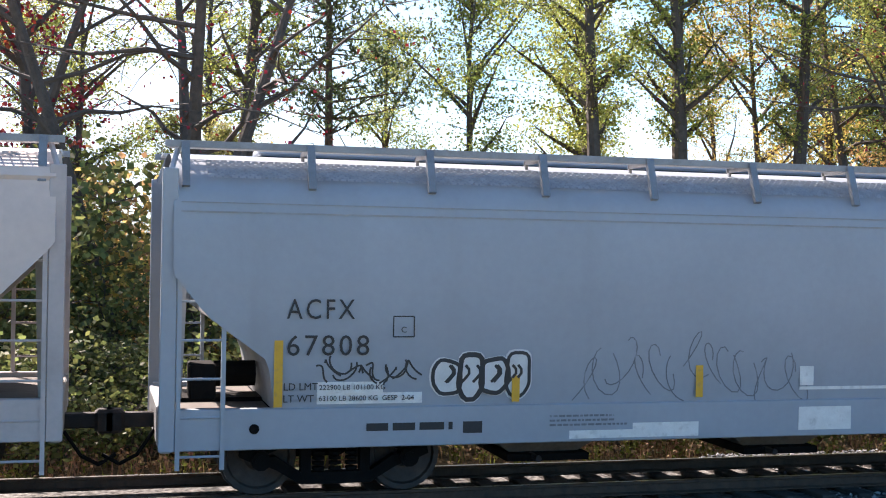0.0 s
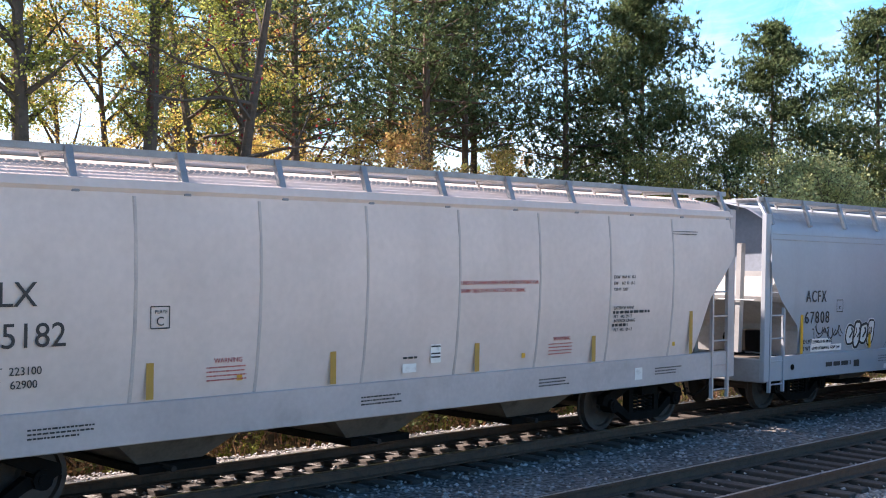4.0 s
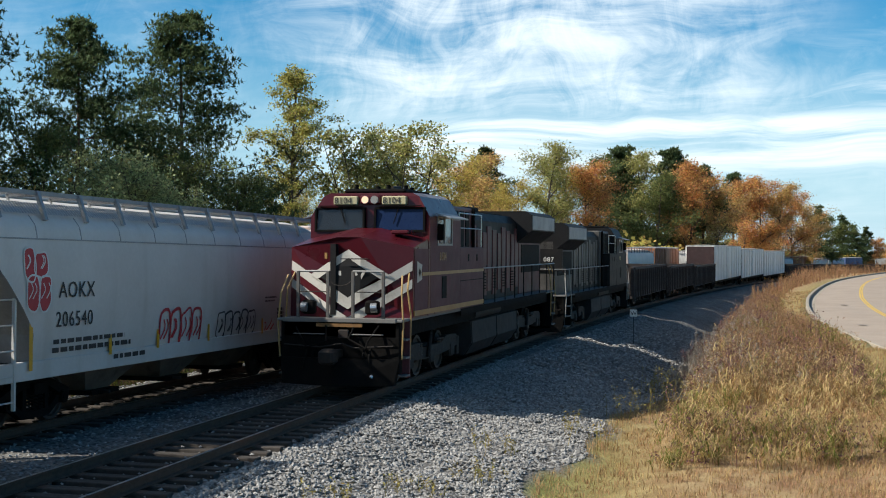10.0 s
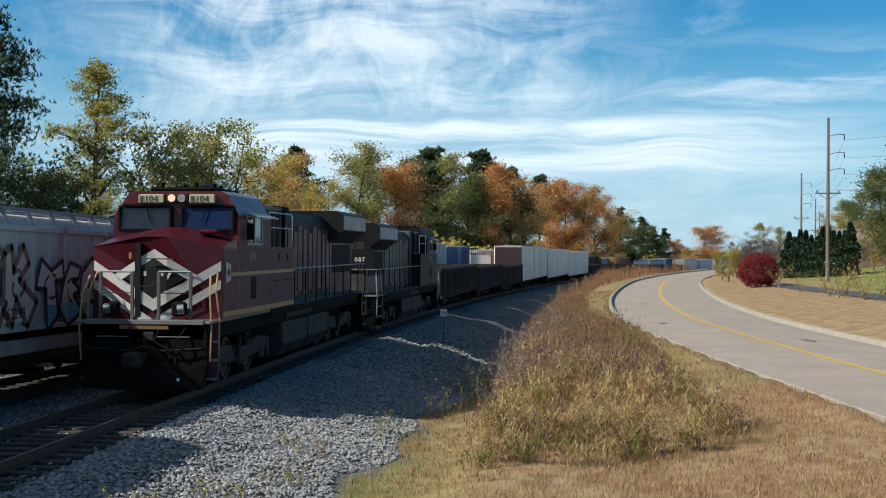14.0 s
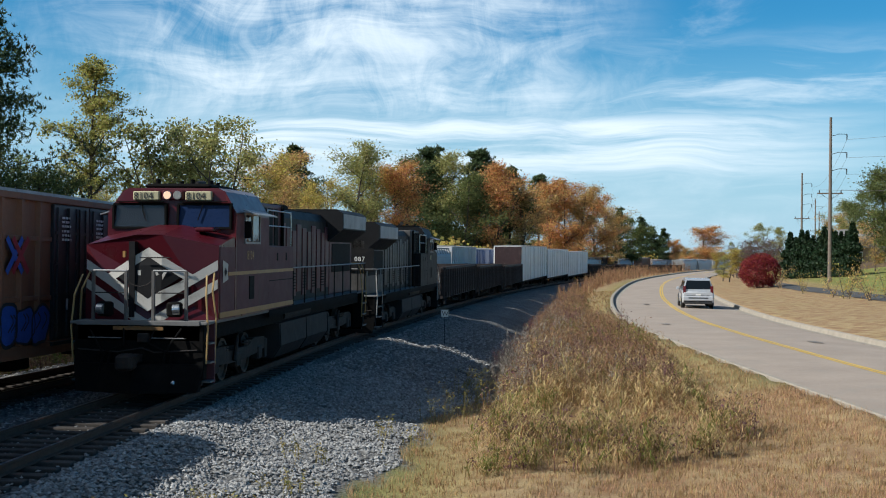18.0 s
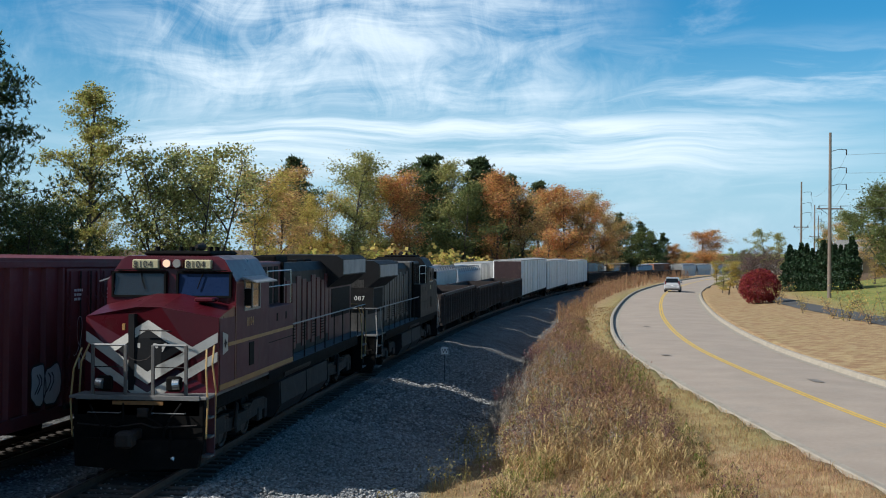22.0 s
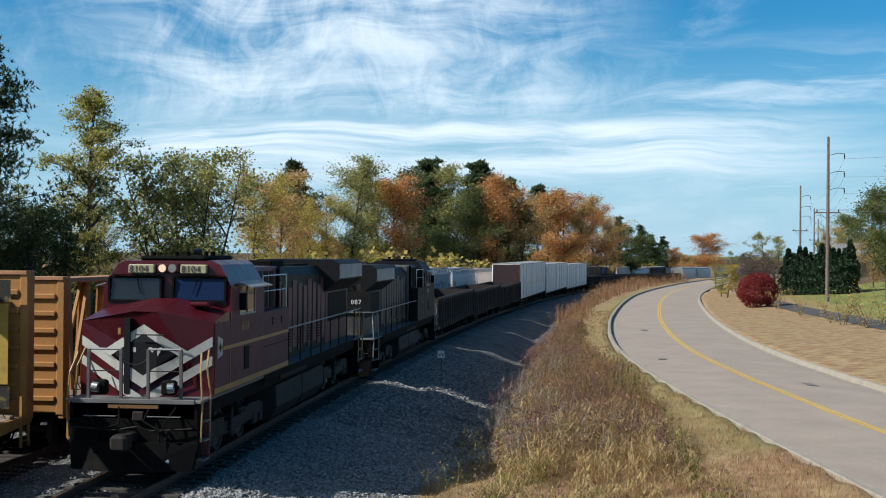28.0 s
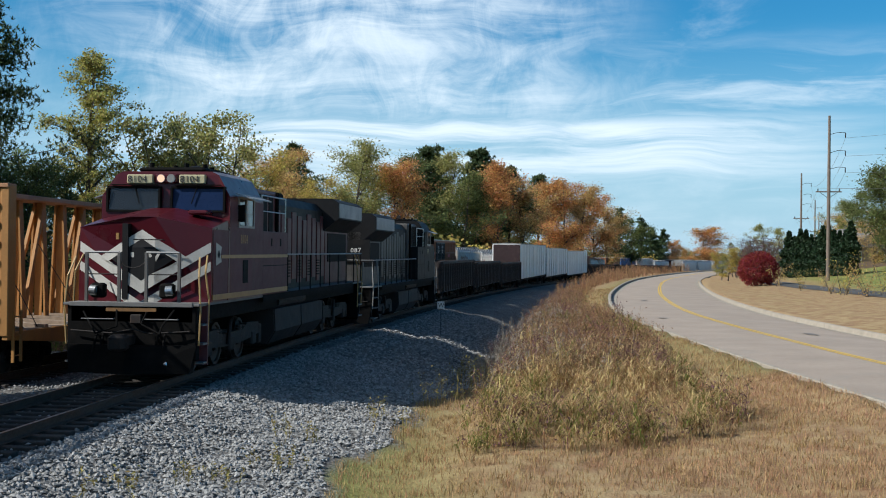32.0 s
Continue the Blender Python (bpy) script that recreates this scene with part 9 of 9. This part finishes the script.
def build_sign():
    s = thing("whistle_sign", "small square white trackside sign with letter W", "sign", pose(53.5, 5.25, ground_z(53.5, 5.25)))
    top = 0.71 - ground_z(53.5, 5.25)
    part("post", Mesh().box(-0.012, 0.012, -0.012, 0.012, -0.2, top - 0.05), M_STEEL, s)
    part("panel", Mesh().box(-0.05, -0.035, -0.15, 0.15, top - 0.30, top), M_WHITEPAINT, s)
    lettering("W", 0.25, Matrix.Translation((-0.056, 0.12, top - 0.24)) @ FRONT_FACE, M_BLACKPAINT, s)


# ---- the white sport utility vehicle on the road ----
def wheel_disc():
    g = Mesh()
    ring = lambda y, r: [(r * math.cos(2 * math.pi * i / 20), y, r * math.sin(2 * math.pi * i / 20)) for i in range(20)]
    g.loft([ring(-0.13, 0.26), ring(-0.14, 0.33), ring(-0.10, 0.40), ring(0.10, 0.40), ring(0.14, 0.33), ring(0.13, 0.26)])
    return g.mesh("tyre")


def build_suv():
    v = thing("sport_utility_vehicle", "white sport utility vehicle driving away on the road", "car")
    paint = base("white_car_paint", (0.43, 0.44, 0.46), 0.25, 0, 0.03, 2, coat=0.6)
    rubber = base("tyre_rubber", (0.02, 0.02, 0.02), 0.85, 0, 0.2, 6)
    plastic = base("black_trim_plastic", (0.025, 0.025, 0.026), 0.6, 0, 0.1, 6)
    tint = base("privacy_tinted_glass", (0.010, 0.011, 0.013), 0.12, 0, 0.02, 4, spec=0.2)
    sec = lambda x, w, z0, zb, wt, zt: [(x, -w, z0), (x, w, z0), (x, w + 0.03, (z0 + zb) / 2), (x, w, zb), (x, wt, zt), (x, -wt, zt), (x, -w, zb), (x, -w - 0.03, (z0 + zb) / 2)]
    part("body", Mesh().loft([sec(-2.58, 0.90, 0.5, 0.98, 0.86, 1.02), sec(-2.5, 0.97, 0.38, 1.05, 0.9, 1.10), sec(-2.42, 0.98, 0.36, 1.10, 0.76, 1.82), sec(-2.2, 0.98, 0.36, 1.12, 0.76, 1.90), sec(0.3, 0.98, 0.36, 1.10, 0.74, 1.90),
                               sec(0.75, 0.98, 0.36, 1.10, 0.74, 1.78), sec(1.35, 0.98, 0.36, 1.08, 0.92, 1.14), sec(2.35, 0.95, 0.38, 0.98, 0.88, 1.04), sec(2.6, 0.86, 0.45, 0.9, 0.8, 0.92)]), paint, v, smooth=True)
    part("rear_window", Mesh().add([(-2.486, -0.86, 1.24), (-2.486, 0.86, 1.24), (-2.435, 0.72, 1.80), (-2.435, -0.72, 1.80)], [(0, 1, 2, 3)]), tint, v)
    part("windscreen", Mesh().add([(1.32, -0.82, 1.18), (1.32, 0.82, 1.18), (0.80, 0.66, 1.78), (0.80, -0.66, 1.78)], [(0, 3, 2, 1)]), tint, v)
    for s in (-1, 1):
        for a, b in ((-2.15, -1.35), (-1.25, -0.35), (-0.25, 0.75)):
            part("side_window", Mesh().add([(a, s * 0.99, 1.17), (b, s * 0.99, 1.17), (b - (0.25 if b > 0.5 else 0), s * 0.80, 1.76), (a, s * 0.80, 1.76)], [(0, 1, 2, 3)]), tint, v)
        part("tail_lamp", Mesh().box(-2.56, -2.44, s * 0.86 - 0.09, s * 0.86 + 0.09, 0.95, 1.45, 0.02), base("tail_lamp_red", (0.10, 0.006, 0.010), 0.2, 0, 0.05, 6), v)
        part("mirror", Mesh().box(0.72, 0.85, s * 1.08 - 0.1, s * 1.08 + 0.1, 1.12, 1.32, 0.03), paint, v)
        part("roof_bar", Mesh().cyl((-2.0, s * 0.62, 1.95), (0.1, s * 0.62, 1.95), 0.025, 6), M_CHROME, v)
        for x in (-1.55, 1.5):
            part("wheel_arch", Mesh().cyl((x, s * 0.93, 0.42), (x, s * 1.015, 0.42), 0.47, 20), plastic, v)
    part("rear_bumper", Mesh().box(-2.66, -2.46, -0.96, 0.96, 0.50, 0.80, 0.04), paint, v)
    part("bumper_step", Mesh().box(-2.675, -2.64, -0.62, 0.62, 0.66, 0.72), plastic, v)
    part("rear_valance", Mesh().box(-2.60, -2.30, -0.88, 0.88, 0.30, 0.52, 0.02), plastic, v)
    part("tailgate_line", Mesh().box(-2.592, -2.57, -0.74, 0.74, 0.83, 0.845), plastic, v)
    part("tow_hitch", Mesh().box(-2.72, -2.6, -0.06, 0.06, 0.36, 0.48, 0.01), plastic, v)
    part("plate_bar", Mesh().box(-2.585, -2.57, -0.16, 0.16, 0.82, 0.94), M_WHITEPAINT, v)
    part("badge", Mesh().box(-2.52, -2.49, -0.09, 0.09, 1.04, 1.09), M_CHROME, v)
    ty = wheel_disc()
    ty.materials.append(rubber)
    rim = Mesh()
    rim.cyl((0, -0.10, 0), (0, -0.13, 0), 0.26, 16)
    for k in range(5):
        a = 2 * math.pi * k / 5
        rim.cyl((0.05 * math.cos(a), -0.14, 0.05 * math.sin(a)), (0.24 * math.cos(a), -0.14, 0.24 * math.sin(a)), 0.03, 5)
    rim_me = rim.mesh("rim")
    rim_me.materials.append(M_CHROME)
    for x in (-1.55, 1.5):
        for s in (-1, 1):
            w = new("wheel", ty)
            w.parent, w.matrix_basis = v, pose(x, s * 0.90, 0.40, 0, 0, 0 if s < 0 else 180)
            r = new("rim", rim_me)
            r.parent = w
            CAR_WHEELS.append((w, x, s))
    return v


CAR_WHEELS = []
SUV = build_suv()
define_kinds()
build_wood()
build_far_wood()
build_right_side()
build_poles()
build_sign()
build_thicket()


def track_stone(rng):
    x = 9 + 39 * rng.random() ** 1.2
    d = rng.uniform(-8.5, 1.5)
    for c in (0.0, -SPACING):
        if abs(d - c) < 0.9 and rng.random() < 0.35:
            return None
    y = track_y(x) - d
    return x, y, ground_z(x, y) + rng.uniform(-0.01, 0.035)


def bank_stone(rng):
    x = 11.5 + 27 * rng.random() ** 1.15
    y = track_y(x) - rng.uniform(1.4, 7.3)
    if track_y(x) - y > mixv(5.6, 7.0, (x - 28) / 12) + 0.8 * noise.noise((x * 0.3, y * 0.3, 9)):
        return None
    return x, y, ground_z(x, y) + rng.uniform(-0.012, 0.04)


def ditch_stone(rng):
    x = 36 + 36 * rng.random()
    y = track_y(x) - rng.uniform(1.9, 7.4)
    return x, y, ground_z(x, y) + rng.uniform(-0.01, 0.04)


stone_field("ditch_stones", 11000, ditch_stone, 0.062, "coarse grey granite stones in the shaded ditch", 302)
stone_field("ballast_stones", 17000, track_stone, 0.036, "angular grey granite ballast stones round the tracks", 301)
stone_field("bank_stones", 52000, bank_stone, 0.045, "angular pale grey granite stones on the sunlit bank", 303)

def suv_pose(t):
    x = 58.5 + 18.0 * (t - 16.5) if t < 18.0 else 85.5 + 20.7 * (t - 18.0)
    x = min(max(x, -250.0 + 3 * t), 440.0)
    y = road_y(x) - mixv(1.3, 0.3, (x - 100) / 90)
    k = road_y(x + 1) - road_y(x - 1)
    return pose(x, y, road_z(x) + 0.03, 0, 0, math.degrees(math.atan2(k, 2)))


def motions():
    times = [float(i) for i in range(33)]
    for car, mid in MOVING:
        walk(car, [(t, on_track(mid + SPEED * t, 1)) for t in times])
    near = {car for car, mid in MOVING[:9]}
    for w in WHEELS:
        top = w.parent
        while top.parent:
            top = top.parent
        if top in near:
            m = w.matrix_basis.copy()
            walk(w, [(i / 10, m @ Matrix.Rotation(SPEED * i / 10 / 0.455, 4, "Y")) for i in range(321)])
    walk(SUV, [(t, suv_pose(t)) for t in [0.0, 4.0, 8.0, 12.0] + [14.0 + 0.5 * i for i in range(37)]])


motions()
